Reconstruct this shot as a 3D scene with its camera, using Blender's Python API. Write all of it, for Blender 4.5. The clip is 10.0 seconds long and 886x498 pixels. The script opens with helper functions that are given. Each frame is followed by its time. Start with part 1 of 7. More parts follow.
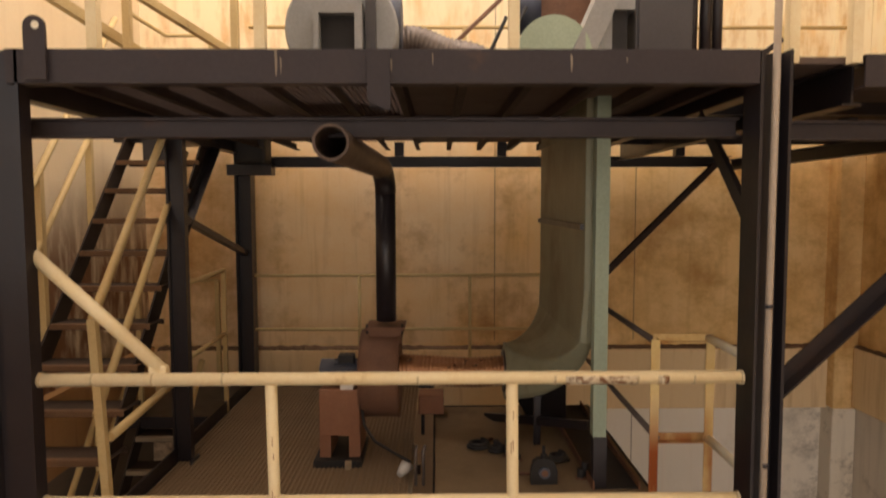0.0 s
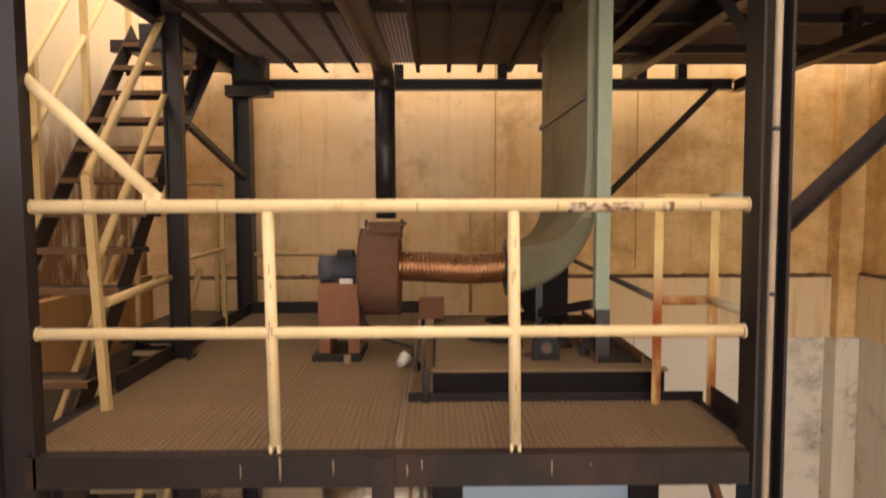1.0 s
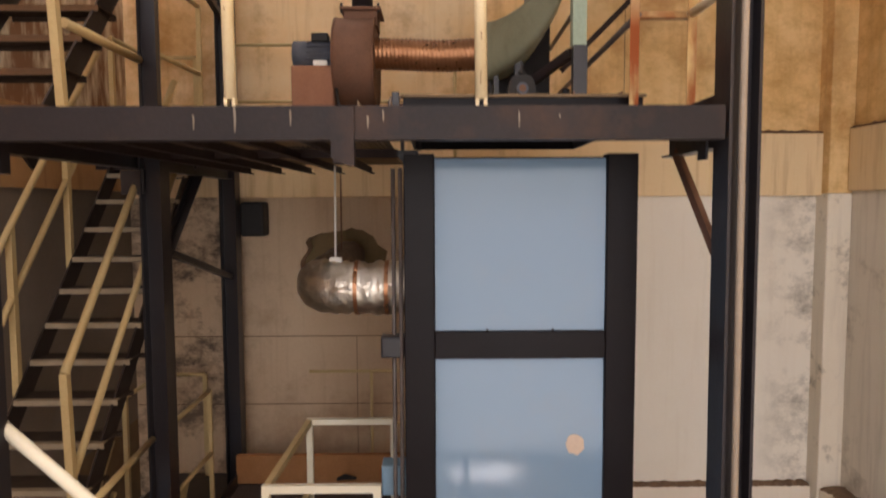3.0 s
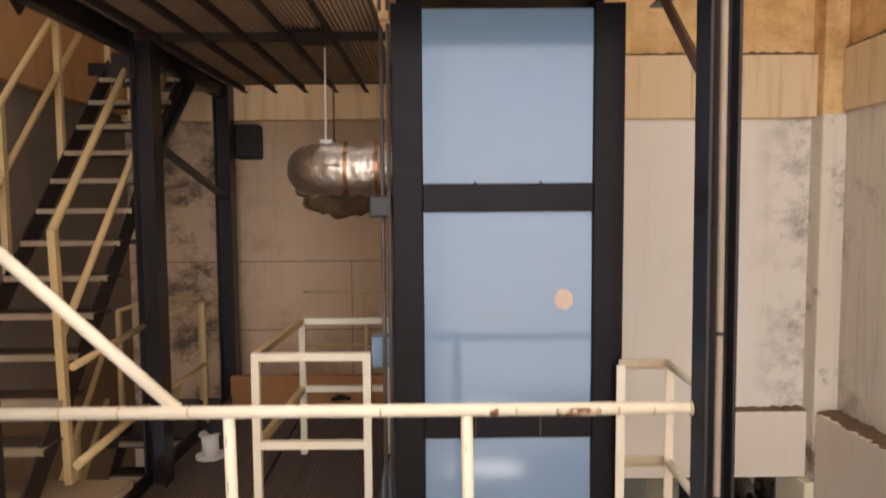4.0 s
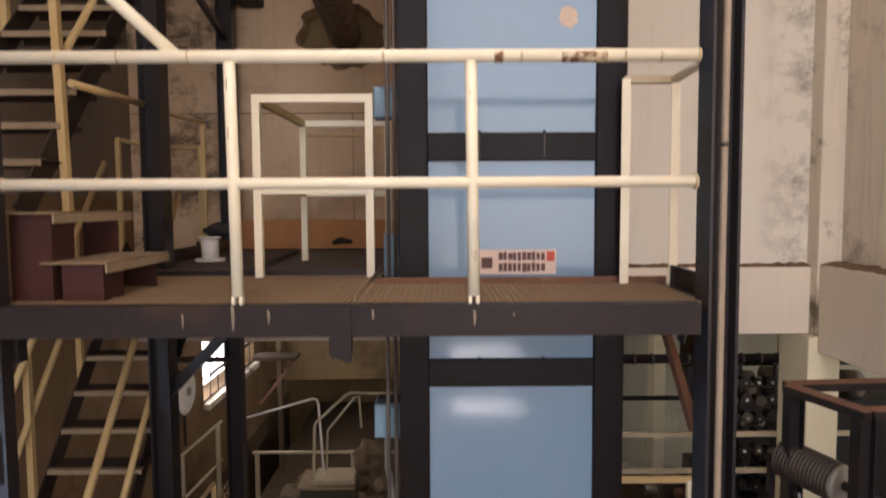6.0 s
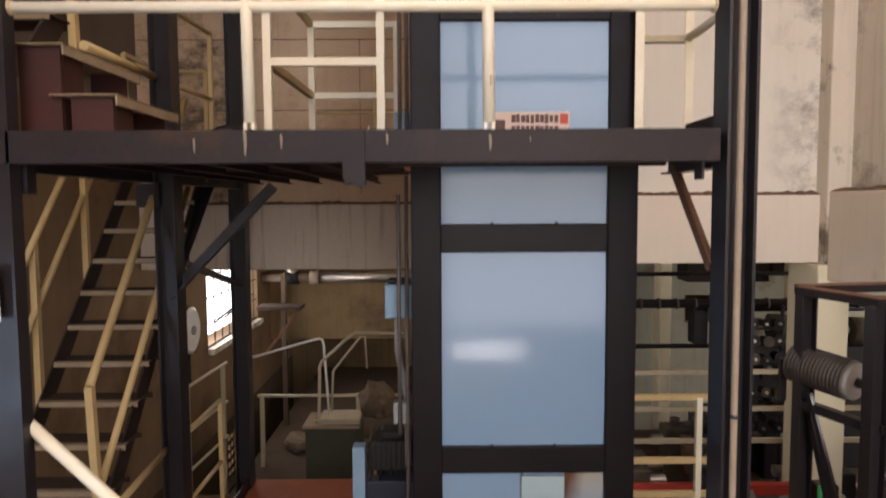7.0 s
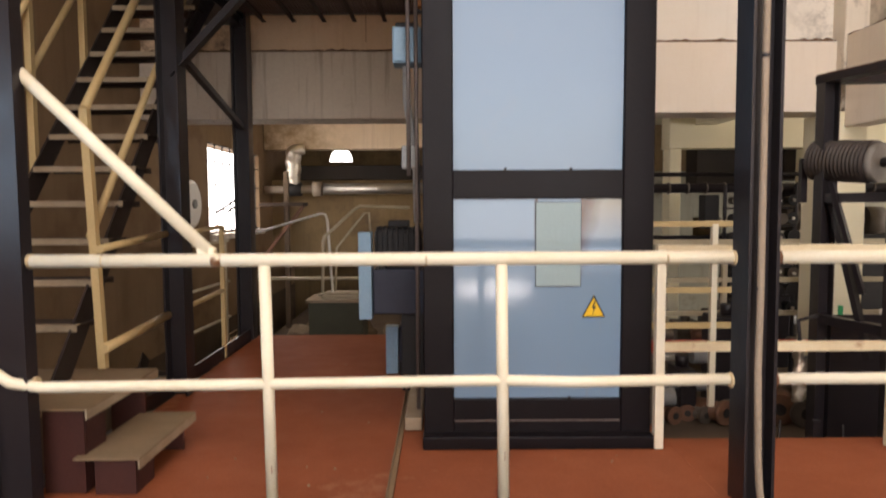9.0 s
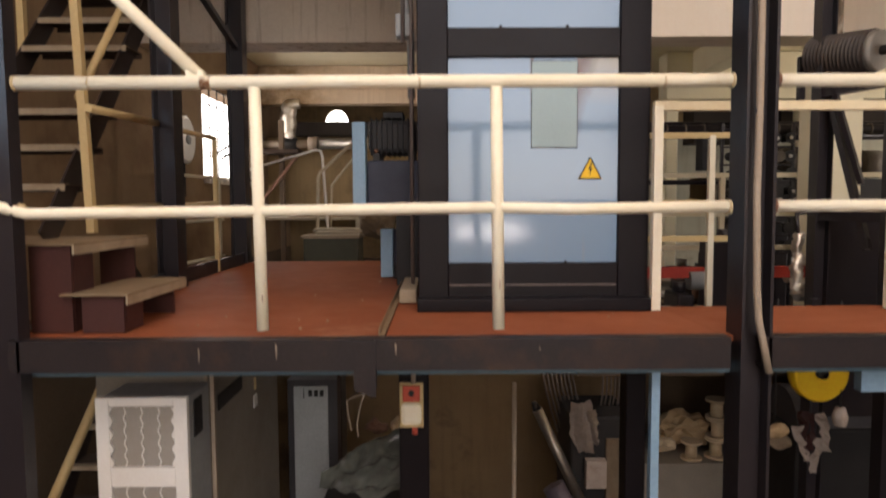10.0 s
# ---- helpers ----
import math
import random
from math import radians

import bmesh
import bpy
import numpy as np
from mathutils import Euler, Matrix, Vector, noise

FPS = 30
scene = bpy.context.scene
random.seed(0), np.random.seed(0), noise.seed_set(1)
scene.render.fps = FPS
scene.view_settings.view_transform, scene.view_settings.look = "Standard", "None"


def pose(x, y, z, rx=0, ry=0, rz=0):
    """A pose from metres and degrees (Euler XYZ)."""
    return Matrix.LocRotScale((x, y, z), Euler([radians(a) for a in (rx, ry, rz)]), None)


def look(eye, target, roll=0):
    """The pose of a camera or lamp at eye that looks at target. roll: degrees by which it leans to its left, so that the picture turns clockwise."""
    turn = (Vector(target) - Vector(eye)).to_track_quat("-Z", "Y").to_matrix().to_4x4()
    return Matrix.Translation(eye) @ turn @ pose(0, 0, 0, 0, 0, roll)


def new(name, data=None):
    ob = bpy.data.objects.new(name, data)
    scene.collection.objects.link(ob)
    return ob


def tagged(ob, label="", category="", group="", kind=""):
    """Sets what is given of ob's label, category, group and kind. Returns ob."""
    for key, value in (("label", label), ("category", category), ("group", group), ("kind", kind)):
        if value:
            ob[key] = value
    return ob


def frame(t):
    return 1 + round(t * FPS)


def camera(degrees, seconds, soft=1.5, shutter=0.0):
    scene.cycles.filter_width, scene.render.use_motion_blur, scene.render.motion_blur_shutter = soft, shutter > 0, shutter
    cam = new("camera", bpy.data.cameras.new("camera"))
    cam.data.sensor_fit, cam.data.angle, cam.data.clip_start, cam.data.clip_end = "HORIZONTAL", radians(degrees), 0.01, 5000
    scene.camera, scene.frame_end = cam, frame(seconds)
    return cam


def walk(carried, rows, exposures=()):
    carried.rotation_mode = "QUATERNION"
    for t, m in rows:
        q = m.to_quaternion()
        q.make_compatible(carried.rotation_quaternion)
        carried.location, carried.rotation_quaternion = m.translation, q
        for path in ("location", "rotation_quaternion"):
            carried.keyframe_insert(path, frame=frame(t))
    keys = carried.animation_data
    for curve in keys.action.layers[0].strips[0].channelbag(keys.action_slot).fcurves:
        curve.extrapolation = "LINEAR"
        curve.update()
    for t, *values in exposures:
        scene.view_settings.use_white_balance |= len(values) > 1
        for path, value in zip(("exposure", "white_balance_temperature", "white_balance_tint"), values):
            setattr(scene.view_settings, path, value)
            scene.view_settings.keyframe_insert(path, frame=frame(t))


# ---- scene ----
cam = camera(68.7, 10.0, soft=1.95, shutter=0.5)
PATH = [
    (0, (0.002, 0.293, 10.212), (0.023, 2.288, 10.073), -0.1),
    (0.5, (0.001, 0.293, 9.891), (0.022, 2.289, 9.753), -0.2),
    (1, (0.001, 0.298, 9.544), (0.021, 2.293, 9.405), -0.2),
    (1.5, (0.005, 0.303, 9.227), (0.026, 2.298, 9.084), -0.2),
    (2, (0.027, 0.307, 8.871), (0.046, 2.302, 8.73), -0.3),
    (2.5, (0.084, 0.31, 8.551), (0.102, 2.305, 8.406), -0.3),
    (2.7, (0.107, 0.314, 8.425), (0.127, 2.309, 8.28), -0.2),
    (3.8, (0.188, 0.285, 7.65), (0.205, 2.28, 7.52), -0.4),
    (4, (0.2, 0.269, 7.501), (0.214, 2.264, 7.365), -0.4),
    (4.5, (0.209, 0.246, 7.168), (0.223, 2.241, 7.033), -0.2),
    (5, (0.211, 0.225, 6.804), (0.224, 2.221, 6.673), -0.4),
    (5.5, (0.196, 0.217, 6.479), (0.21, 2.212, 6.344), -0.3),
    (6, (0.178, 0.218, 6.126), (0.191, 2.213, 5.988), -0.3),
    (7.5, (0.096, 0.205, 5.104), (0.103, 2.2, 4.966), -0.3),
    (8, (0.081, 0.213, 4.748), (0.088, 2.208, 4.61), -0.4),
    (8.5, (0.069, 0.234, 4.41), (0.076, 2.229, 4.272), -0.4),
    (9, (0.071, 0.262, 4.048), (0.074, 2.258, 3.912), -0.3),
    (9.5, (0.063, 0.27, 3.722), (0.069, 2.265, 3.586), -0.4),
    (10, (0.08, 0.262, 3.377), (0.092, 2.257, 3.236), -0.3),
]
# exposure opens up and the white balance cools on the way down
EXPOSURE = [(0.0, -1.17, 7080, 15), (0.7, -0.36, 7080, 15), (1.5, -0.26, 6580, 13), (2.0, -0.26, 6390, 13), (2.5, -0.25, 6250, 13.5), (4.0, 0.13, 6180, 14), (4.5, 0.01, 6260, 14), (5.5, -0.03, 6230, 14.5), (6.0, 0.06, 6180, 15), (7.5, 0.42, 6160, 14.5), (8.0, 0.65, 6220, 14), (8.5, 0.58, 6290, 13.5), (9.0, 0.5, 6350, 13), (10.0, 0.41, 6440, 13.5)]
walk(cam, [(t, look(eye, target, roll)) for t, eye, target, roll in PATH], EXPOSURE)

# ---- world and light ----
world = bpy.data.worlds.new("sky")
scene.world = world
world.use_nodes = True
wn = world.node_tree
sky = wn.nodes.new("ShaderNodeTexSky")
sky.sky_type, sky.sun_disc = "NISHITA", False
sky.sun_elevation, sky.sun_rotation = radians(48), radians(17)
wn.nodes["Background"].inputs[1].default_value = 0.15
wn.links.new(sky.outputs[0], wn.nodes["Background"].inputs[0])

sun = bpy.data.lights.new("sun", "SUN")
sun.energy, sun.angle, sun.color = 2.5, radians(0.6), (1.0, 0.95, 0.86)
new("sun", sun).matrix_world = look((6, 20, 24), (0, 0, 0))
DAY = (1.0, 0.905, 0.83)


def window_light(x, y, z, w, h, watts, target, color=DAY):
    """Area lamp that stands in for daylight at an opening."""
    la = bpy.data.lights.new("window_light", "AREA")
    la.shape, la.size, la.size_y, la.energy, la.color = "RECTANGLE", w, h, watts, color
    new("window_light", la).matrix_world = look((x, y, z), target)


# unseen openings: tall ones behind the walk, clerestory in the side wall, roof light; then windows of the lower halls
window_light(-1.2, -6.98, 9.25, 2.4, 7.5, 235, (-1.2, 0, 9.25))
window_light(2.1, -6.98, 7.8, 3.8, 9.6, 440, (2.1, 0, 7.8))
window_light(1.15, -6.98, 2.33, 1.4, 0.32, 28, (1.15, 0, 2.33))
window_light(-2.72, -2.3, 11.6, 7.6, 3.8, 190, (0, -2.3, 11.6))
window_light(-1.6, 4.6, 14.38, 1.8, 3.0, 290, (-1.6, 4.6, 0))
window_light(1.8, 2.5, 14.38, 3.6, 6.4, 480, (1.8, 2.5, 0))
window_light(-2.73, 8.62, 4.35, 1.2, 1.05, 19, (0, 8.0, 3.4))
window_light(-2.72, 1.05, 4.4, 0.7, 1.0, 15, (0, 1.05, 4.4), (0.6, 0.8, 1.0))
# two windows added in the far side wall to brighten the machine hall
window_light(11.98, 3.5, 4.2, 3.0, 2.0, 255, (0, 3.5, 3.9))
window_light(11.98, 9.0, 4.2, 3.0, 2.0, 240, (0, 9.0, 3.9))


# ---- materials ----
def material(name, base, second, rough=0.6, metal=0.0, scale=3.0, grain=60.0, bump=0.15, stain=None, stain_at=0.6, stain_scale=1.2,
             streak=0.0, spec=0.25, mould=None, swing=0.12, fleck=0.35, rust=None, tint=None, soft=0.12):
    """Two-scale paint or metal: broad mottling from base to second, fine grain in colour and relief, optional stains and vertical runs."""
    m = bpy.data.materials.new(name)
    m.use_nodes = True
    nt = m.node_tree
    bs = nt.nodes["Principled BSDF"]
    bs.inputs["Metallic"].default_value = metal
    bs.inputs["Specular IOR Level"].default_value = spec
    co = nt.nodes.new("ShaderNodeTexCoord").outputs["Object"]

    def tex(s, detail=6.0, squash=None, rough_=0.6):
        n = nt.nodes.new("ShaderNodeTexNoise")
        n.inputs["Scale"].default_value, n.inputs["Detail"].default_value, n.inputs["Roughness"].default_value = s, detail, rough_
        src = co
        if squash:
            mp = nt.nodes.new("ShaderNodeMapping")
            mp.inputs["Scale"].default_value = squash
            nt.links.new(co, mp.inputs[0])
            src = mp.outputs[0]
        nt.links.new(src, n.inputs["Vector"])
        return n.outputs["Fac"]

    def ramp(fac, a, b, top=1.0):
        r = nt.nodes.new("ShaderNodeMapRange")
        r.inputs[1].default_value, r.inputs[2].default_value, r.inputs[4].default_value = a, b, top
        nt.links.new(fac, r.inputs[0])
        return r.outputs[0]

    def mix(fac, a, b, mode="MIX"):
        n = nt.nodes.new("ShaderNodeMix")
        n.data_type, n.blend_type = "RGBA", mode
        for sock, v in ((n.inputs[0], fac), (n.inputs[6], a), (n.inputs[7], b)):
            if isinstance(v, (tuple, list)):
                sock.default_value = (*v, 1)
            elif isinstance(v, (int, float)):
                sock.default_value = v
            else:
                nt.links.new(v, sock)
        return n.outputs[2]

    col = mix(ramp(tex(scale), 0.3, 0.7), base, second)
    if tint:
        sp = nt.nodes.new("ShaderNodeSeparateXYZ")
        nt.links.new(co, sp.inputs[0])
        wob = nt.nodes.new("ShaderNodeMath")
        wob.operation = "MULTIPLY_ADD"
        nt.links.new(tex(0.9, 4.0), wob.inputs[0])
        wob.inputs[1].default_value = 1.6
        nt.links.new(sp.outputs[0], wob.inputs[2])
        col = mix(ramp(wob.outputs[0], tint[0] + 0.8, tint[1] + 0.8, 0.62), col, tint[2])
    fine = tex(grain, 3.0)
    col = mix(fleck, col, mix(ramp(fine, 0.35, 0.65), (0.45, 0.45, 0.45), (0.62, 0.62, 0.62)), "OVERLAY")
    if stain:
        col = mix(ramp(tex(stain_scale, 9.0, None, 0.68), stain_at, stain_at + soft), col, stain)
    if streak:
        run = ramp(tex(2.2, 5.0, (6.0, 6.0, 0.35)), 0.52, 0.75)
        n = nt.nodes.new("ShaderNodeMath")
        n.operation = "MULTIPLY"
        n.inputs[1].default_value = streak
        nt.links.new(run, n.inputs[0])
        col = mix(n.outputs[0], col, stain or second)
    if mould:
        sx = nt.nodes.new("ShaderNodeSeparateXYZ")
        nt.links.new(co, sx.inputs[0])
        near = nt.nodes.new("ShaderNodeMath")
        near.operation = "MAXIMUM"
        nt.links.new(ramp(sx.outputs[0], mould[0], mould[1]), near.inputs[0])
        nt.links.new(ramp(sx.outputs[0], mould[2], mould[3]), near.inputs[1])
        spots = nt.nodes.new("ShaderNodeMath")
        spots.operation = "MULTIPLY"
        nt.links.new(near.outputs[0], spots.inputs[0])
        nt.links.new(ramp(tex(2.3, 10.0, (1.0, 1.0, 1.25), 0.75), *(mould[5:] or (0.5, 0.66))), spots.inputs[1])
        col = mix(spots.outputs[0], col, mould[4])
    # colour band over height, broken up by vertical noise
    if rust:
        sz = nt.nodes.new("ShaderNodeSeparateXYZ")
        nt.links.new(co, sz.inputs[0])
        band = nt.nodes.new("ShaderNodeMath")
        band.operation = "MULTIPLY"
        nt.links.new(ramp(sz.outputs[2], rust[1], rust[0]), band.inputs[0])
        nt.links.new(ramp(tex(9.0, 6.0, (1, 1, 0.25)), 0.3, 0.55), band.inputs[1])
        col = mix(band.outputs[0], col, rust[2])
    nt.links.new(col, bs.inputs["Base Color"])
    rr = nt.nodes.new("ShaderNodeMapRange")
    rr.inputs[3].default_value, rr.inputs[4].default_value = max(rough - swing, 0.03), min(rough + swing, 1)
    nt.links.new(tex(scale * 4), rr.inputs[0])
    nt.links.new(rr.outputs[0], bs.inputs["Roughness"])
    if bump:
        bp = nt.nodes.new("ShaderNodeBump")
        bp.inputs["Strength"].default_value, bp.inputs["Distance"].default_value = bump, 0.01
        nt.links.new(fine, bp.inputs["Height"])
        nt.links.new(bp.outputs[0], bs.inputs["Normal"])
    return m


M_STEEL = material("black_steel", (0.0155, 0.0128, 0.0158), (0.0225, 0.0172, 0.0182), 0.34, 0.0, 2.5, 50, 0.08, (0.045, 0.022, 0.014), 0.66, 2.0, spec=0.4)
M_BEAM = material("grey_steel", (0.020, 0.0160, 0.0168), (0.028, 0.0212, 0.0205), 0.48, 0.0, 2.0, 60, 0.12, (0.062, 0.033, 0.021), 0.53, 2.5, spec=0.18, soft=0.22)
# lighter copy of the grey steel: stronger sky light at the top put into colour
M_BEAM_TOP = material("top_lit_grey_steel", (0.036, 0.029, 0.031), (0.047, 0.037, 0.038), 0.5, 0.0, 2.0, 60, 0.1, (0.09, 0.05, 0.035), 0.62, 2.5, spec=0.22)
M_JOIST = material("red_brown_joist", (0.042, 0.024, 0.019), (0.028, 0.017, 0.0145), 0.7, 0.0, 3.0, 60, 0.15)
M_RAIL = material("cream_paint", (0.82, 0.76, 0.6), (0.76, 0.68, 0.5), 0.42, 0.0, 5.0, 90, 0.06, (0.3, 0.14, 0.06), 0.70, 6.0)
M_RAIL_OLD = material("rusted_cream_paint", (0.68, 0.52, 0.27), (0.58, 0.36, 0.12), 0.6, 0.0, 3.0, 80, 0.12, (0.34, 0.11, 0.025), 0.52, 3.0)
M_RAIL_WORN = material("worn_cream_paint", (0.76, 0.66, 0.45), (0.66, 0.53, 0.32), 0.5, 0.0, 4.0, 90, 0.08, (0.33, 0.16, 0.06), 0.6, 5.0)
M_COLLAR = material("dirty_cream_collar", (0.6, 0.5, 0.32), (0.45, 0.34, 0.2), 0.5, 0.0, 9.0)
M_PATCH = material("flaking_rusty_cream", (0.74, 0.66, 0.48), (0.6, 0.48, 0.32), 0.6, 0.0, 9.0, 90, 0.2, (0.19, 0.085, 0.04), 0.47, 26.0, soft=0.08)
M_RAIL_TOP = material("yellowed_cream_paint", (0.77, 0.64, 0.4), (0.7, 0.54, 0.3), 0.42, 0.0, 5.0, 90, 0.06, (0.3, 0.13, 0.05), 0.66, 5.0)
M_POST_RUST = material("rust_run_paint", (0.72, 0.57, 0.29), (0.64, 0.44, 0.16), 0.6, 0.0, 3.0, 80, 0.12, (0.42, 0.16, 0.035), 0.62, 3.0, rust=(9.02, 9.3, (0.27, 0.062, 0.01)))
M_CHIP = material("chipped_tan_paint", (0.27, 0.22, 0.165), (0.19, 0.15, 0.11), 0.7, 0.0, 12.0, 90, 0.2)
M_NOSE = material("worn_nosing", (0.34, 0.27, 0.185), (0.25, 0.19, 0.125), 0.7, 0.0, 9.0, 90, 0.2, (0.2, 0.13, 0.08), 0.6, 6.0)
M_NOSE_RUST = material("rusty_nosing", (0.17, 0.095, 0.05), (0.12, 0.066, 0.036), 0.8, 0.0, 9.0, 90, 0.2, (0.26, 0.17, 0.1), 0.62, 8.0)
M_STAIR_RAIL = material("yellowed_paint", (0.58, 0.44, 0.22), (0.5, 0.36, 0.17), 0.5, 0.0, 4.0, 80, 0.08, (0.22, 0.11, 0.05), 0.68, 4.0)
M_GRATE = material("rusty_grating", (0.275, 0.19, 0.115), (0.21, 0.14, 0.082), 0.85, 0.0, 2.0, 80, 0.2, (0.27, 0.15, 0.085), 0.6, 1.2)
M_GRATE_DK = material("dark_grating", (0.13, 0.09, 0.072), (0.09, 0.062, 0.05), 0.8, 0.0, 3.0, 80, 0.2)
M_DUST = material("dusty_plate", (0.25, 0.177, 0.105), (0.18, 0.126, 0.074), 0.85, 0.0, 2.0, 90, 0.2, (0.13, 0.085, 0.055), 0.6, 1.2)
M_TREAD = material("dusty_tread", (0.36, 0.28, 0.19), (0.26, 0.19, 0.12), 0.8, 0.0, 4.0, 90, 0.2, (0.15, 0.09, 0.06), 0.62, 3.0)
M_STRINGER = material("brown_black_stringer", (0.024, 0.017, 0.015), (0.036, 0.024, 0.019), 0.6, 0.0, 2.5, 50, 0.1, (0.07, 0.042, 0.028), 0.6, 2.0)
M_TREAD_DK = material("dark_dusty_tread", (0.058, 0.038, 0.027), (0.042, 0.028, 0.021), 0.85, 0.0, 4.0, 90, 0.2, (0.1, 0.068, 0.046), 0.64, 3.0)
M_RED = material("red_oxide_floor", (0.31, 0.096, 0.043), (0.235, 0.071, 0.032), 0.64, 0.0, 1.5, 90, 0.1, (0.40, 0.19, 0.11), 0.64, 1.5, spec=0.1)
M_REDBOX = material("maroon_steel", (0.06, 0.021, 0.017), (0.045, 0.018, 0.0155), 0.55, 0.0, 3.0, 70, 0.1)
M_PANEL = material("pale_blue_panel", (0.196, 0.288, 0.398), (0.18, 0.276, 0.392), 0.11, 0.0, 0.9, 200, 0.0, (0.215, 0.278, 0.35), 0.55, 1.6, swing=0.045, fleck=0.05, spec=0.42, soft=0.3)
M_TOWER = material("black_brown_frame", (0.0085, 0.0062, 0.0075), (0.011, 0.0082, 0.009), 0.38, 0.0, 2.0, 70, 0.06, spec=0.12)
M_BLUE = material("light_blue_steel", (0.25, 0.37, 0.47), (0.2, 0.31, 0.41), 0.45, 0.0, 2.0, 70, 0.06, (0.1, 0.1, 0.1), 0.7, 3.0)
# rust here only pales the plaster from 10.5 m upwards
M_WALL_UP = material("ochre_plaster", (0.85, 0.655, 0.42), (0.79, 0.495, 0.22), 0.85, 0.0, 0.95, 40, 0.06, (0.36, 0.17, 0.05), 0.51, 1.3, 0.3, mould=(0.9, 2.6, -1.2, -2.4, (0.5, 0.27, 0.08), 0.44, 0.7), fleck=0.14, tint=(0.2, 2.4, (0.80, 0.53, 0.2)), soft=0.24, rust=(11.2, 10.5, (0.85, 0.73, 0.49)))
M_BEAM_UP = material("ochre_plaster_drips", (0.81, 0.62, 0.38), (0.75, 0.5, 0.25), 0.85, 0.0, 0.6, 40, 0.06, (0.44, 0.25, 0.11), 0.6, 0.9, 0.6, fleck=0.14, tint=(0.4, 2.6, (0.81, 0.635, 0.385)), soft=0.2)
M_WALL_LOW = material("white_plaster", (0.86, 0.80, 0.70), (0.82, 0.745, 0.63), 0.85, 0.0, 0.8, 40, 0.07, (0.5, 0.385, 0.27), 0.6, 1.1, 0.12, soft=0.28, mould=(3.15, 3.75, -1.45, -2.3, (0.2, 0.165, 0.125), 0.46, 0.64), fleck=0.16)
M_WALL_RIGHT = material("pale_side_plaster", (0.79, 0.71, 0.6), (0.7, 0.62, 0.51), 0.85, 0.0, 0.8, 40, 0.07, (0.27, 0.21, 0.16), 0.55, 1.6, 0.3, fleck=0.16, soft=0.2)
# browner copy of the white plaster: warm shade on the left put into colour
M_WALL_MID = material("shade_browned_plaster", (0.63, 0.465, 0.315), (0.55, 0.39, 0.25), 0.85, 0.0, 0.7, 40, 0.07, (0.32, 0.2, 0.12), 0.55, 1.2, 0.3, soft=0.28, mould=(5.0, 6.0, -1.55, -1.9, (0.15, 0.108, 0.076), 0.48, 0.61), fleck=0.16)
M_PILASTER = material("worn_white_plaster", (0.82, 0.74, 0.61), (0.75, 0.66, 0.53), 0.85, 0.0, 1.0, 40, 0.07, (0.2, 0.155, 0.11), 0.52, 2.2, 0.2, fleck=0.16, soft=0.14)
M_BLUE_DULL = material("dull_teal_channel", (0.10, 0.165, 0.205), (0.08, 0.135, 0.17), 0.5, 0.0, 2.0, 70, 0.06)
# rust here browns the wall below 10.4 m: stain and stair shadow in one colour
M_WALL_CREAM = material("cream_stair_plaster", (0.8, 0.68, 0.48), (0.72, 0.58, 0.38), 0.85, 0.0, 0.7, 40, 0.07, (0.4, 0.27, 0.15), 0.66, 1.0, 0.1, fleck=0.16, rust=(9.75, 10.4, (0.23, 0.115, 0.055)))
M_BEAM_LOW = material("white_plaster_drips", (0.85, 0.755, 0.635), (0.78, 0.675, 0.545), 0.85, 0.0, 0.8, 40, 0.07, (0.42, 0.32, 0.22), 0.6, 1.6, 0.1, fleck=0.16, soft=0.24)
M_BEAM_SOOTY = material("grey_plaster_drips", (0.58, 0.5, 0.41), (0.5, 0.42, 0.33), 0.85, 0.0, 0.9, 40, 0.08, (0.2, 0.145, 0.1), 0.6, 1.2, 0.75, fleck=0.2, soft=0.18)
# brown plaster, lowered further to put the weak stairwell light into its colour
M_WALL_SIDE = material("shaded_brown_plaster", (0.26, 0.172, 0.095), (0.19, 0.122, 0.066), 0.85, 0.0, 0.7, 40, 0.1, (0.15, 0.085, 0.045), 0.53, 1.1, 0.3, fleck=0.16, soft=0.16)
# greyish white plaster painted dark to carry the stairwell's shade
M_WALL_GREY = material("shaded_grey_plaster", (0.25, 0.2, 0.155), (0.17, 0.13, 0.095), 0.85, 0.0, 0.9, 40, 0.1, (0.24, 0.175, 0.12), 0.58, 1.3, 0.3, fleck=0.16, soft=0.2)
M_BEAM_SIDE = material("orange_brown_plaster", (0.50, 0.285, 0.125), (0.38, 0.2, 0.08), 0.85, 0.0, 1.2, 40, 0.1, (0.2, 0.095, 0.04), 0.54, 1.5, 0.5, fleck=0.16, soft=0.2)
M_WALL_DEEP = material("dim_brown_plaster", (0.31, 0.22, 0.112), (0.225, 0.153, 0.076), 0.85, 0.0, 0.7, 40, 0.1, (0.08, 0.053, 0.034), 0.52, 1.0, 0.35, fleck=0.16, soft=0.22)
M_LEDGE = material("ledge_dirt", (0.13, 0.08, 0.05), (0.2, 0.13, 0.08), 0.95, 0.0, 6.0, 40, 0.6)
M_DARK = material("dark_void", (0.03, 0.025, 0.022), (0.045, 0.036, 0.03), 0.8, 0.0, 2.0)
M_GREEN = material("grey_green_duct", (0.27, 0.275, 0.19), (0.205, 0.195, 0.125), 0.45, 0.0, 1.2, 60, 0.05, (0.15, 0.12, 0.07), 0.56, 1.2, 0.4, fleck=0.15, soft=0.25)
M_GREENLT = material("pale_green_steel", (0.34, 0.41, 0.31), (0.28, 0.34, 0.25), 0.45, 0.0, 2.0, 60, 0.06)
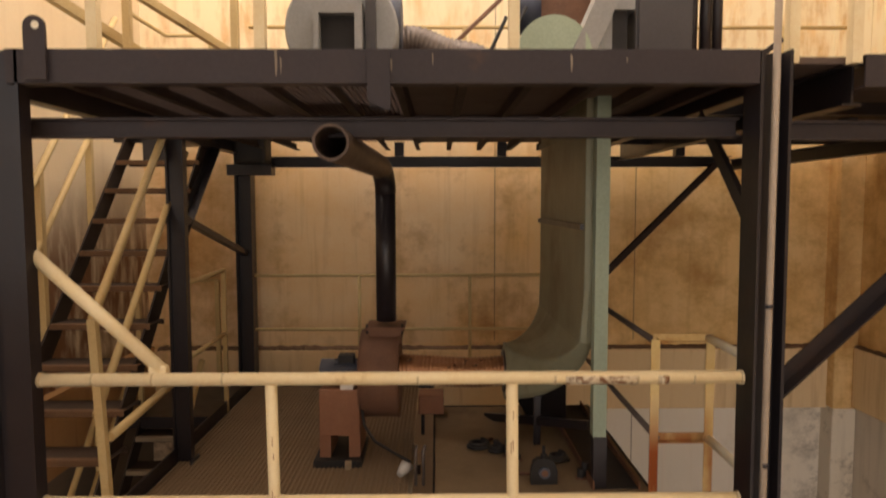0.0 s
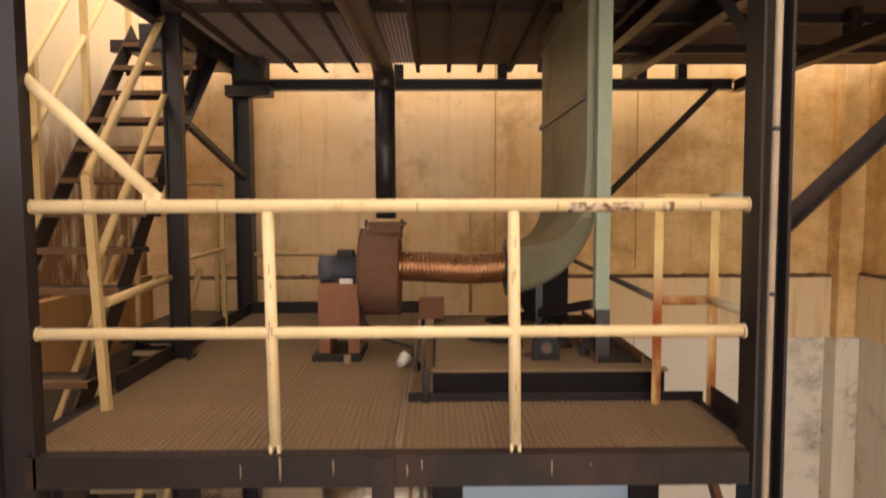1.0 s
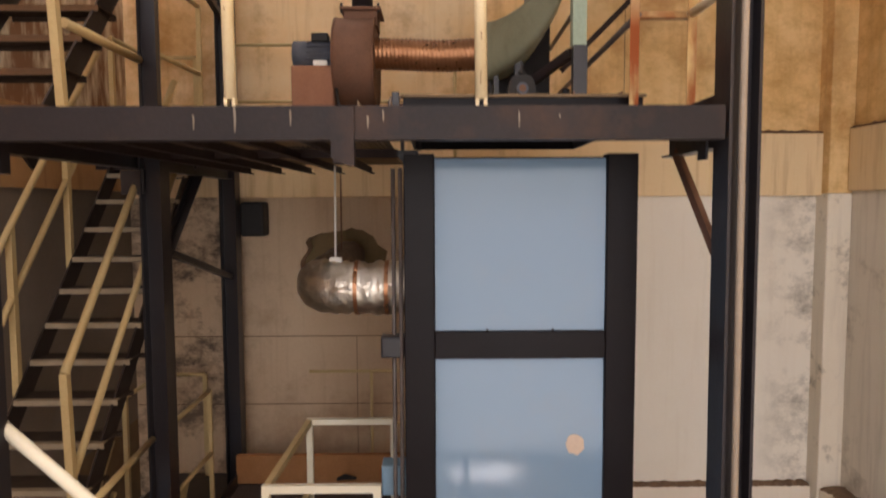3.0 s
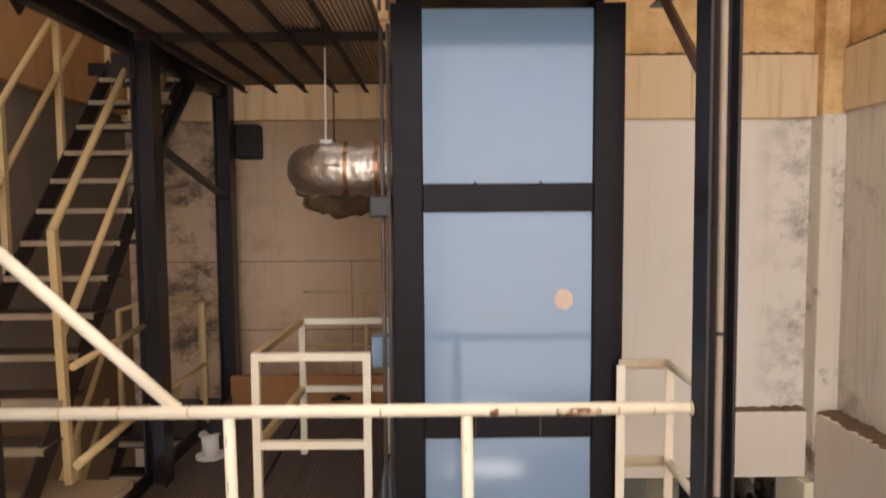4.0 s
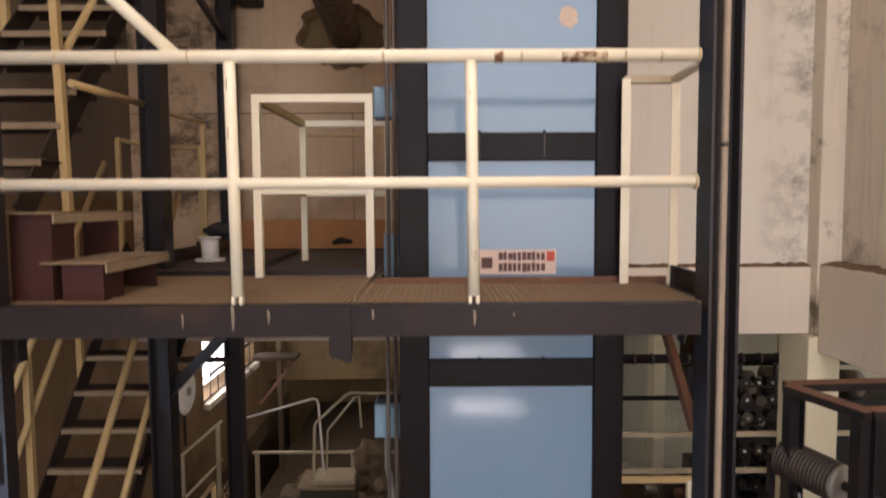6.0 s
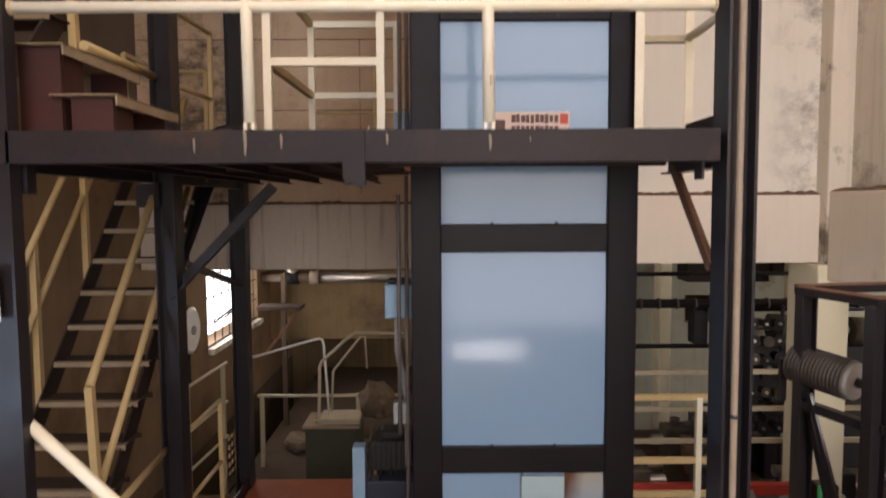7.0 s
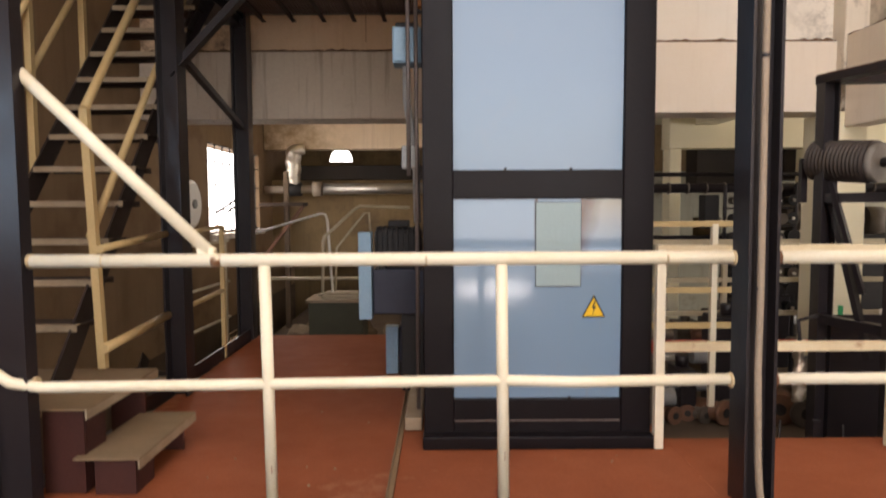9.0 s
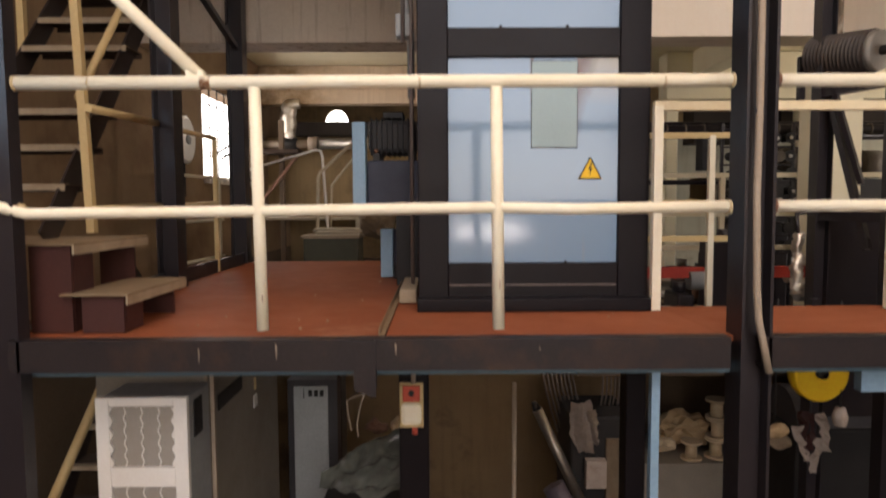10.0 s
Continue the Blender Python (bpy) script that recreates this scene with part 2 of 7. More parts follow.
M_RUST = material("rusty_housing", (0.20, 0.10, 0.06), (0.14, 0.075, 0.05), 0.7, 0.1, 4.0, 80, 0.25, (0.26, 0.15, 0.1), 0.6, 3.0)
M_RUSTBROWN = material("brown_plinth", (0.30, 0.145, 0.085), (0.24, 0.11, 0.065), 0.7, 0.0, 3.0, 80, 0.15)
M_COPPER = material("brown_flex", (0.42, 0.21, 0.105), (0.3, 0.14, 0.07), 0.3, 0.75, 6.0, 80, 0.1)
M_FOIL = material("crumpled_foil", (0.8, 0.73, 0.62), (0.6, 0.52, 0.42), 0.4, 1.0, 12.0, 32, 0.7)
M_SOOTY_DUCT = material("sooty_duct", (0.11, 0.075, 0.055), (0.075, 0.05, 0.038), 0.5, 0.3, 5.0, 40, 0.3)
M_BLACK = material("matt_black", (0.02, 0.019, 0.019), (0.03, 0.027, 0.026), 0.6, 0.0, 4.0)
M_GREY = material("grey_enamel", (0.30, 0.30, 0.29), (0.25, 0.25, 0.24), 0.5, 0.0, 3.0)
M_CABINET = material("warm_grey_cabinet", (0.27, 0.235, 0.19), (0.21, 0.18, 0.145), 0.55, 0.0, 2.0, 70, 0.06)
M_WHITE = material("white_enamel", (0.78, 0.75, 0.7), (0.7, 0.66, 0.6), 0.5, 0.0, 4.0, 80, 0.05, (0.4, 0.32, 0.22), 0.7, 4.0)
M_YELLOW = material("yellow_paint", (0.85, 0.56, 0.02), (0.8, 0.5, 0.02), 0.45, 0.0, 4.0)
M_SIGN = material("sign_red", (0.55, 0.10, 0.06), (0.45, 0.08, 0.05), 0.5)
M_SILVER = material("bright_pipe", (0.46, 0.42, 0.365), (0.33, 0.295, 0.25), 0.42, 0.9, 6.0)
M_STRAP = material("grey_tape", (0.042, 0.04, 0.044), (0.032, 0.03, 0.034), 0.4, 0.0, 8.0)
M_CABLE = material("grey_conduit", (0.33, 0.262, 0.195), (0.28, 0.222, 0.165), 0.6, 0.0, 6.0)
M_ORANGE = material("orange_board", (0.42, 0.2, 0.08), (0.36, 0.16, 0.06), 0.7, 0.0, 4.0)
M_HATCH = material("sage_hatch", (0.31, 0.41, 0.43), (0.3, 0.385, 0.39), 0.35, 0.0, 1.5, fleck=0.1)



def scorch_paint():
    """Panel paint with a brown burn beside the hatch, yellowed above it, with faint runs below."""
    m = bpy.data.materials.new("scorched_paint")
    m.use_nodes = True
    nt = m.node_tree
    bs = nt.nodes["Principled BSDF"]
    bs.inputs["Roughness"].default_value = 0.11
    sx = nt.nodes.new("ShaderNodeSeparateXYZ")
    co = nt.nodes.new("ShaderNodeTexCoord").outputs["Object"]
    nt.links.new(co, sx.inputs[0])

    def calc(op, a, b):
        n = nt.nodes.new("ShaderNodeMath")
        n.operation = op
        for sock, v in zip(n.inputs, (a, b)):
            if isinstance(v, (int, float)):
                sock.default_value = v
            else:
                nt.links.new(v, sock)
        return n.outputs[0]

    def ramp(v, a, b):
        n = nt.nodes.new("ShaderNodeMapRange")
        n.inputs[1].default_value, n.inputs[2].default_value = a, b
        nt.links.new(v, n.inputs[0])
        return n.outputs[0]

    def noise_of(scale, squash):
        n, mp = nt.nodes.new("ShaderNodeTexNoise"), nt.nodes.new("ShaderNodeMapping")
        n.inputs["Scale"].default_value, n.inputs["Detail"].default_value = scale, 6.0
        mp.inputs["Scale"].default_value = squash
        nt.links.new(co, mp.inputs[0])
        nt.links.new(mp.outputs[0], n.inputs["Vector"])
        return n.outputs["Fac"]

    def blend(fac, a, c):
        n = nt.nodes.new("ShaderNodeMix")
        n.data_type = "RGBA"
        nt.links.new(fac, n.inputs[0])
        if isinstance(a, tuple):
            n.inputs[6].default_value = (*a, 1)
        else:
            nt.links.new(a, n.inputs[6])
        n.inputs[7].default_value = (*c, 1)
        return n.outputs[2]

    wob = calc("MULTIPLY", calc("SUBTRACT", noise_of(9.0, (1, 1, 0.6)), 0.5), 0.09)
    right = calc("SUBTRACT", sx.outputs[0], 0.752)
    # width of the burn grows from nothing at its foot to a hand's breadth under the top edge
    reach = calc("ADD", calc("MULTIPLY", calc("SUBTRACT", sx.outputs[2], 3.72), 0.3), wob)
    inside = ramp(right, -0.004, 0.004)
    burn = calc("MULTIPLY", inside, ramp(calc("SUBTRACT", reach, right), -0.02, 0.075))
    # yellowed haze above and to the side of it, and thin brown edges of the hatch
    haze = calc("MULTIPLY", calc("MULTIPLY", ramp(right, -0.02, 0.06), ramp(sx.outputs[2], 3.84, 4.06)), 0.75)
    edge = calc("MULTIPLY", calc("MULTIPLY", ramp(sx.outputs[0], 0.52, 0.531), ramp(sx.outputs[0], 0.545, 0.54)), calc("MULTIPLY", ramp(sx.outputs[2], 3.7, 3.95), 0.75))
    runs = calc("MULTIPLY", calc("MULTIPLY", ramp(noise_of(3.0, (14, 1, 0.5)), 0.56, 0.68), ramp(sx.outputs[0], 0.55, 0.8)), calc("MULTIPLY", ramp(sx.outputs[2], 3.5, 3.42), 0.3))
    col = blend(haze, (0.19, 0.283, 0.396), (0.36, 0.3, 0.19))
    col = blend(runs, col, (0.30, 0.28, 0.22))
    col = blend(edge, col, (0.12, 0.08, 0.05))
    col = blend(calc("MULTIPLY", burn, 1.0), col, (0.10, 0.042, 0.02))
    nt.links.new(col, bs.inputs["Base Color"])
    return m


M_SCORCH = scorch_paint()
# floor tone lowered: the dim ground floor is put into the colour
M_FLOOR_DK = material("dark_floor", (0.11, 0.08, 0.055), (0.08, 0.057, 0.04), 0.9, 0.0, 1.0, 50, 0.3)
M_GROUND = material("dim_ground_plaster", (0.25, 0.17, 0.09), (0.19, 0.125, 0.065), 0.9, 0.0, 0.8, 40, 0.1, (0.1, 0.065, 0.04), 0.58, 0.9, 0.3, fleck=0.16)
# dark plaster copy that carries the shade of the ground floor in its colour
M_PLASTER_DIM = material("shaded_dark_plaster", (0.115, 0.08, 0.05), (0.08, 0.055, 0.036), 0.9, 0.0, 0.8, 40, 0.1)
# light from the right is painted in: bright peach, browned at the left end
M_DEEP_BEAM = material("lit_peach_plaster", (0.84, 0.68, 0.5), (0.76, 0.58, 0.4), 0.85, 0.0, 0.8, 40, 0.1, (0.4, 0.27, 0.15), 0.6, 0.9, 0.3, fleck=0.16, mould=(5.0, 6.0, -1.0, -2.2, (0.3, 0.2, 0.1), 0.3, 0.6), soft=0.25)
M_NOTICE = material("faded_notice", (0.62, 0.47, 0.40), (0.66, 0.52, 0.45), 0.6, 0.0, 8.0)
M_PRINT = material("notice_ink", (0.09, 0.05, 0.05), (0.14, 0.08, 0.07), 0.6, 0.0, 8.0)
M_STICKER = material("beige_paper", (0.6, 0.47, 0.37), (0.54, 0.42, 0.33), 0.7, 0.0, 8.0)
M_MOTOR = material("blue_grey_motor", (0.09, 0.10, 0.125), (0.065, 0.07, 0.09), 0.5, 0.0, 6.0)
M_PIPE = material("dull_pipe", (0.17, 0.14, 0.125), (0.11, 0.085, 0.075), 0.5, 0.3, 5.0, 60, 0.15)
M_GREYFLEX = material("grey_flex", (0.24, 0.2, 0.17), (0.17, 0.14, 0.12), 0.45, 0.5, 6.0)
M_CABDARK = material("dark_grey_cabinet", (0.075, 0.07, 0.072), (0.06, 0.056, 0.058), 0.5, 0.0, 2.0)
M_NAVY = material("navy_casing", (0.035, 0.04, 0.06), (0.028, 0.03, 0.045), 0.5, 0.0, 3.0)
M_CREAM = material("cream_plaster", (0.87, 0.8, 0.58), (0.8, 0.71, 0.49), 0.85, 0.0, 1.0, 40, 0.07, (0.5, 0.4, 0.25), 0.7, 1.0, fleck=0.16)
M_GREYWALL = material("grey_green_plaster", (0.36, 0.345, 0.27), (0.29, 0.275, 0.21), 0.85, 0.0, 0.8, 40, 0.07, (0.16, 0.13, 0.09), 0.62, 0.9, 0.3, fleck=0.16)
M_GREYRAIL = material("greyed_cream_paint", (0.52, 0.45, 0.32), (0.43, 0.36, 0.24), 0.55, 0.0, 4.0, 80, 0.08, (0.2, 0.12, 0.07), 0.66, 4.0)
M_OLIVE = material("olive_enamel", (0.06, 0.058, 0.036), (0.05, 0.047, 0.03), 0.6, 0.0, 2.0)
M_SACK = material("brown_sack", (0.2, 0.15, 0.1), (0.14, 0.1, 0.065), 0.9, 0.0, 6.0, 90, 0.4)
M_SACKTAN = material("tan_paper", (0.42, 0.3, 0.17), (0.34, 0.23, 0.12), 0.9, 0.0, 6.0, 90, 0.3)
M_ROLL = material("dark_ribbed_rubber", (0.075, 0.06, 0.05), (0.055, 0.045, 0.04), 0.5, 0.0, 5.0)
M_REDP = material("red_machine_paint", (0.4, 0.05, 0.03), (0.32, 0.04, 0.03), 0.5, 0.0, 3.0)
M_IRON = material("dusty_cast_iron", (0.15, 0.125, 0.1), (0.1, 0.082, 0.065), 0.65, 0.3, 5.0, 70, 0.2)
M_GREENP = material("green_pipe_paint", (0.04, 0.33, 0.12), (0.035, 0.28, 0.1), 0.45, 0.0, 4.0)
M_MESH = material("grey_mesh", (0.33, 0.3, 0.26), (0.28, 0.25, 0.215), 0.7, 0.0, 4.0, 200, 0.4)
M_PALEDOOR = material("pale_grey_door", (0.46, 0.475, 0.46), (0.4, 0.41, 0.395), 0.5, 0.0, 3.0)
M_SPOOL = material("pale_plastic", (0.54, 0.42, 0.27), (0.46, 0.35, 0.22), 0.5, 0.0, 4.0)
M_PAPER = material("grubby_paper", (0.46, 0.39, 0.34), (0.36, 0.295, 0.245), 0.8, 0.0, 8.0, 60, 0.1, (0.25, 0.17, 0.12), 0.6, 7.0)
M_MAUVE = material("mauve_grey_steel", (0.17, 0.15, 0.18), (0.13, 0.11, 0.135), 0.4, 0.4, 5.0)
M_SHEET = material("plastic_film", (0.2, 0.205, 0.175), (0.1, 0.102, 0.085), 0.16, 0.0, 6.0, fleck=0.1)



def sky_glow(name, strength):
    """A plain bright sky seen through an opening."""
    m = bpy.data.materials.new(name)
    m.use_nodes = True
    bs = m.node_tree.nodes["Principled BSDF"]
    bs.inputs["Base Color"].default_value = (0.8, 0.8, 0.8, 1)
    bs.inputs["Emission Color"].default_value = (1.0, 0.97, 0.93, 1)
    bs.inputs["Emission Strength"].default_value = strength
    return m


M_SKY = sky_glow("bright_overcast_sky", 3.0)


# ---- mesh helpers ----
def box(bm, x0, x1, y0, y1, z0, z1, bevel=0.0):
    v = [bm.verts.new((x, y, z)) for x in (x0, x1) for y in (y0, y1) for z in (z0, z1)]
    fs = [bm.faces.new([v[i] for i in q]) for q in ((0, 1, 3, 2), (4, 6, 7, 5), (0, 4, 5, 1), (2, 3, 7, 6), (0, 2, 6, 4), (1, 5, 7, 3))]
    if bevel:
        es = list({e for f in fs for e in f.edges})
        bmesh.ops.bevel(bm, geom=es, offset=bevel, segments=2, profile=0.5, affect="EDGES")
    return bm


def frame_of(p0, p1, up=(0, 0, 1)):
    a, b = Vector(p0), Vector(p1)
    d = (b - a).normalized()
    u = Vector(up)
    if abs(d.dot(u)) > 0.99:
        u = Vector((0, 1, 0))
    s = d.cross(u).normalized()
    return a, b, d, s, s.cross(d).normalized()


def bar(bm, p0, p1, w, h, up=(0, 0, 1), off=(0, 0)):
    """A square bar from p0 to p1, w across and h along up, shifted by off in those two."""
    a, b, d, s, u = frame_of(p0, p1, up)
    o = s * off[0] + u * off[1]
    v = [bm.verts.new(p + o + s * sx * w / 2 + u * su * h / 2) for p in (a, b) for sx, su in ((-1, -1), (1, -1), (1, 1), (-1, 1))]
    for q in ((0, 1, 2, 3), (7, 6, 5, 4), (0, 4, 5, 1), (1, 5, 6, 2), (2, 6, 7, 3), (3, 7, 4, 0)):
        bm.faces.new([v[i] for i in q])
    return bm


def section(bm, p0, p1, kind, w, h, t=0.008, up=(0, 0, 1)):
    """A rolled section: I beam, C channel or L angle, w across and h along up, drawn as one closed profile."""
    a, b, d, s, u = frame_of(p0, p1, up)
    x, y = w / 2, h / 2
    if kind == "I":
        pr = [(-x, -y), (x, -y), (x, -y + t), (t / 2, -y + t), (t / 2, y - t), (x, y - t), (x, y), (-x, y), (-x, y - t), (-t / 2, y - t), (-t / 2, -y + t), (-x, -y + t)]
    elif kind == "C":
        pr = [(-x, -y), (x, -y), (x, y), (-x, y), (-x, y - t), (x - t, y - t), (x - t, -y + t), (-x, -y + t)]
    else:
        pr = [(-x, -y), (x, -y), (x, -y + t), (-x + t, -y + t), (-x + t, y), (-x, y)]
    ends = [[bm.verts.new(p + s * q[0] + u * q[1]) for q in pr] for p in (a, b)]
    bm.faces.new(ends[0])
    bm.faces.new(ends[1][::-1])
    n = len(pr)
    for i in range(n):
        bm.faces.new((ends[0][i], ends[0][(i + 1) % n], ends[1][(i + 1) % n], ends[1][i]))
    return bm


def tube(bm, pts, r, seg=12, cap=True, inner=0.0):
    """A round pipe along points; r may be one radius or one for each point. inner: wall of an open end."""
    pts = [Vector(p) for p in pts]
    rs = r if isinstance(r, (list, tuple)) else [r] * len(pts)
    prev = None
    rings = []
    for i, p in enumerate(pts):
        d = ((pts[i + 1] if i + 1 < len(pts) else p) - (pts[i - 1] if i else p)).normalized()
        if prev is None:
            u = Vector((0, 0, 1)) if abs(d.z) < 0.9 else Vector((1, 0, 0))
            s = d.cross(u).normalized()
        else:
            s = (prev - d * prev.dot(d)).normalized()
        prev = s
        w = d.cross(s)
        rings.append([bm.verts.new(p + (s * math.cos(2 * math.pi * k / seg) + w * math.sin(2 * math.pi * k / seg)) * rs[i]) for k in range(seg)])
    for a, b in zip(rings, rings[1:]):
        for k in range(seg):
            f = bm.faces.new((a[k], a[(k + 1) % seg], b[(k + 1) % seg], b[k]))
            f.smooth = True
    if cap:
        bm.faces.new(rings[0][::-1])
        bm.faces.new(rings[-1])
    return bm


def prism(bm, pts, y0, y1):
    a = [bm.verts.new((x, y0, z)) for x, z in pts]
    b = [bm.verts.new((x, y1, z)) for x, z in pts]
    bm.faces.new(a)
    bm.faces.new(b[::-1])
    for i in range(len(pts)):
        bm.faces.new((a[i], a[(i + 1) % len(pts)], b[(i + 1) % len(pts)], b[i]))
    return bm


def finish(name, bm, mat):
    bmesh.ops.recalc_face_normals(bm, faces=bm.faces)
    me = bpy.data.meshes.new(name)
    bm.to_mesh(me)
    bm.free()
    me.materials.append(mat)
    return me


LAY = Vector((0, 0, 0))


def set_out(x, y, z):
    """Where the area that is built next lies against the tower's own grid."""
    LAY.x, LAY.y, LAY.z = x, y, z


def thing(name, at=(0, 0, 0), label="", category="", group="", kind=""):
    ob = new(name)
    ob.location = Vector(at) + LAY
    ob.empty_display_size = 0.1
    return tagged(ob, label, category, group, kind)


def solid(name, bm, mat, label="", category="", group="", kind=""):
    """A thing of one mesh."""
    ob = new(name, finish(name, bm, mat))
    ob.location = LAY
    return tagged(ob, label, category, group, kind)


def part(name, bm, mat, parent, label=""):
    """One mesh under a thing or a part. The mesh is written in world coordinates."""
    ob = new(name, finish(name, bm, mat))
    ob.parent = parent
    if parent.parent is None:
        ob.matrix_parent_inverse = Matrix.Translation(LAY - Vector(parent.location))
    return tagged(ob, label)


def B():
    return bmesh.new()


DECK = {0: 10.78, 1: 8.583, 2: 5.735, 3: 2.857}

# ---- the hall ----
def wall(name, x0, x1, y0, y1, z0, z1, mat, label, holes=(), axis="x"):
    """A thick wall with rectangular openings, given along the wall's own run (a0, a1, z0, z1)."""
    bm = B()
    lo, hi = (x0, x1) if axis == "x" else (y0, y1)
    cuts = sorted({lo, hi, *[h[0] for h in holes], *[h[1] for h in holes]})
    for a, b in zip(cuts, cuts[1:]):
        inside = sorted([h for h in holes if h[0] < b - 1e-4 and h[1] > a + 1e-4], key=lambda h: h[2])
        z = z0
        for h in [*inside, (0, 0, z1, z1)]:
            if h[2] > z + 1e-4:
                if axis == "x":
                    box(bm, a, b, y0, y1, z, h[2])
                else:
                    box(bm, x0, x1, a, b, z, h[2])
            z = h[3]
    bmesh.ops.remove_doubles(bm, verts=bm.verts, dist=1e-5)
    return solid(name, bm, mat, label, "wall", kind="structure")


def dirt_strip(p0, p1, depth, high, seed, label="brown dirt and debris lying along the wall ledge"):
    """Loose dirt heaped along a ledge: an uneven ridge from p0 to p1."""
    rnd = random.Random(seed)
    a, b = Vector(p0), Vector(p1)
    d = (b - a).normalized()
    s = Vector((d.y, -d.x, 0))
    n = max(int((b - a).length / 0.025), 4)
    bm = B()
    rows = []
    for i in range(n + 1):
        p = a + (b - a) * i / n
        h = high * (0.45 + 0.75 * abs(noise.noise(Vector((i * 0.23, seed, 0)))) + 0.12 * rnd.random())
        w = depth * (0.75 + 0.35 * rnd.random())
        rows.append([bm.verts.new(p + s * q * w + Vector((0, 0, zz * h))) for q, zz in ((0, 0), (0.0, 0.9), (0.45, 1.0), (0.85, 0.55), (1.0, 0.0))])
    for r0, r1 in zip(rows, rows[1:]):
        for k in range(4):
            bm.faces.new((r0[k], r0[k + 1], r1[k + 1], r1[k]))
        bm.faces.new((r0[4], r0[0], r1[0], r1[4]))
    bm.faces.new(rows[0])
    bm.faces.new(rows[-1][::-1])
    return solid("ledge_dirt", bm, M_LEDGE, label, "dirt", kind="stuff")


solid("floor", box(B(), -3.2, 14, -8, 16, -0.3, 0), M_FLOOR_DK, "dark concrete ground floor of the hall", "floor", kind="structure")
BACK = 6.36
wall("wall_back_upper", -2.7, 3.69, BACK, BACK + 0.3, 8.62, 14.4, M_WALL_UP, "ochre plaster back wall with brown water stains")
HX0, HX1, HZ0, HZ1 = -1.25, -0.25, 7.24, 8.14
wall("wall_back_white", 0.54, 3.69, BACK, BACK + 0.3, 5.52, 8.62, M_WALL_LOW, "off-white plaster back wall with grey damp stains")
wall("wall_back_lower", -2.7, 0.54, BACK, BACK + 0.3, 5.451, 8.62, M_WALL_MID, "plaster back wall browned for its shaded side, with dark mould and a ragged hole", ((HX0, HX1, HZ0, HZ1),))
# broken plaster round the ragged hole
bm = B()
rnd = random.Random(4)
n = 44
inner, outer = [], []
for i in range(n):
    a = 2 * math.pi * i / n
    r = 1.0 + 0.16 * noise.noise(Vector((math.cos(a) * 2.1, math.sin(a) * 2.1, 3))) + 0.09 * rnd.uniform(-1, 1)
    inner.append((-0.72 + 0.4 * r * math.cos(a), 7.69 + 0.3 * r * math.sin(a)))
    k = 1.09 / max(abs(math.cos(a)) / 0.5, abs(math.sin(a)) / 0.45)
    outer.append((-0.75 + k * math.cos(a), 7.69 + k * math.sin(a)))
rings = [[bm.verts.new((x, y, z)) for x, z in pts] for pts, y in ((outer, BACK - 0.003), (inner, BACK - 0.003), (inner, BACK + 0.24), (outer, BACK + 0.24))]
for a, b in zip(rings, rings[1:] + rings[:1]):
    for i in range(n):
        bm.faces.new((a[i], a[(i + 1) % n], b[(i + 1) % n], b[i]))
solid("broken_plaster", bm, M_WALL_MID, "broken plaster edge round the hole in the wall", "wall", kind="structure")
# closed box added behind the hole to keep sky light out
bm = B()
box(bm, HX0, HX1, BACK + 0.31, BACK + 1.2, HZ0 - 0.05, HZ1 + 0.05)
solid("shaft", bm, M_WALL_DEEP, "dark box added behind the wall hole to block the sky", "shaft", kind="structure")

solid("beam_back_upper", box(B(), -2.69, 3.689, BACK - 0.09, BACK - 0.001, 8.28, 8.85, 0.01), M_BEAM_UP, "ochre plastered concrete ring beam on the back wall", "beam", kind="structure")
solid("beam_back_lower", box(B(), 0.54, 3.689, BACK - 0.08, BACK + 0.31, 4.88, 5.519, 0.01), M_BEAM_LOW, "stained white concrete beam above the open bay", "beam", kind="structure")
solid("beam_back_sooty", box(B(), -2.69, 0.538, BACK - 0.075, BACK + 0.31, 4.84, 5.45, 0.01), M_BEAM_SOOTY, "greyed concrete beam with dark drip marks above the open bay", "beam", kind="structure")
solid("pilaster_upper", box(B(), 3.69, 3.913, BACK - 0.183, BACK + 0.318, 8.3, 14.4, 0.012), M_WALL_UP, "ochre plastered concrete corner column", "column", kind="structure")
solid("pilaster", box(B(), 3.69, 3.913, BACK - 0.185, BACK + 0.32, 4.875, 8.3, 0.012), M_PILASTER, "plastered concrete corner column with grey stains", "column", kind="structure")
wall("wall_right_upper", 3.915, 4.3, -7, 6.66, 8.62, 14.4, M_WALL_UP, "ochre plaster side wall", (), "y")
wall("wall_right_lower", 3.915, 4.3, -7, 6.66, 4.9, 8.62, M_WALL_RIGHT, "stained white plaster side wall above an open bay", (), "y")
solid("beam_right_upper", box(B(), 3.86, 3.914, -7, BACK - 0.19, 8.32, 8.88, 0.01), M_BEAM_UP, "ochre plastered ring beam on the side wall", "beam", kind="structure")
solid("beam_right_lower", box(B(), 3.705, 3.914, -7, BACK - 0.19, 4.73, 5.545, 0.01), M_BEAM_LOW, "stained white ring beam on the side wall", "beam", kind="structure")
dirt_strip((3.68, BACK - 0.001, 5.519), (0.55, BACK - 0.001, 5.519), -0.078, 0.05, 1)
dirt_strip((0.53, BACK - 0.001, 5.45), (-2.6, BACK - 0.001, 5.45), -0.074, 0.04, 2)
dirt_strip((3.7, BACK - 0.001, 8.85), (-2.6, BACK - 0.001, 8.85), -0.085, 0.045, 3)
dirt_strip((3.912, 6.165, 5.545), (3.912, 1.0, 5.545), 0.2, 0.045, 5)
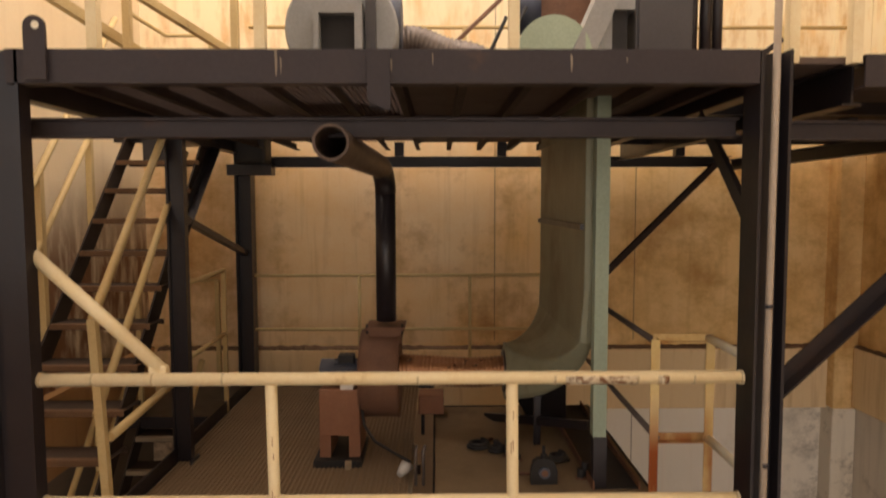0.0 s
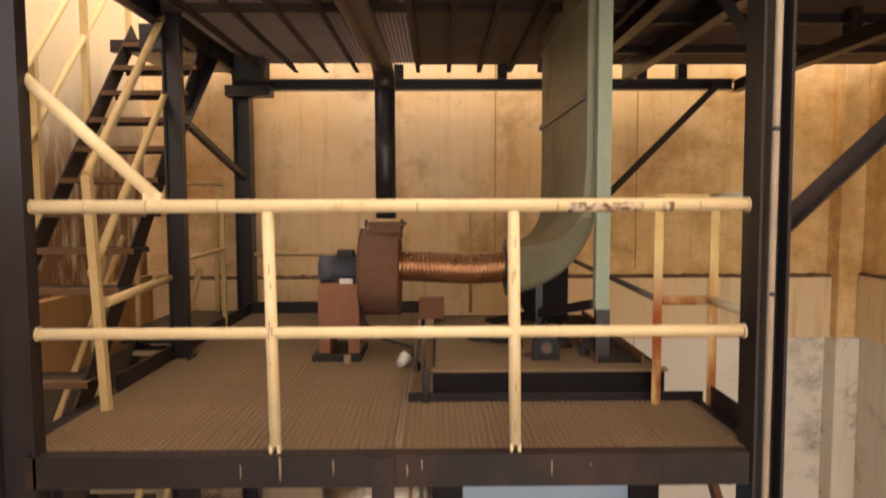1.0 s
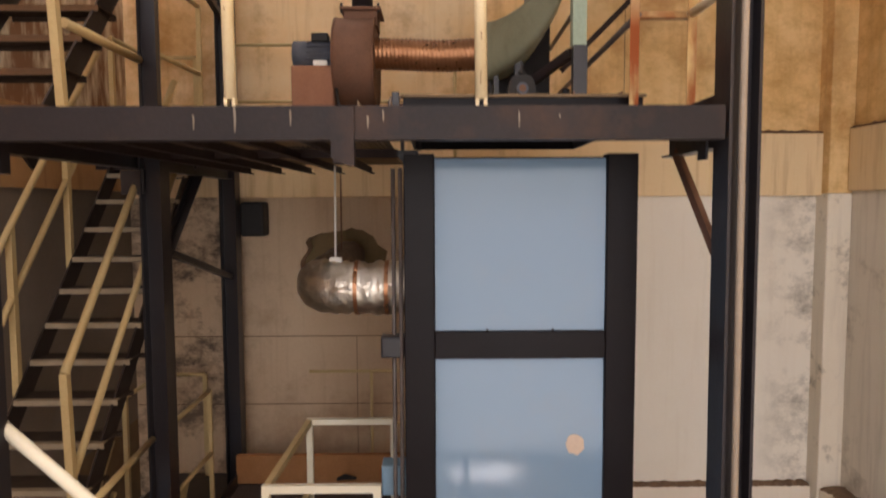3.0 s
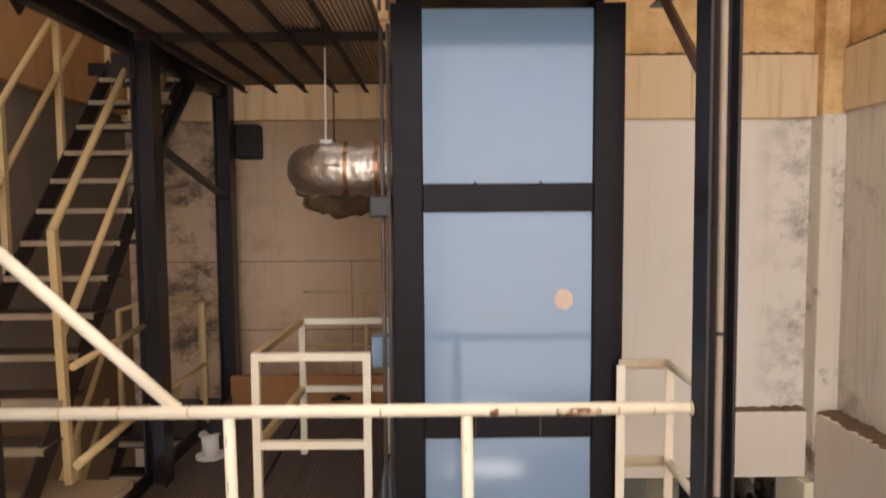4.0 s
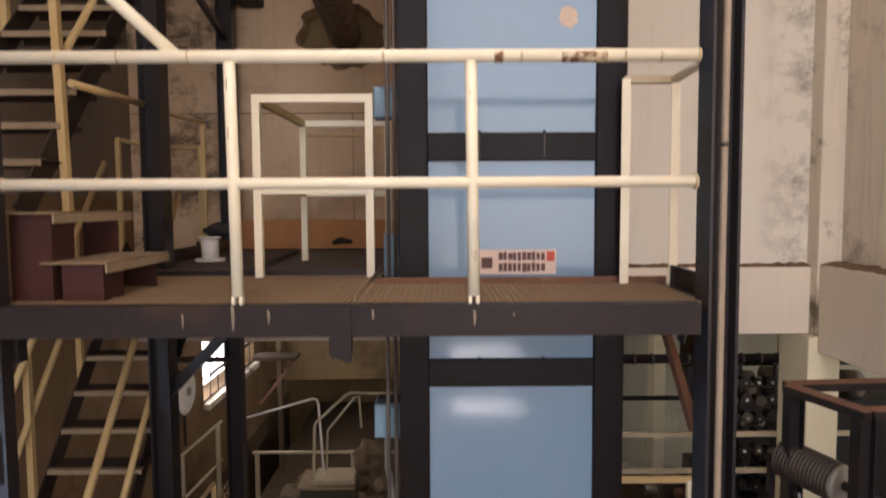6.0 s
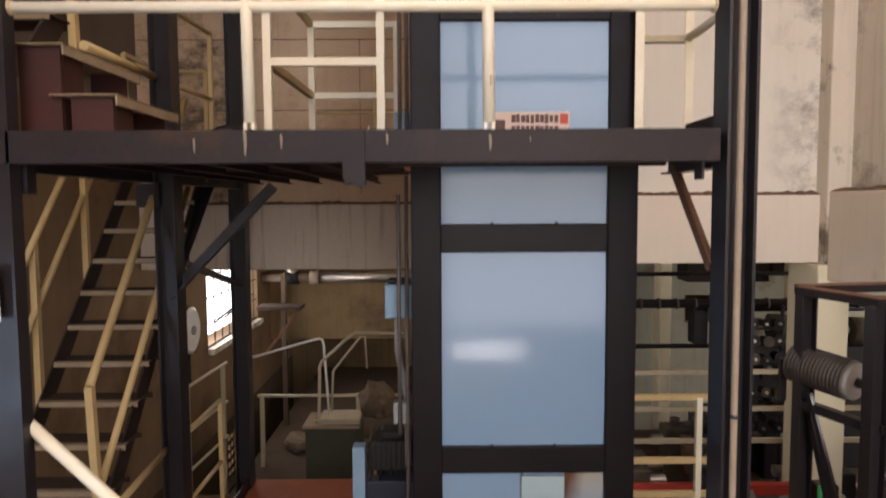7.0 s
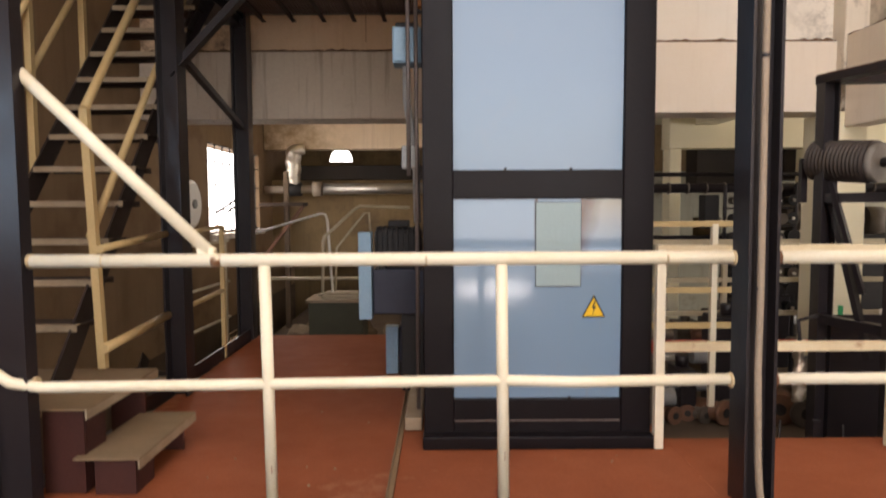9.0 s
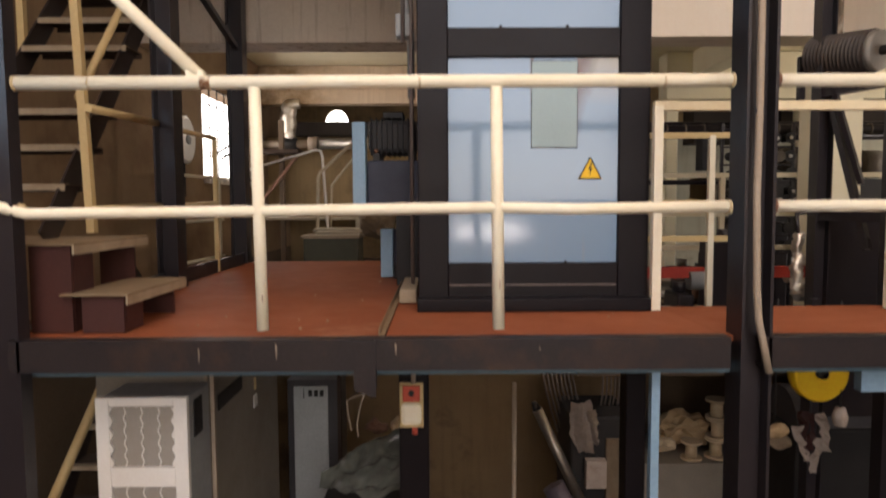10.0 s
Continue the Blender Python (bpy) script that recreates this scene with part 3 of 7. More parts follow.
dirt_strip((3.912, 6.165, 8.88), (3.912, 1.0, 8.88), 0.05, 0.04, 6)
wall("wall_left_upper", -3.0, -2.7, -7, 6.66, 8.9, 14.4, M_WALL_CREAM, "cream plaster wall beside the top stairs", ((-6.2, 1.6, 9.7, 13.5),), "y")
wall("wall_left_middle", -3.0, -2.7, -7, 6.66, 6.2, 8.34, M_WALL_GREY, "greyish white plaster wall beside the middle stairs, stairwell shade in its colour", (), "y")
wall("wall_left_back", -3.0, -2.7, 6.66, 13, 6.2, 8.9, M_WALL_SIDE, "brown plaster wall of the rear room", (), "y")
wall("wall_left_beam", -3.0, -2.62, -7, BACK - 0.095, 8.34, 8.899, M_BEAM_SIDE, "orange brown plastered ring beam beside the stairs", (), "y")
wall("wall_left", -3.0, -2.7, -7, 13, 2.6, 6.2, M_WALL_SIDE, "brown stained plaster wall beside the stairs, stairwell shade in its colour",
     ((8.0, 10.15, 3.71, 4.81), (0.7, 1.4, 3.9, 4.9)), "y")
# lower part of the stair wall, split off to take the darker shaded colour
wall("wall_left_ground", -3.0, -2.7, -7, 13, 0, 2.6, M_PLASTER_DIM, "brown wall beside the ground floor stairs, shade in its colour", ((8.45, 9.45, 1.66, 2.4),), "y")
# unseen front wall, its openings laid out to shape the light
wall("wall_front", -2.7, 4.3, -7.3, -7, 0, 14.4, M_WALL_LOW, "unseen white plaster wall with tall openings behind the walk", ((-2.4, 0.0, 5.5, 13.0), (0.2, 4.0, 3.0, 12.6), (0.45, 1.85, 2.17, 2.49)))
# unseen ceiling, left open under the two roof lamps
bm = B()
box(bm, -3.0, -2.5, -7.3, 6.66, 14.4, 14.6)
box(bm, -0.7, 0.0, -7.3, 6.66, 14.4, 14.6)
box(bm, -2.5, -0.7, -7.3, 3.1, 14.4, 14.6)
box(bm, -2.5, -0.7, 6.1, 6.66, 14.4, 14.6)
box(bm, 3.6, 4.3, -7.3, 6.66, 14.4, 14.6)
box(bm, 0.0, 3.6, -7.3, -0.7, 14.4, 14.6)
box(bm, 0.0, 3.6, 5.7, 6.66, 14.4, 14.6)
solid("ceiling", bm, M_WALL_LOW, "unseen pale plaster ceiling of the tower hall", "ceiling", kind="structure")

# plaster joints on the back wall
for x, z0, z1 in ((1.87, 5.55, 8.33), (1.87, 8.92, 14.0), (-0.62, 5.55, 6.98), (0.55, 8.92, 14.0)):
    solid("plaster_joint", box(B(), x - 0.003, x + 0.003, BACK - 0.003, BACK + 0.01, z0, z1), M_LEDGE, "thin dark joint in the wall plaster", "joint", kind="structure")
for z0 in (6.98, 6.33):
    solid("plaster_joint", box(B(), -2.69, -0.02, BACK - 0.0035, BACK + 0.01, z0 - 0.004, z0 + 0.004), M_LEDGE, "thin dark joint in the wall plaster", "joint", kind="structure")

# ---- steel frame ----
frame_ = thing("steel_frame", (0, 2.78, 0), "black painted steel tower frame with braced columns", "steel frame", kind="structure")


def steel(name, bm, mat=None):
    return part(name, bm, mat or M_STEEL, frame_)


def hcolumn(x, y, w, d, z0, z1, lean=0.0):
    steel("column", section(B(), (x, y, z0), (x + lean, y, z1), "I", d, w, 0.012, (1, 0, 0)))


hcolumn(-1.605, 2.755, 0.15, 0.07, 0, DECK[0])
hcolumn(1.315, 2.788, 0.12, 0.136, 0, DECK[0], -0.048)
hcolumn(-1.6, 4.34, 0.13, 0.14, 0, 8.6)
hcolumn(-1.606, 4.34, 0.11, 0.06, 8.6, 11.0)
hcolumn(-1.69, 6.07, 0.14, 0.14, 0, 11.0)
for k, z in DECK.items():
    steel("front_beam", section(B(), (-1.575, 2.755, z - 0.062), (1.203, 2.755, z - 0.062), "C", 0.07, 0.124, 0.008), M_BEAM_TOP if k == 0 else M_BEAM)
    steel("side_beam", section(B(), (-1.68, 2.86, z - 0.075), (-1.68, 6.0, z - 0.075), "I", 0.08, 0.14, 0.008))
    steel("side_beam", section(B(), (1.262, 2.86, z - (0.075 if k < 3 else 0.11)), (1.262, 6.0 if k == 0 else 3.45, z - (0.075 if k < 3 else 0.11)), "I", 0.08, 0.14, 0.008))
    zb = z + {0: -0.2, 1: 0.03, 2: 0.03, 3: -0.08}[k]
    steel("back_beam", section(B(), (-1.69, 6.05, zb), (2.6 if k == 0 else -0.05, 6.05, zb), "I", 0.09, 0.09, 0.008))
    for i in range(11):
        x = -1.46 + i * 0.262
        if k and x > -0.2:
            break
        steel("joist", section(B(), (x, 2.8, z - 0.075), (x, 6.0, z - 0.075), "L", 0.035, 0.055, 0.006), M_JOIST)
    for y in (4.3,):
        steel("cross_joist", section(B(), (-1.64, y, z - 0.055), (-0.1 if k else 1.22, y, z - 0.055), "C", 0.03, 0.05, 0.005), M_JOIST)
    if k == 0:
        steel("knee_brace", section(B(), (1.25, 2.86, z - 0.6), (1.25, 3.32, z - 0.16), "L", 0.06, 0.06, 0.006))
    if k in (1, 2):
        steel("knee_brace", section(B(), (1.25, 2.86, z - 0.55), (1.25, 3.3, z - 0.13), "L", 0.05, 0.05, 0.006), M_RUST)
        steel("gusset", box(B(), 1.19, 1.2, 2.86, 2.94, z - 0.19, z - 0.11))
        steel("gusset", box(B(), -1.6, -1.515, 2.8, 2.86, z - 0.24, z - 0.126))
    steel("knee_brace", section(B(), (-1.68, 4.44, z - 0.9), (-1.68, 5.3, z - 0.12), "L", 0.065, 0.065, 0.008))
    steel("knee_brace", section(B(), (-1.675, 6.0, z - 1.0), (-1.675, 4.44, z - 0.62), "L", 0.045, 0.045, 0.006))
    if k == 0:
        steel("gusset", box(B(), -1.78, -1.4, 5.86, 6.0, z - 0.32, z - 0.23))
    steel("gusset", box(B(), -1.78, -1.64, 4.285, 4.3, z - 0.3, z - 0.15))
steel("side_brace", section(B(), (-1.62, 4.34, 4.87), (-0.94, 4.34, 5.57), "L", 0.07, 0.07, 0.008))
# upper tie beam, the wing at the side and its struts
steel("tie_beam", section(B(), (-1.62, 2.9, 10.512), (1.2, 2.9, 10.512), "I", 0.07, 0.075, 0.008), M_BEAM_TOP)
steel("tie_beam", section(B(), (1.36, 2.9, 10.5), (3.85, 2.9, 10.5), "I", 0.07, 0.075, 0.008), M_BEAM_TOP)
steel("wing_beam", section(B(), (1.62, 2.79, 10.71), (3.85, 2.79, 10.71), "C", 0.07, 0.12, 0.008), M_BEAM_TOP)
steel("wing_beam", section(B(), (1.62, 2.83, 10.67), (1.62, 6.0, 10.67), "I", 0.08, 0.16, 0.008))
steel("wing_beam", section(B(), (2.6, 2.94, 10.55), (2.6, 6.0, 10.55), "I", 0.08, 0.09, 0.008))
for y in (3.6, 4.4, 5.2):
    steel("stub_post", bar(B(), (2.6, y, 10.595), (2.6, y, 10.75), 0.07, 0.09))
    steel("wing_joist", section(B(), (1.35, y, 10.69), (3.85, y, 10.69), "L", 0.05, 0.07, 0.006))
for x in (-0.32, 0.58, 1.1, 1.8, 2.15):
    steel("stub_post", bar(B(), (x, 6.05, 10.63), (x, 6.05, 10.75), 0.08, 0.08))
steel("strut", section(B(), (1.33, 2.88, 9.4), (2.52, 2.88, 10.53), "L", 0.065, 0.065, 0.008), M_BEAM)
steel("strut", section(B(), (2.4, 5.85, 10.55), (1.2, 5.85, 9.34), "L", 0.045, 0.045, 0.006), M_JOIST)
steel("strut", section(B(), (2.4, 5.91, 10.55), (1.2, 5.93, 9.34), "L", 0.045, 0.045, 0.006), M_JOIST)
# chipped paint and runs that show light on the beams
for k, z in DECK.items():
    for i, (x, w, top, low) in enumerate(((-0.82, 0.004, 0.03, 0.09), (-0.625, 0.007, 0.0, 0.1), (-0.486, 0.005, 0.015, 0.075), (-0.233, 0.006, 0.035, 0.085), (-0.08, 0.005, 0.015, 0.06), (0.316, 0.006, 0.02, 0.085), (0.47, 0.003, 0.03, 0.05))):
        if k == 3 and i % 2:
            continue
        rnd = random.Random(k * 17 + i)
        x += {0: 0.3, 1: 0.13, 2: 0.0, 3: -0.1}[k] * rnd.random()
        w *= 1.0 if k == 2 else rnd.uniform(0.4, 0.8)
        steel("paint_chip", prism(B(), [(x - w, z - top), (x + w * 0.8, z - top - 0.004), (x + w * 1.1, z - (top + low) / 2), (x + w * 0.3, z - low), (x - w * 0.4, z - low * 0.9)], 2.7185, 2.7197), M_CHIP)
solid("name_plate", box(B(), -1.672, -1.585, 2.7055, 2.709, 5.0, 5.21, 0.001), M_WHITE, "white plate screwed to the steel column", "plate")
# conduit strapped to the column
conduit = thing("conduit", (1.3, 2.74, 0), "pale grey conduit strapped to the steel column", "conduit")
part("conduit_pipe", tube(B(), [(1.268, 2.728, 11.4), (1.27, 2.728, 8.6), (1.28, 2.728, 7), (1.283, 2.728, 5.6), (1.287, 2.728, 4.4), (1.29, 2.725, 3.7), (1.283, 2.715, 3.4), (1.286, 2.7, 3.05), (1.296, 2.7, 2.93), (1.318, 2.705, 2.84), (1.345, 2.705, 2.72)], 0.0135, 12), M_CABLE, conduit)
for z in (9.82, 9.2, 7.0, 6.35, 4.6, 3.72):
    xs = 1.27 + 0.005 * (9.9 - z) / 1.5
    part("strap", tube(B(), [(xs, 2.728, z - 0.008), (xs, 2.728, z + 0.008)], 0.0155, 14), M_STRAP, conduit, "grey tape strap")


# ---- decks ----
def grating(x0, x1, y0, y1, z, mat, parent, pitch=0.028, half=0.003, rod=0.0032):
    """Bearing bars and cross rods as parts that share two meshes."""
    n = int((x1 - x0) / pitch)
    me = finish("grating_bar", box(B(), -half, half, y0, y1, z - 0.026, z), mat)
    inv = Matrix.Translation(-Vector(parent.location))
    for i in range(n + 1):
        ob = new("grating_bar", me)
        ob.parent, ob.matrix_parent_inverse = parent, inv
        ob.location = (x0 + (x1 - x0) * i / n, 0, 0)
    n = int((y1 - y0) / 0.03)
    me = finish("grating_rod", box(B(), x0, x1, -rod, rod, z - 0.012, z - 0.0015), mat)
    for i in range(n + 1):
        ob = new("grating_rod", me)
        ob.parent, ob.matrix_parent_inverse = parent, inv
        ob.location = (0, y0 + (y1 - y0) * i / n, 0)


for k, z in DECK.items():
    deck = thing("deck_%d" % k, (0, 4, z), {0: "dark steel grating deck at the top of the tower", 1: "dusty brown steel grating deck", 2: "rusty brown steel grating deck",
                                       3: "red oxide painted steel floor"}[k], "deck", kind="structure")
    if k == 3:
        part("floor_plate", box(B(), -1.63, -0.14, 2.79, 6.2, z - 0.03, z - 0.004, 0.002), M_RED, deck)
        part("floor_plate", box(B(), -0.135, 1.2028, 2.79, 4.8, z - 0.03, z - 0.006, 0.002), M_RED, deck)
        part("floor_plate", box(B(), 1.203, 3.9, 2.79, 3.5, z - 0.03, z - 0.006, 0.002), M_RED, deck)
        part("rim_beam", section(B(), (1.33, 2.755, z - 0.062), (3.9, 2.755, z - 0.062), "C", 0.07, 0.124, 0.008), M_BEAM, deck)
        part("rim_beam", section(B(), (1.22, 3.46, z - 0.1), (3.9, 3.46, z - 0.1), "C", 0.06, 0.12, 0.008), M_STEEL, deck)
    elif k == 2:
        part("rear_joist", section(B(), (-0.13, 3.385, z - 0.062), (1.22, 3.385, z - 0.062), "C", 0.04, 0.085, 0.006), M_JOIST, deck)
        for x in (0.1, 0.35, 0.6, 0.85, 1.1):
            part("short_joist", section(B(), (x, 2.8, z - 0.06), (x, 3.36, z - 0.06), "L", 0.03, 0.05, 0.005), M_JOIST, deck)
        grating(-1.63, -0.16, 2.79, 3.82, z, M_GRATE, deck, 0.022)
        grating(-1.63, -0.16, 3.86, 6.03, z - 0.005, M_GRATE_DK, deck)
        grating(-0.14, 1.24, 2.79, 3.42, z, M_GRATE, deck, 0.026)
        part("edge_angle", section(B(), (-1.6, 3.84, z + 0.0), (-0.16, 3.84, z + 0.0), "L", 0.03, 0.05, 0.004), M_STEEL, deck)
        part("edge_angle", section(B(), (-0.9, 3.85, z + 0.005), (-0.95, 5.5, z + 0.005), "L", 0.03, 0.05, 0.004), M_STEEL, deck)
    else:
        mt = M_GRATE_DK if k == 0 else M_GRATE
        thin = (0.0025, 0.0025) if k == 0 else (0.003, 0.0032)
        grating(-1.63, -0.16, 2.79, 6.03, z, mt, deck, 0.028, *thin)
        if k == 0:
            # solid plate in place of grating, so that no light shows through
            part("floor_plate", box(B(), -0.14, 3.85, 2.83, 6.03, z - 0.03, z - 0.004), M_GRATE_DK, deck, "dark solid floor plate")
            # bar added under the joint to close a bright slot
            part("seam_bar", box(B(), -0.175, -0.125, 2.82, 6.02, z - 0.042, z - 0.034), M_JOIST, deck)
        else:
            grating(-0.14, 1.24, 2.79, 3.42, z, mt, deck, 0.026)
    if k:
        part("kick_plate", box(B(), -1.655, -1.643, 3.6, 6.0, z - 0.02, z + 0.09), M_STEEL, deck)
        if k < 3:
            part("kick_plate", box(B(), 1.305, 1.315, 2.86, 3.36, z - 0.02, z + 0.09), M_STEEL, deck)
        part("edge_angle", section(B(), (-0.15, 2.8, z + 0.012), (-0.15, 4.6, z + 0.012), "L", 0.024, 0.034, 0.004), M_TREAD if k < 3 else M_GRATE, deck)
    if k in (1, 2):
        part("kick_plate", box(B(), -0.14, 1.305, 3.405, 3.415, z - 0.02, z + 0.04 if k == 1 else z + 0.03), M_STEEL if k == 1 else M_RUST, deck)
        part("kick_plate", box(B(), -1.64, -0.02, 6.01, 6.02, z - 0.02, z + 0.1), M_STEEL, deck)
    bm = B()
    fa, fb = [[bm.verts.new((x, y, zz)) for x, zz in ((-0.25, z - 0.003), (-0.165, z - 0.003), (-0.165, z - 0.222), (-0.185, z - 0.222), (-0.25, z - 0.19))] for y in (2.705, 2.717)]
    bm.faces.new(fa)
    bm.faces.new(fb[::-1])
    for i in range(5):
        bm.faces.new((fa[i], fa[(i + 1) % 5], fb[(i + 1) % 5], fb[i]))
    part("joint_cover", bm, M_BEAM_TOP if k == 0 else M_BEAM, deck)
    part("joint_cover", box(B(), -0.245, -0.17, 2.72, 2.8, z - 0.21, z - 0.13, 0.002), M_BEAM, deck)


# ---- handrails ----
def rail_tube(name, pts, parent, r=0.022, mat=None):
    return part(name, tube(B(), pts, r), mat or M_RAIL, parent)


def collar(x, z, parent, r=0.0265):
    part("weld_collar", tube(B(), [(x - 0.004, 2.765, z), (x + 0.004, 2.765, z)], r), M_COLLAR, parent)


RAIL = {1: (9.537, 9.051), 2: (6.696, 6.209), 3: (3.838, 3.356)}
XL = -1.522
for k in (1, 2, 3):
    z = DECK[k]
    h = thing("handrail", (0, 2.765, z), "cream painted tubular steel handrail with chipped rust spots", "handrail", "front handrails")
    xe = 1.186 if k < 3 else 1.2
    mr = M_RAIL_TOP if k == 1 else M_RAIL
    zr, zm = RAIL[k]
    rail_tube("top_rail", [(XL, 2.765, zr), (xe, 2.765, zr + 0.002)], h, 0.0255, mr)
    if k == 3:
        rail_tube("mid_rail", [(-1.66, 2.72, zm + 0.06), (-1.59, 2.71, zm + 0.02), (-1.5, 2.755, zm - 0.012), (-0.63, 2.765, zm - 0.006), (0.3, 2.765, zm + 0.004), (0.6, 2.765, zm - 0.004), (xe, 2.765, zm + 0.004)], h, 0.022, mr)
    else:
        rail_tube("mid_rail", [(XL, 2.765, zm), (xe, 2.765, zm + 0.002)], h, 0.0225, mr)
    for x in {1: (-0.632, 0.301), 2: (-0.62, 0.312), 3: (-0.612, 0.307)}[k]:
        post = rail_tube("post", [(x - 0.006, 2.765, zr - 0.02), (x + 0.004, 2.765, z + 0.03)], h, 0.0235, mr)
        rnd = random.Random(k * 31 + int(x * 10) + 50)
        for i in range({1: 6, 2: 2, 3: 1}[k]):
            zc, hc, xo = z + rnd.uniform(0.1, 0.9), rnd.uniform(0.008, 0.035), rnd.uniform(-0.008, 0.008)
            xc = x + 0.004 - 0.01 * (zc - z) + xo
            part("rust_chip", box(B(), xc - 0.0014, xc + 0.0014, 2.7408, 2.7435, zc - hc * 0.7, zc + hc * 0.7), M_RUSTBROWN, post)
        for s in (-1, 1) if k < 3 else ():
            part("foot_prong", box(B(), x + 0.004 + s * 0.015 - 0.006, x + 0.004 + s * 0.015 + 0.006, 2.748, 2.782, z - 0.03, z + 0.032), mr, post)
    for x, zz in ((XL, zr), (xe, zr), (XL, zm), (xe, zm)):
        part("end_plate", tube(B(), [(x - 0.005, 2.765, zz), (x + 0.005, 2.765, zz)], 0.029, 16), M_COLLAR, h)
    for x in (-1.36, -1.13, -0.86, -0.11, 0.42, 0.74, 0.82, 0.96)[:: 1 if k < 3 else 3]:
        collar(x + 0.04 * k, zr, h, 0.0262)
    for x0, x1 in {1: ((0.5, 0.78), (0.86, 0.9)), 2: ((0.395, 0.43), (0.655, 0.83)), 3: ((-0.82, -0.78),)}[k]:
        part("worn_patch", tube(B(), [(x0, 2.765, zr), (x1, 2.765, zr)], 0.0259, 14), M_PATCH, h, "flaked paint with rust showing through")
    bx = {1: (-1.065, 9.57, 10.033), 2: (-0.845, 6.711, 7.375), 3: (-0.835, 3.868, 4.575)}[k]
    rail_tube("diagonal_brace", [(-1.56, 2.79, bx[2]), (bx[0], 2.785, bx[1])], h, 0.0255, mr)
    part("clamp", box(B(), bx[0] - 0.045, bx[0] + 0.025, 2.762, 2.8, bx[1] - 0.02, bx[1] + 0.018, 0.006), mr, h)
h = thing("handrail", (2.5, 2.765, DECK[3]), "cream painted tubular steel handrail of the side walkway", "handrail", "front handrails")
rail_tube("top_rail", [(1.372, 2.765, 3.838), (3.9, 2.765, 3.838)], h, 0.0255)
rail_tube("mid_rail", [(1.372, 2.765, 3.36), (3.9, 2.765, 3.36)], h, 0.0225)
for zz in (3.838, 3.36):
    part("end_plate", tube(B(), [(1.366, 2.765, zz), (1.378, 2.765, zz)], 0.031, 16), M_RUST, h, "rusty end plate")
rail_tube("post", [(2.3, 2.765, DECK[3]), (2.3, 2.765, DECK[3] + 0.97)], h, 0.0235)

# short rails that close the gap beside the tower
for k, xa, xb, yy in ((1, 1.043, 1.306, 3.34), (2, 1.08, 1.318, 3.375)):
    z = DECK[k]
    h = thing("side_handrail", (xb, yy, z), "rust streaked cream angle iron handrail beside the tower", "handrail", "side handrails")
    for x in (xa, xb):
        part("post", section(B(), (x, yy, z), (x, yy, z + 0.985), "L", 0.042, 0.042, 0.005, (0, 1, 0)), M_POST_RUST if k == 1 else M_RAIL, h)
    for dz, m in ((0.985, M_RAIL_OLD if k == 1 else M_GREYRAIL), (0.5, M_POST_RUST if k == 1 else M_GREYRAIL)):
        part("cross_rail", section(B(), (xa, yy, z + dz), (xb, yy, z + dz), "L", 0.04, 0.04, 0.005), m, h)
        part("side_rail", tube(B(), [(xb, yy, z + dz), (1.3, 2.86, z + dz)], 0.02), M_RAIL, h)
    if k == 1:
        for dz in (0.96, 0.5):
            part("side_rail", tube(B(), [(1.12, 6.0, z + dz), (xa + 0.02, yy, z + dz)], 0.016), M_PIPE, h)

# rail along the back of the upper decks
for k, x1 in ((1, 1.12), (2, -0.02)):
    z = DECK[k]
    h = thing("back_handrail", (-0.3, 6.2 if k == 1 else 5.98, z), "thin brownish cream handrail along the back wall", "handrail", "back handrails")
    y = 6.0
    for dz in (1.0, 0.52):
        part("rail", tube(B(), [(-1.6 if k == 1 else -1.0, y, z + dz), (x1, y, z + dz)], 0.014), M_STAIR_RAIL, h)
    for x in ((-0.68, 0.3) if k == 1 else (-0.45, -0.1)):
        part("post", tube(B(), [(x, y, z), (x, y, z + 1.0)], 0.014), M_STAIR_RAIL, h)

# rails along the stair side of each deck
for k in (1, 2, 3):
    z = DECK[k]
    h = thing("stair_side_handrail", (-1.65, 4.9, z), "yellowed cream handrail along the stair side of the deck", "handrail", "stair side handrails")
    zt = (1.12 if k == 1 else 1.03)
    part("post", bar(B(), (-1.65, 5.32, z), (-1.65, 5.32, z + zt), 0.03, 0.03), M_STAIR_RAIL, h)
    for dz in (zt, zt - 0.5):
        part("rail", tube(B(), [(-1.65, 4.45, z + dz - 0.02), (-1.65, 5.32, z + dz)], 0.017), M_STAIR_RAIL, h)
    part("rail", tube(B(), [(-1.6, 3.42, z + 0.49), (-1.65, 4.3, z + 0.51)], 0.024), M_STAIR_RAIL, h)
    if k > 1:
        part("rail", tube(B(), [(-1.6, 3.42, z + 0.985), (-1.65, 4.3, z + 1.02)], 0.02), M_STAIR_RAIL, h)


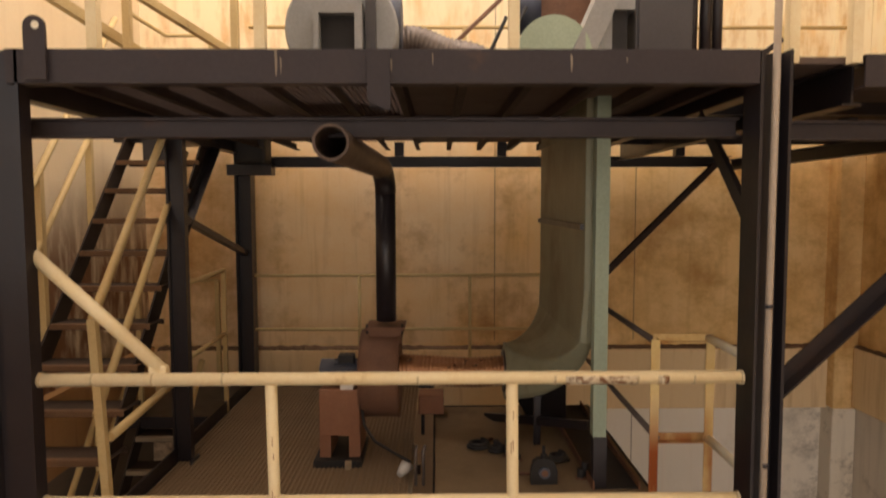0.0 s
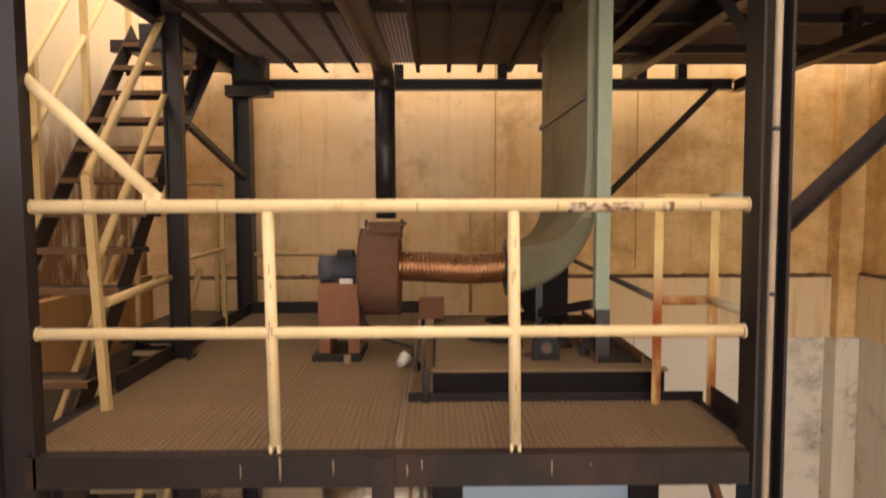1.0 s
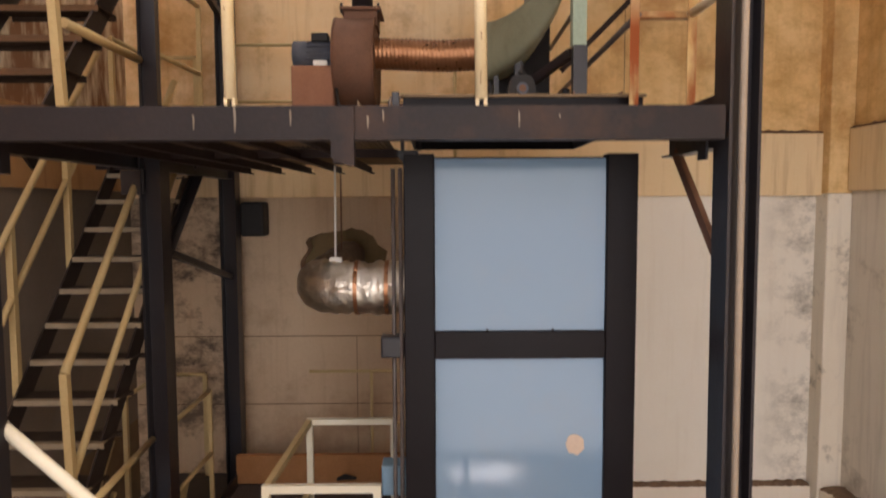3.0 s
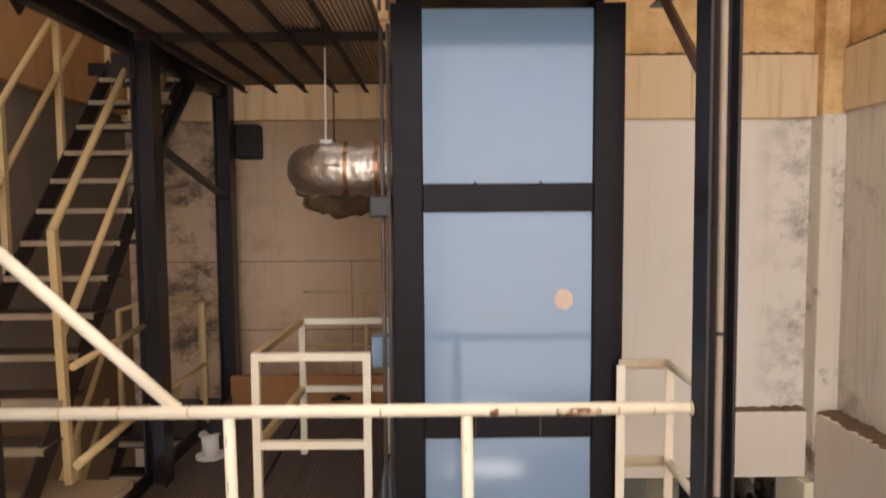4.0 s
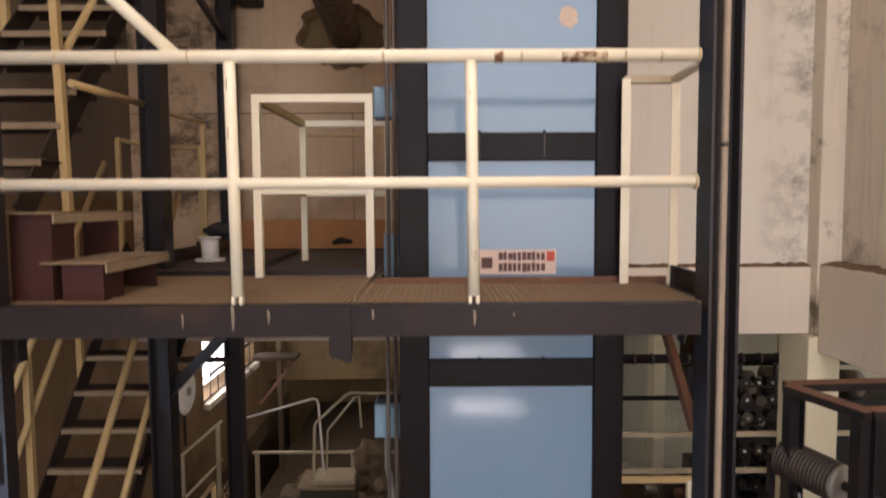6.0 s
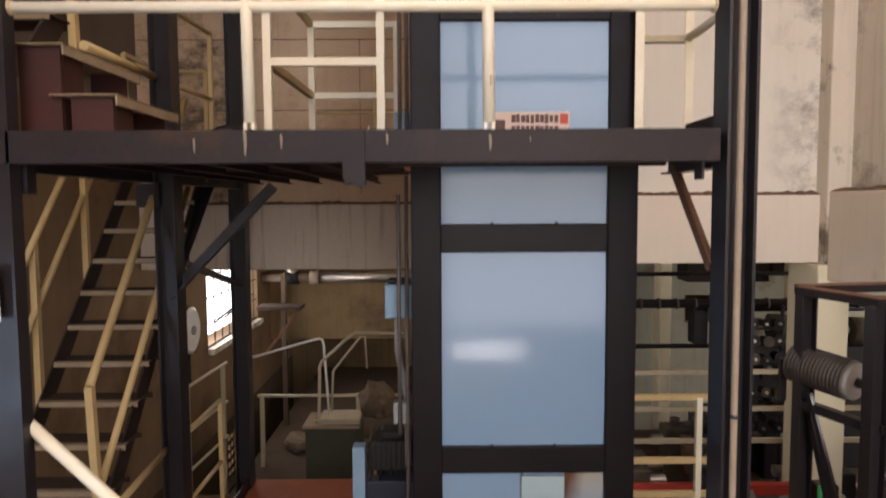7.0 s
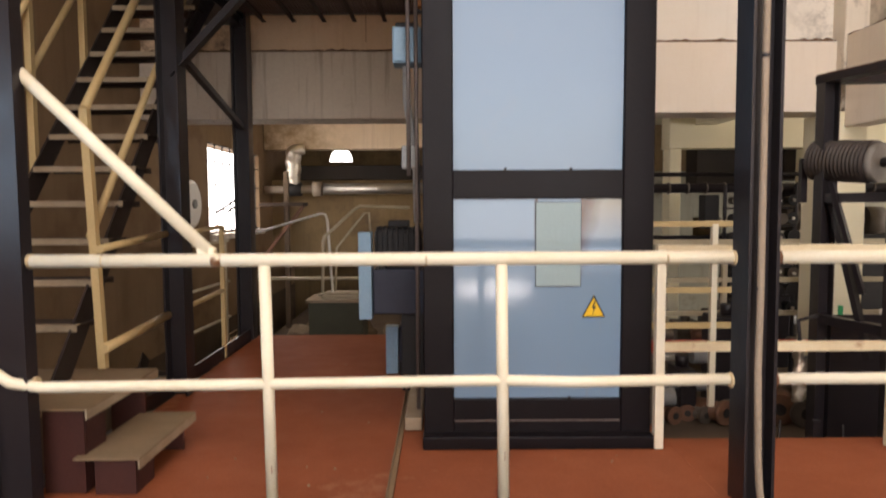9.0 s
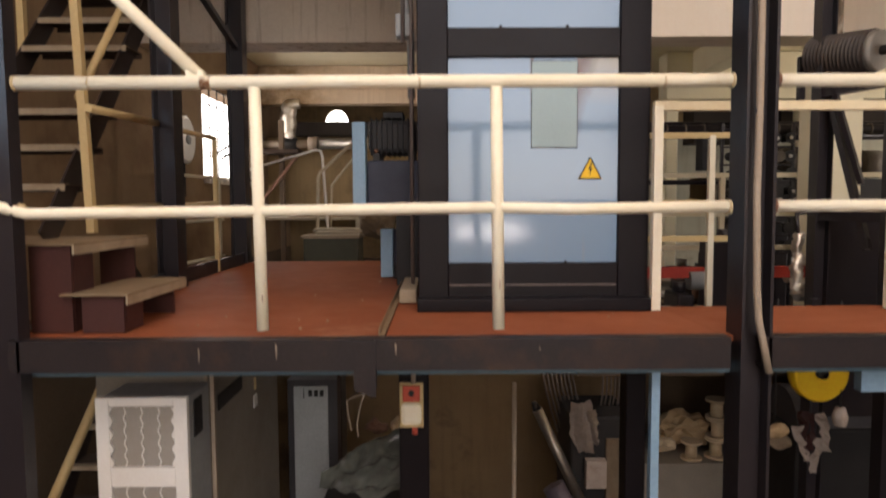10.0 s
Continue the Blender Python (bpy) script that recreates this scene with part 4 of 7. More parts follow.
# ---- stairs ----
def flight(z0, y0, rise, going, n, label, x0=-2.28, x1=-1.69, nose=None):
    """An open flight: two plate stringers and folded treads with worn serrated nosings."""
    d = thing("staircase", (-2.0, y0, z0), label, "staircase", "stair flights")
    yb, zb = y0 + n * going, z0 + n * rise
    for x in (x0 - 0.008, x1 - 0.03):
        part("stringer", bar(B(), (x, y0 - 0.12, z0 - 0.26), (x, yb + 0.2, zb + 0.12), 0.012, 0.13), M_STRINGER, d)
    for j in range(n + 1):
        z, y = z0 + j * rise, y0 + j * going
        bm = B()
        box(bm, x0, x1, y, y + 0.2, z - 0.006, z)
        box(bm, x0, x1, y, y + 0.005, z - 0.032, z - 0.006)
        box(bm, x0, x1, y + 0.195, y + 0.2, z - 0.032, z - 0.006)
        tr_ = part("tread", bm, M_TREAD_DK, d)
        bm = B()
        box(bm, x0, x1, y - 0.004, y + 0.035, z + 0.0005, z + 0.0035)
        box(bm, x0, x1, y - 0.004, y - 0.0005, z - 0.028, z + 0.0005)
        for i in range(24):
            x = x0 + 0.01 + i * (x1 - x0 - 0.02) / 24
            box(bm, x, x + 0.013, y - 0.009, y - 0.0042, z - 0.006, z + 0.003)
        part("nosing", bm, nose or M_NOSE, tr_, "rusty brown serrated nosing" if nose else "worn pale serrated nosing")
    return d


def stair_rail(bend, foot, top, left=True, lower=0.42):
    h = thing("stair_handrail", foot, "yellowed cream tubular stair handrail with worn paint", "handrail", "stair handrails")
    b, f, t = Vector(bend), Vector(foot), Vector(top)
    part("post", bar(B(), f, b, 0.038, 0.038, (0, 1, 0)), M_STAIR_RAIL, h)
    part("sloped_rail", tube(B(), [b, b + (t - b) * 0.04 + Vector((0, 0, 0.0)), t], 0.022), M_STAIR_RAIL, h)
    o = Vector((0, 0, -lower))
    part("sloped_rail", tube(B(), [b + o, t + o], 0.02), M_STAIR_RAIL, h)
    return h


def wall_side_rail(y0, z0, y1, z1, n=3):
    h = thing("stair_handrail", (-2.31, y0, z0), "yellowed cream tubular stair handrail on the wall side", "handrail", "stair handrails")
    for dz in (0.88, 0.48):
        part("sloped_rail", tube(B(), [(-2.31, y0, z0 + dz), (-2.31, y1, z1 + dz)], 0.02), M_STAIR_RAIL, h)
    for i in range(n):
        a = (i + 0.25) / n
        y, z = y0 + (y1 - y0) * a, z0 + (z1 - z0) * a
        part("post", bar(B(), (-2.31, y, z - 0.1), (-2.31, y, z + 0.88), 0.038, 0.038, (0, 1, 0)), M_STAIR_RAIL, h)
    return h


flight(3.475, 3.356, 0.2005, 0.166, 11, "narrow brown steel staircase to the middle deck, dusty dark treads")
flight(6.345, 3.302, 0.191, 0.165, 11, "narrow brown steel staircase to the blower deck, dusty dark treads")
flight(8.687, 3.4, 0.204, 0.175, 10, "narrow brown steel staircase to the top deck, rusty dark treads", nose=M_NOSE_RUST)
flight(0.485, 3.3, 0.205, 0.168, 11, "narrow brown steel staircase rising from the ground floor")
stair_rail((-1.6, 3.3, 9.68), (-1.55, 3.3, DECK[1]), (-1.68, 4.7, 11.02), lower=0.46)
stair_rail((-1.71, 3.49, 7.39), (-1.68, 3.49, 6.1), (-1.7, 4.95, 9.08), lower=0.58)
stair_rail((-1.672, 3.47, 4.526), (-1.63, 3.47, 3.24), (-1.69, 4.9, 6.2), lower=0.63)
gs = thing("stair_handrail", (-1.8, 2.95, 0.0), "yellowed cream tubular handrail of the ground floor stairs", "handrail", "stair handrails")
part("post", bar(B(), (-1.8, 2.95, 0.0), (-1.8, 2.95, 1.62), 0.038, 0.038, (0, 1, 0)), M_STAIR_RAIL, gs)
part("sloped_rail", tube(B(), [(-1.8, 2.95, 1.62), (-1.745, 3.26, 2.015), (-1.67, 3.65, 2.505), (-1.65, 3.75, 2.63)], 0.024), M_STAIR_RAIL, gs)
wall_side_rail(3.36, 3.475, 5.1, 5.57)
wall_side_rail(3.3, 6.345, 5.1, 8.43)
wall_side_rail(3.4, 8.69, 5.1, 10.67)
# landings behind the columns
for k, zt in ((0, 10.76), (1, 8.57), (2, 5.71)):
    lp = thing("stair_landing", (-2.1, 5.6, zt), "small dark steel landing at the head of the stairs", "landing", "stair landings")
    part("plate", box(B(), -2.4, -1.66, 5.25, 6.25, zt - 0.03, zt - 0.004), M_STEEL, lp)
    part("edge_bar", bar(B(), (-2.41, 5.24, zt - 0.04), (-1.66, 5.24, zt - 0.04), 0.05, 0.09), M_STEEL, lp)
    for x in (-2.4, -2.0):
        part("post", bar(B(), (x, 5.5 + (0.7 if x > -2.1 else 0), zt), (x, 5.5 + (0.7 if x > -2.1 else 0), zt + 0.95), 0.036, 0.036), M_STAIR_RAIL, lp)
    part("rail", tube(B(), [(-2.4, 5.5, zt + 0.95), (-2.4, 6.2, zt + 0.95), (-2.0, 6.2, zt + 0.95)], 0.018), M_STAIR_RAIL, lp)

# boxed bottom steps on decks two and three
for k in (2, 3):
    z = DECK[k]
    for nm, x0, x1, y0, y1, zt, lab in (("box_step", -1.445, -1.172, 2.85, 3.46, z + 0.162, "low maroon steel box step with a dusty plate top"),
                                        ("box_step", -1.72, -1.385, 2.86, 3.53, z + 0.366, "tall maroon steel box step with a dusty plate top")):
        st = thing(nm, ((x0 + x1) / 2, 3.1, z), lab, "step", "box steps")
        if zt - z > 0.3:
            x0 = -2.38
        part("plate", box(B(), x0, x1, y0, y1, zt - 0.008, zt, 0.002), M_DUST, st)
        part("lip", box(B(), x1 - 0.006, x1 + 0.001, y0, y1, zt - 0.045, zt - 0.008), M_TREAD, st)
        part("front_web", box(B(), x1 - 0.2, x1 - 0.03, y0 + 0.03, y0 + 0.045, z, zt - 0.01), M_REDBOX, st)
        part("side_web", box(B(), x1 - 0.045, x1 - 0.03, y0 + 0.05, y0 + 0.2, z, zt - 0.01), M_REDBOX, st)
        part("rear_web", box(B(), x1 - 0.2, x1 - 0.03, y1 - 0.09, y1 - 0.075, z, zt - 0.01), M_REDBOX, st)

# ---- blue panelled tower ----
tower = thing("machine_tower", (0.54, 3.9, DECK[3]), "tall black framed machine tower with pale blue panels", "machine tower")
TX0, TX1, PX0, PX1 = -0.022, 1.104, 0.126, 0.955
part("side_post", box(B(), TX0, PX0, 3.42, 3.52, DECK[3], 8.46, 0.006), M_TOWER, tower)
part("side_post", box(B(), PX1, TX1, 3.42, 3.52, DECK[3], 8.46, 0.006), M_TOWER, tower)
part("casing", box(B(), TX0 + 0.01, TX1 - 0.01, 3.52, 4.7, DECK[3] + 0.02, 8.45), M_TOWER, tower)


def pillow(x0, x1, z0, z1, n=24, r=16.0):
    """A sheet panel that bows out a few millimetres towards its middle."""
    bm = box(B(), x0, x1, 3.449, 3.46, z0, z1)
    rows = []
    for i in range(n + 1):
        z = z0 + (z1 - z0) * i / n
        y = 3.4385 + (z - (z0 + z1) / 2) ** 2 / (2 * r)
        rows.append([bm.verts.new((x, y, z)) for x in (x0, x1)])
    for a, b in zip(rows, rows[1:]):
        bm.faces.new((a[0], a[1], b[1], b[0])).smooth = True
    return bm


PZ = [(3.082, 4.077), (4.2145, 5.207), (5.3465, 6.339), (6.4755, 7.466), (7.6015, 8.44)]
for a, b in PZ:
    pn = part("panel", pillow(PX0 + 0.002, PX1 - 0.002, a + 0.002, b - 0.002), M_SCORCH if a < 3.2 else M_PANEL, tower)
    for x in (0.38, 0.7):
        part("panel_lug", box(B(), x - 0.006, x + 0.006, 3.426, 3.437, a - 0.004, a + 0.012), M_TOWER, pn)
ZE = [DECK[3]] + [v for p in PZ for v in p]
for a, b in zip(ZE[0::2], ZE[1::2]):
    part("cross_member", box(B(), PX0, PX1, 3.424, 3.5, a, b, 0.004), M_TOWER, tower)
for x in (0.38, 0.7):
    part("weld_line", box(B(), x - 0.0015, x + 0.0015, 3.4222, 3.4239, 6.352, 6.468), M_PIPE, tower)
part("rubber_sill", box(B(), TX0 - 0.005, TX1 + 0.005, 3.35, 3.47, DECK[3] - 0.003, DECK[3] + 0.06, 0.006), M_TOWER, tower)
part("seam", box(B(), 0.13, 0.95, 3.4215, 3.4235, 2.972, 2.979), M_PIPE, tower)
part("hatch_gasket", box(B(), 0.529, 0.755, 3.4355, 3.4395, 3.641, 4.06, 0.001), M_BEAM, tower, "thin dark gasket line")
part("access_hatch", box(B(), 0.532, 0.752, 3.4345, 3.4385, 3.645, 4.057, 0.0015), M_HATCH, tower, "pale sage green access hatch")
# warning triangle
ws = thing("warning_sign", (0.818, 3.436, 3.49), "yellow triangular electrical warning sign with a black flash", "sign")
part("plate", prism(B(), [(0.818, 3.6), (0.76, 3.49), (0.876, 3.49)], 3.434, 3.4375), M_YELLOW, ws)
bm = B()
for a, b in (((0.818, 3.596), (0.7635, 3.4925)), ((0.7635, 3.4925), (0.8725, 3.4925)), ((0.8725, 3.4925), (0.818, 3.596))):
    bar(bm, (a[0], 3.4335, a[1]), (b[0], 3.4335, b[1]), 0.0015, 0.006)
part("border", bm, M_BLACK, ws)
part("flash", prism(B(), [(0.822, 3.572), (0.808, 3.536), (0.818, 3.536), (0.812, 3.504), (0.829, 3.545), (0.819, 3.545), (0.828, 3.572)], 3.4325, 3.4338), M_BLACK, ws)
# red and white notice with unreadable print
nt_ = thing("notice", (0.57, 3.434, 5.837), "faded red and white printed notice stuck on the panel", "sign")
part("sheet", box(B(), 0.374, 0.762, 3.434, 3.4375, 5.776, 5.898), M_NOTICE, nt_)
for i in range(20):
    rnd = random.Random(i)
    x, zr = 0.476 + (i % 10) * 0.0235, 5.842 if i < 10 else 5.786
    part("print_bar", box(B(), x, x + rnd.uniform(0.016, 0.022), 3.4328, 3.4339, zr + rnd.uniform(0, 0.006), zr + 0.04 + rnd.uniform(0, 0.008)), M_PRINT, nt_)
part("print_patch", box(B(), 0.39, 0.445, 3.4328, 3.4339, 5.805, 5.86), M_PRINT, nt_)
part("red_patch", box(B(), 0.715, 0.755, 3.4328, 3.4339, 5.84, 5.89), M_SIGN, nt_)
# peeled sticker
bm = B()
rnd = random.Random(8)
pts = [(0.816 + 0.052 * math.cos(a) * (1 + 0.14 * rnd.uniform(-1, 1)) * (1.0 if i % 3 else 0.9), 7.033 + 0.052 * math.sin(a) * (1 + 0.14 * rnd.uniform(-1, 1))) for i, a in enumerate([k * 2 * math.pi / 14 for k in range(14)])]
solid("sticker_remnant", prism(bm, pts, 3.4362, 3.4379), M_STICKER, "peeled beige sticker remnant on the blue panel", "sticker")

# conduits and boxes on the tower's flank
fl = thing("flank_conduit", (-0.06, 3.6, DECK[3]), "grey conduits running up the side of the tower", "conduit")
for x, y, z0, z1 in ((-0.045, 3.56, 5.75, 8.4), (-0.085, 3.62, 5.75, 8.4), (-0.06, 3.7, 2.95, 5.6), (-0.1, 3.66, 4.2, 5.5)):
    part("conduit_pipe", tube(B(), [(x, y, z0), (x, y, z1)], 0.011, 8), M_PIPE, fl)
part("conduit_pipe", tube(B(), [(-0.12, 3.85, 4.8), (-0.12, 3.85, 4.62), (-0.1, 3.85, 4.5), (-0.07, 3.85, 4.35), (-0.065, 3.85, 3.95)], 0.02, 8), M_GREY, fl)


def junction_box(x0, x1, y0, y1, z0, z1, mat, label):
    jb = thing("junction_box", ((x0 + x1) / 2, (y0 + y1) / 2, z0), label, "junction box", "junction boxes")
    part("case", box(B(), x0, x1, y0, y1, z0, z1, 0.006), mat, jb)
    part("cover", box(B(), x0 + 0.008, x1 - 0.008, y0 - 0.008, y0, z0 + 0.008, z1 - 0.008, 0.003), mat, jb)
    return jb


junction_box(-0.15, -0.03, 3.56, 3.66, 7.44, 7.55, M_STEEL, "small dark junction box on the tower flank")
junction_box(-0.175, -0.03, 3.82, 3.95, 6.6, 6.77, M_BLUE, "small pale blue junction box on the tower flank")
junction_box(-0.13, -0.035, 3.85, 4.0, 5.72, 5.96, M_BLUE, "pale blue box standing on the deck beside the tower")
junction_box(-0.19, -0.035, 3.8, 3.95, 4.81, 5.0, M_BLUE, "pale blue switch box on the tower flank")
lid = thing("switch", (-0.11, 3.87, 5.0), "dark lever switch on top of the blue box", "switch")
part("lever", box(B(), -0.175, -0.05, 3.82, 3.92, 5.0, 5.03, 0.01), M_BLACK, lid)
junction_box(-0.14, -0.06, 3.7, 3.78, 4.24, 4.36, M_GREY, "grey limit switch box on the tower flank")

# ---- blower deck ----
z = DECK[1]
tank = thing("oil_pan", (0.55, 4, z), "rust-brown steel pan with dark sides on the deck", "pan")
part("pan_wall", box(B(), -0.02, 1.118, 3.42, 3.432, z + 0.02, z + 0.152), M_TOWER, tank)
part("pan_wall", box(B(), -0.02, -0.008, 3.432, 4.95, z + 0.02, z + 0.152), M_TOWER, tank)
part("pan_wall", box(B(), 1.106, 1.118, 3.432, 4.95, z + 0.02, z + 0.152), M_TOWER, tank)
part("pan_wall", box(B(), -0.02, 1.118, 4.95, 4.962, z + 0.02, z + 0.152), M_TOWER, tank)
part("pan_floor", box(B(), -0.008, 1.106, 3.432, 4.95, z + 0.1, z + 0.146), M_DUST, tank)
part("pan_rim", box(B(), -0.03, 1.13, 3.405, 3.45, z + 0.14, z + 0.154, 0.002), M_DUST, tank)
# sunken strip drawn as a flat dark plate between two lips
part("trough", box(B(), 0.82, 1.05, 3.56, 4.94, z + 0.12, z + 0.152, 0.002), M_DARK, tank, "dark trough strip")
for x in (0.812, 1.05):
    part("trough_lip", box(B(), x, x + 0.008, 3.55, 4.94, z + 0.12, z + 0.19), M_RUST, tank)

bk = thing("bearing_bracket", (0.574, 3.62, z + 0.13), "dark iron bracket with a round bearing hole on the pan", "bracket")
pts = [(0.5, z + 0.14), (0.64, z + 0.14), (0.64, z + 0.22), (0.625, z + 0.265), (0.6, z + 0.285), (0.535, z + 0.285), (0.512, z + 0.265), (0.5, z + 0.22)]
part("plate", prism(B(), pts, 3.62, 3.66), M_BLACK, bk)
part("hub", tube(B(), [(0.57, 3.618, z + 0.215), (0.57, 3.6, z + 0.215)], 0.03, 18), M_MOTOR, bk)
part("bore", tube(B(), [(0.57, 3.5995, z + 0.215), (0.57, 3.598, z + 0.215)], 0.018, 18), M_RUST, bk)
part("top_bolt", tube(B(), [(0.57, 3.64, z + 0.285), (0.57, 3.64, z + 0.35)], 0.008, 8), M_BLACK, bk)
part("bolt_nut", tube(B(), [(0.57, 3.64, z + 0.287), (0.57, 3.64, z + 0.305)], 0.02, 6), M_BLACK, bk)
for x, y, h in ((0.42, 4.0, 0.12), (0.36, 4.1, 0.08), (0.47, 3.95, 0.05), (0.78, 3.7, 0.07), (0.81, 3.72, 0.1), (0.845, 3.7, 0.06)):
    b_ = thing("pipe_stub", (x, y, z + 0.135), "short dark bolt and pipe stub on the pan", "pipe stub", "pipe stubs on the pan")
    part("stem", tube(B(), [(x, y, z + 0.13), (x, y, z + 0.13 + h)], 0.02, 10), M_BLACK, b_)
    part("nut", tube(B(), [(x, y, z + 0.135), (x, y, z + 0.155)], 0.032, 6), M_RUST, b_)
vd = thing("valve", (0.44, 4.2, z + 0.13), "small dark wheel valve on the pan", "valve")
part("wheel", tube(B(), [(0.44, 4.2, z + 0.29), (0.465, 4.2, z + 0.29)], 0.075, 18), M_BLACK, vd)
part("stem", tube(B(), [(0.452, 4.2, z + 0.13), (0.452, 4.2, z + 0.29)], 0.016, 8), M_BLACK, vd)
for i in range(3):
    rnd = random.Random(60 + i)
    x, y = rnd.uniform(0.08, 0.6), rnd.uniform(3.55, 4.6)
    a = rnd.uniform(0, 3.1)
    solid("rod_offcut", tube(B(), [(x, y, z + 0.155), (x + 0.16 * math.cos(a), y + 0.16 * math.sin(a), z + 0.156)], 0.01, 8), M_RUST, "rusty rod offcut lying in the pan", "rod", "offcuts in the pan")
for x, y, r in ((0.26, 4.12, 0.075), (0.36, 4.05, 0.05), (0.7, 3.92, 0.06)):
    solid("hose_coil", tube(B(), [(x + r * (1 - 0.012 * i) * math.cos(i * 0.42), y + 0.7 * r * math.sin(i * 0.42), z + 0.158 + 0.0012 * i) for i in range(34)], 0.011, 8), M_BLACK, "small coil of black hose lying on the pan", "hose", "hose coils")
pg = thing("pedestal", (-0.04, 4.79, z), "rusty red-brown box on a two-legged dark stand", "pedestal")
for x in (-0.095, 0.02):
    part("leg", bar(B(), (x, 4.79, z), (x, 4.79, z + 0.17), 0.025, 0.03, (0, 1, 0)), M_BEAM, pg)
part("box_head", box(B(), -0.124, 0.052, 4.7, 4.88, z + 0.17, z + 0.305, 0.008), M_RUSTBROWN, pg)
cs = thing("conduit_stub", (-0.09, 3.95, z), "pair of thin dark conduits standing beside the pan", "conduit")
for x in (-0.12, -0.075):
    part("conduit_pipe", tube(B(), [(x, 3.95, z), (x, 3.95, z + 0.2), (x + 0.01, 3.97, z + 0.23)], 0.01, 8), M_PIPE, cs)
solid("pan_bracket", box(B(), -0.07, -0.035, 3.37, 3.4, z, z + 0.16, 0.003), M_STEEL, "dark angle plate at the corner of the pan", "bracket")
set_out(0, 0, -0.025)
fan = thing("blower", (-0.4, 4.45, z), "rusty centrifugal blower on a brown steel plinth", "blower")
bm = B()
box(bm, -0.735, -0.48, 4.28, 4.62, z + 0.2, z + 0.495, 0.008)
part("plinth", bm, M_RUSTBROWN, fan)
for x in (-0.715, -0.5):
    part("plinth_leg", box(B(), x - 0.02 if x < -0.6 else x - 0.05, x + 0.05 if x < -0.6 else x + 0.02, 4.29, 4.6, z + 0.05, z + 0.2), M_RUSTBROWN, fan)
part("foot", box(B(), -0.765, -0.465, 4.22, 4.66, z + 0.0, z + 0.06, 0.004), M_BLACK, fan)
part("foot_block", box(B(), -0.565, -0.525, 4.18, 4.22, z, z + 0.07, 0.006), M_TREAD, fan)
hs = part("housing", tube(B(), [(-0.485, 4.5, z + 0.545), (-0.475, 4.5, z + 0.545), (-0.245, 4.5, z + 0.545), (-0.235, 4.5, z + 0.545)], [0.268, 0.278, 0.278, 0.268], 36), M_RUST, fan)
part("rim", tube(B(), [(-0.486, 4.5, z + 0.545), (-0.476, 4.5, z + 0.545)], 0.285, 36), M_RUST, hs)
part("rim", tube(B(), [(-0.246, 4.5, z + 0.545), (-0.236, 4.5, z + 0.545)], 0.285, 36), M_RUST, hs)
part("outlet", box(B(), -0.43, -0.225, 4.4, 4.62, z + 0.76, z + 0.85), M_RUST, fan)
part("flange", box(B(), -0.452, -0.2, 4.37, 4.65, z + 0.85, z + 0.868, 0.002), M_RUST, fan)
for x in (-0.44, -0.215):
    part("bolt", tube(B(), [(x, 4.38, z + 0.83), (x, 4.38, z + 0.89)], 0.008, 6), M_BLACK, fan)
mo = part("motor", tube(B(), [(-0.74, 4.4, z + 0.58), (-0.735, 4.4, z + 0.58), (-0.66, 4.4, z + 0.58), (-0.655, 4.4, z + 0.58), (-0.5, 4.4, z + 0.58)], [0.07, 0.085, 0.085, 0.076, 0.076], 24), M_MOTOR, fan, "blue-grey finned electric motor")
for i in range(14):
    a = 2 * math.pi * i / 14
    part("fin", bar(B(), (-0.65, 4.4 + 0.078 * math.cos(a), z + 0.58 + 0.078 * math.sin(a)), (-0.5, 4.4 + 0.078 * math.cos(a), z + 0.58 + 0.078 * math.sin(a)), 0.004, 0.014, (0, math.cos(a), math.sin(a))), M_MOTOR, mo)
part("terminal_box", box(B(), -0.62, -0.52, 4.33, 4.42, z + 0.65, z + 0.7, 0.005), M_BLACK, fan)
part("name_plate", box(B(), -0.6, -0.52, 4.28, 4.315, z + 0.495, z + 0.525), M_WHITE, fan)
set_out(0, 0, 0)
solid("blower_cable", tube(B(), [(-0.47, 4.3, z + 0.35), (-0.45, 4.28, z + 0.24), (-0.38, 4.2, z + 0.17), (-0.28, 4.1, z + 0.15), (-0.15, 3.9, z + 0.16)], 0.009, 8), M_BLACK, "black rubber cable looping from the blower", "cable")
solid("rag", tube(B(), [(-0.22, 4.05, z + 0.02), (-0.19, 4.1, z + 0.05), (-0.15, 4.14, z + 0.03)], [0.02, 0.04, 0.015], 8), M_WHITE, "crumpled white rag on the deck", "rag")

vp = thing("vent_pipe", (-0.325, 4.5, z + 0.87), "black vertical vent pipe with a rusty elbow and open mouth", "pipe")
part("riser", tube(B(), [(-0.325, 4.5, z + 0.868), (-0.325, 4.5, 10.28)], 0.066, 24), M_STEEL, vp)
part("elbow", tube(B(), [(-0.325, 4.5, 10.28), *[(-0.325 - 0.004 * i, 4.5 - 0.16 * (1 - math.cos(radians(a))), 10.28 + 0.16 * math.sin(radians(a))) for i, a in enumerate(range(15, 91, 15))], (-0.345, 4.3, 10.44)], 0.068, 24), M_STEEL, vp)
bm = B()
tube(bm, [(-0.345, 4.3, 10.44), (-0.382, 2.68, 10.437)], 0.068, 28, cap=False)
tube(bm, [(-0.345, 4.3, 10.44), (-0.382, 2.68, 10.437)], 0.058, 28, cap=False)
part("mouth_pipe", bm, M_SOOTY_DUCT, vp, "dull rusty grey open pipe end")
bm = B()
n = 28
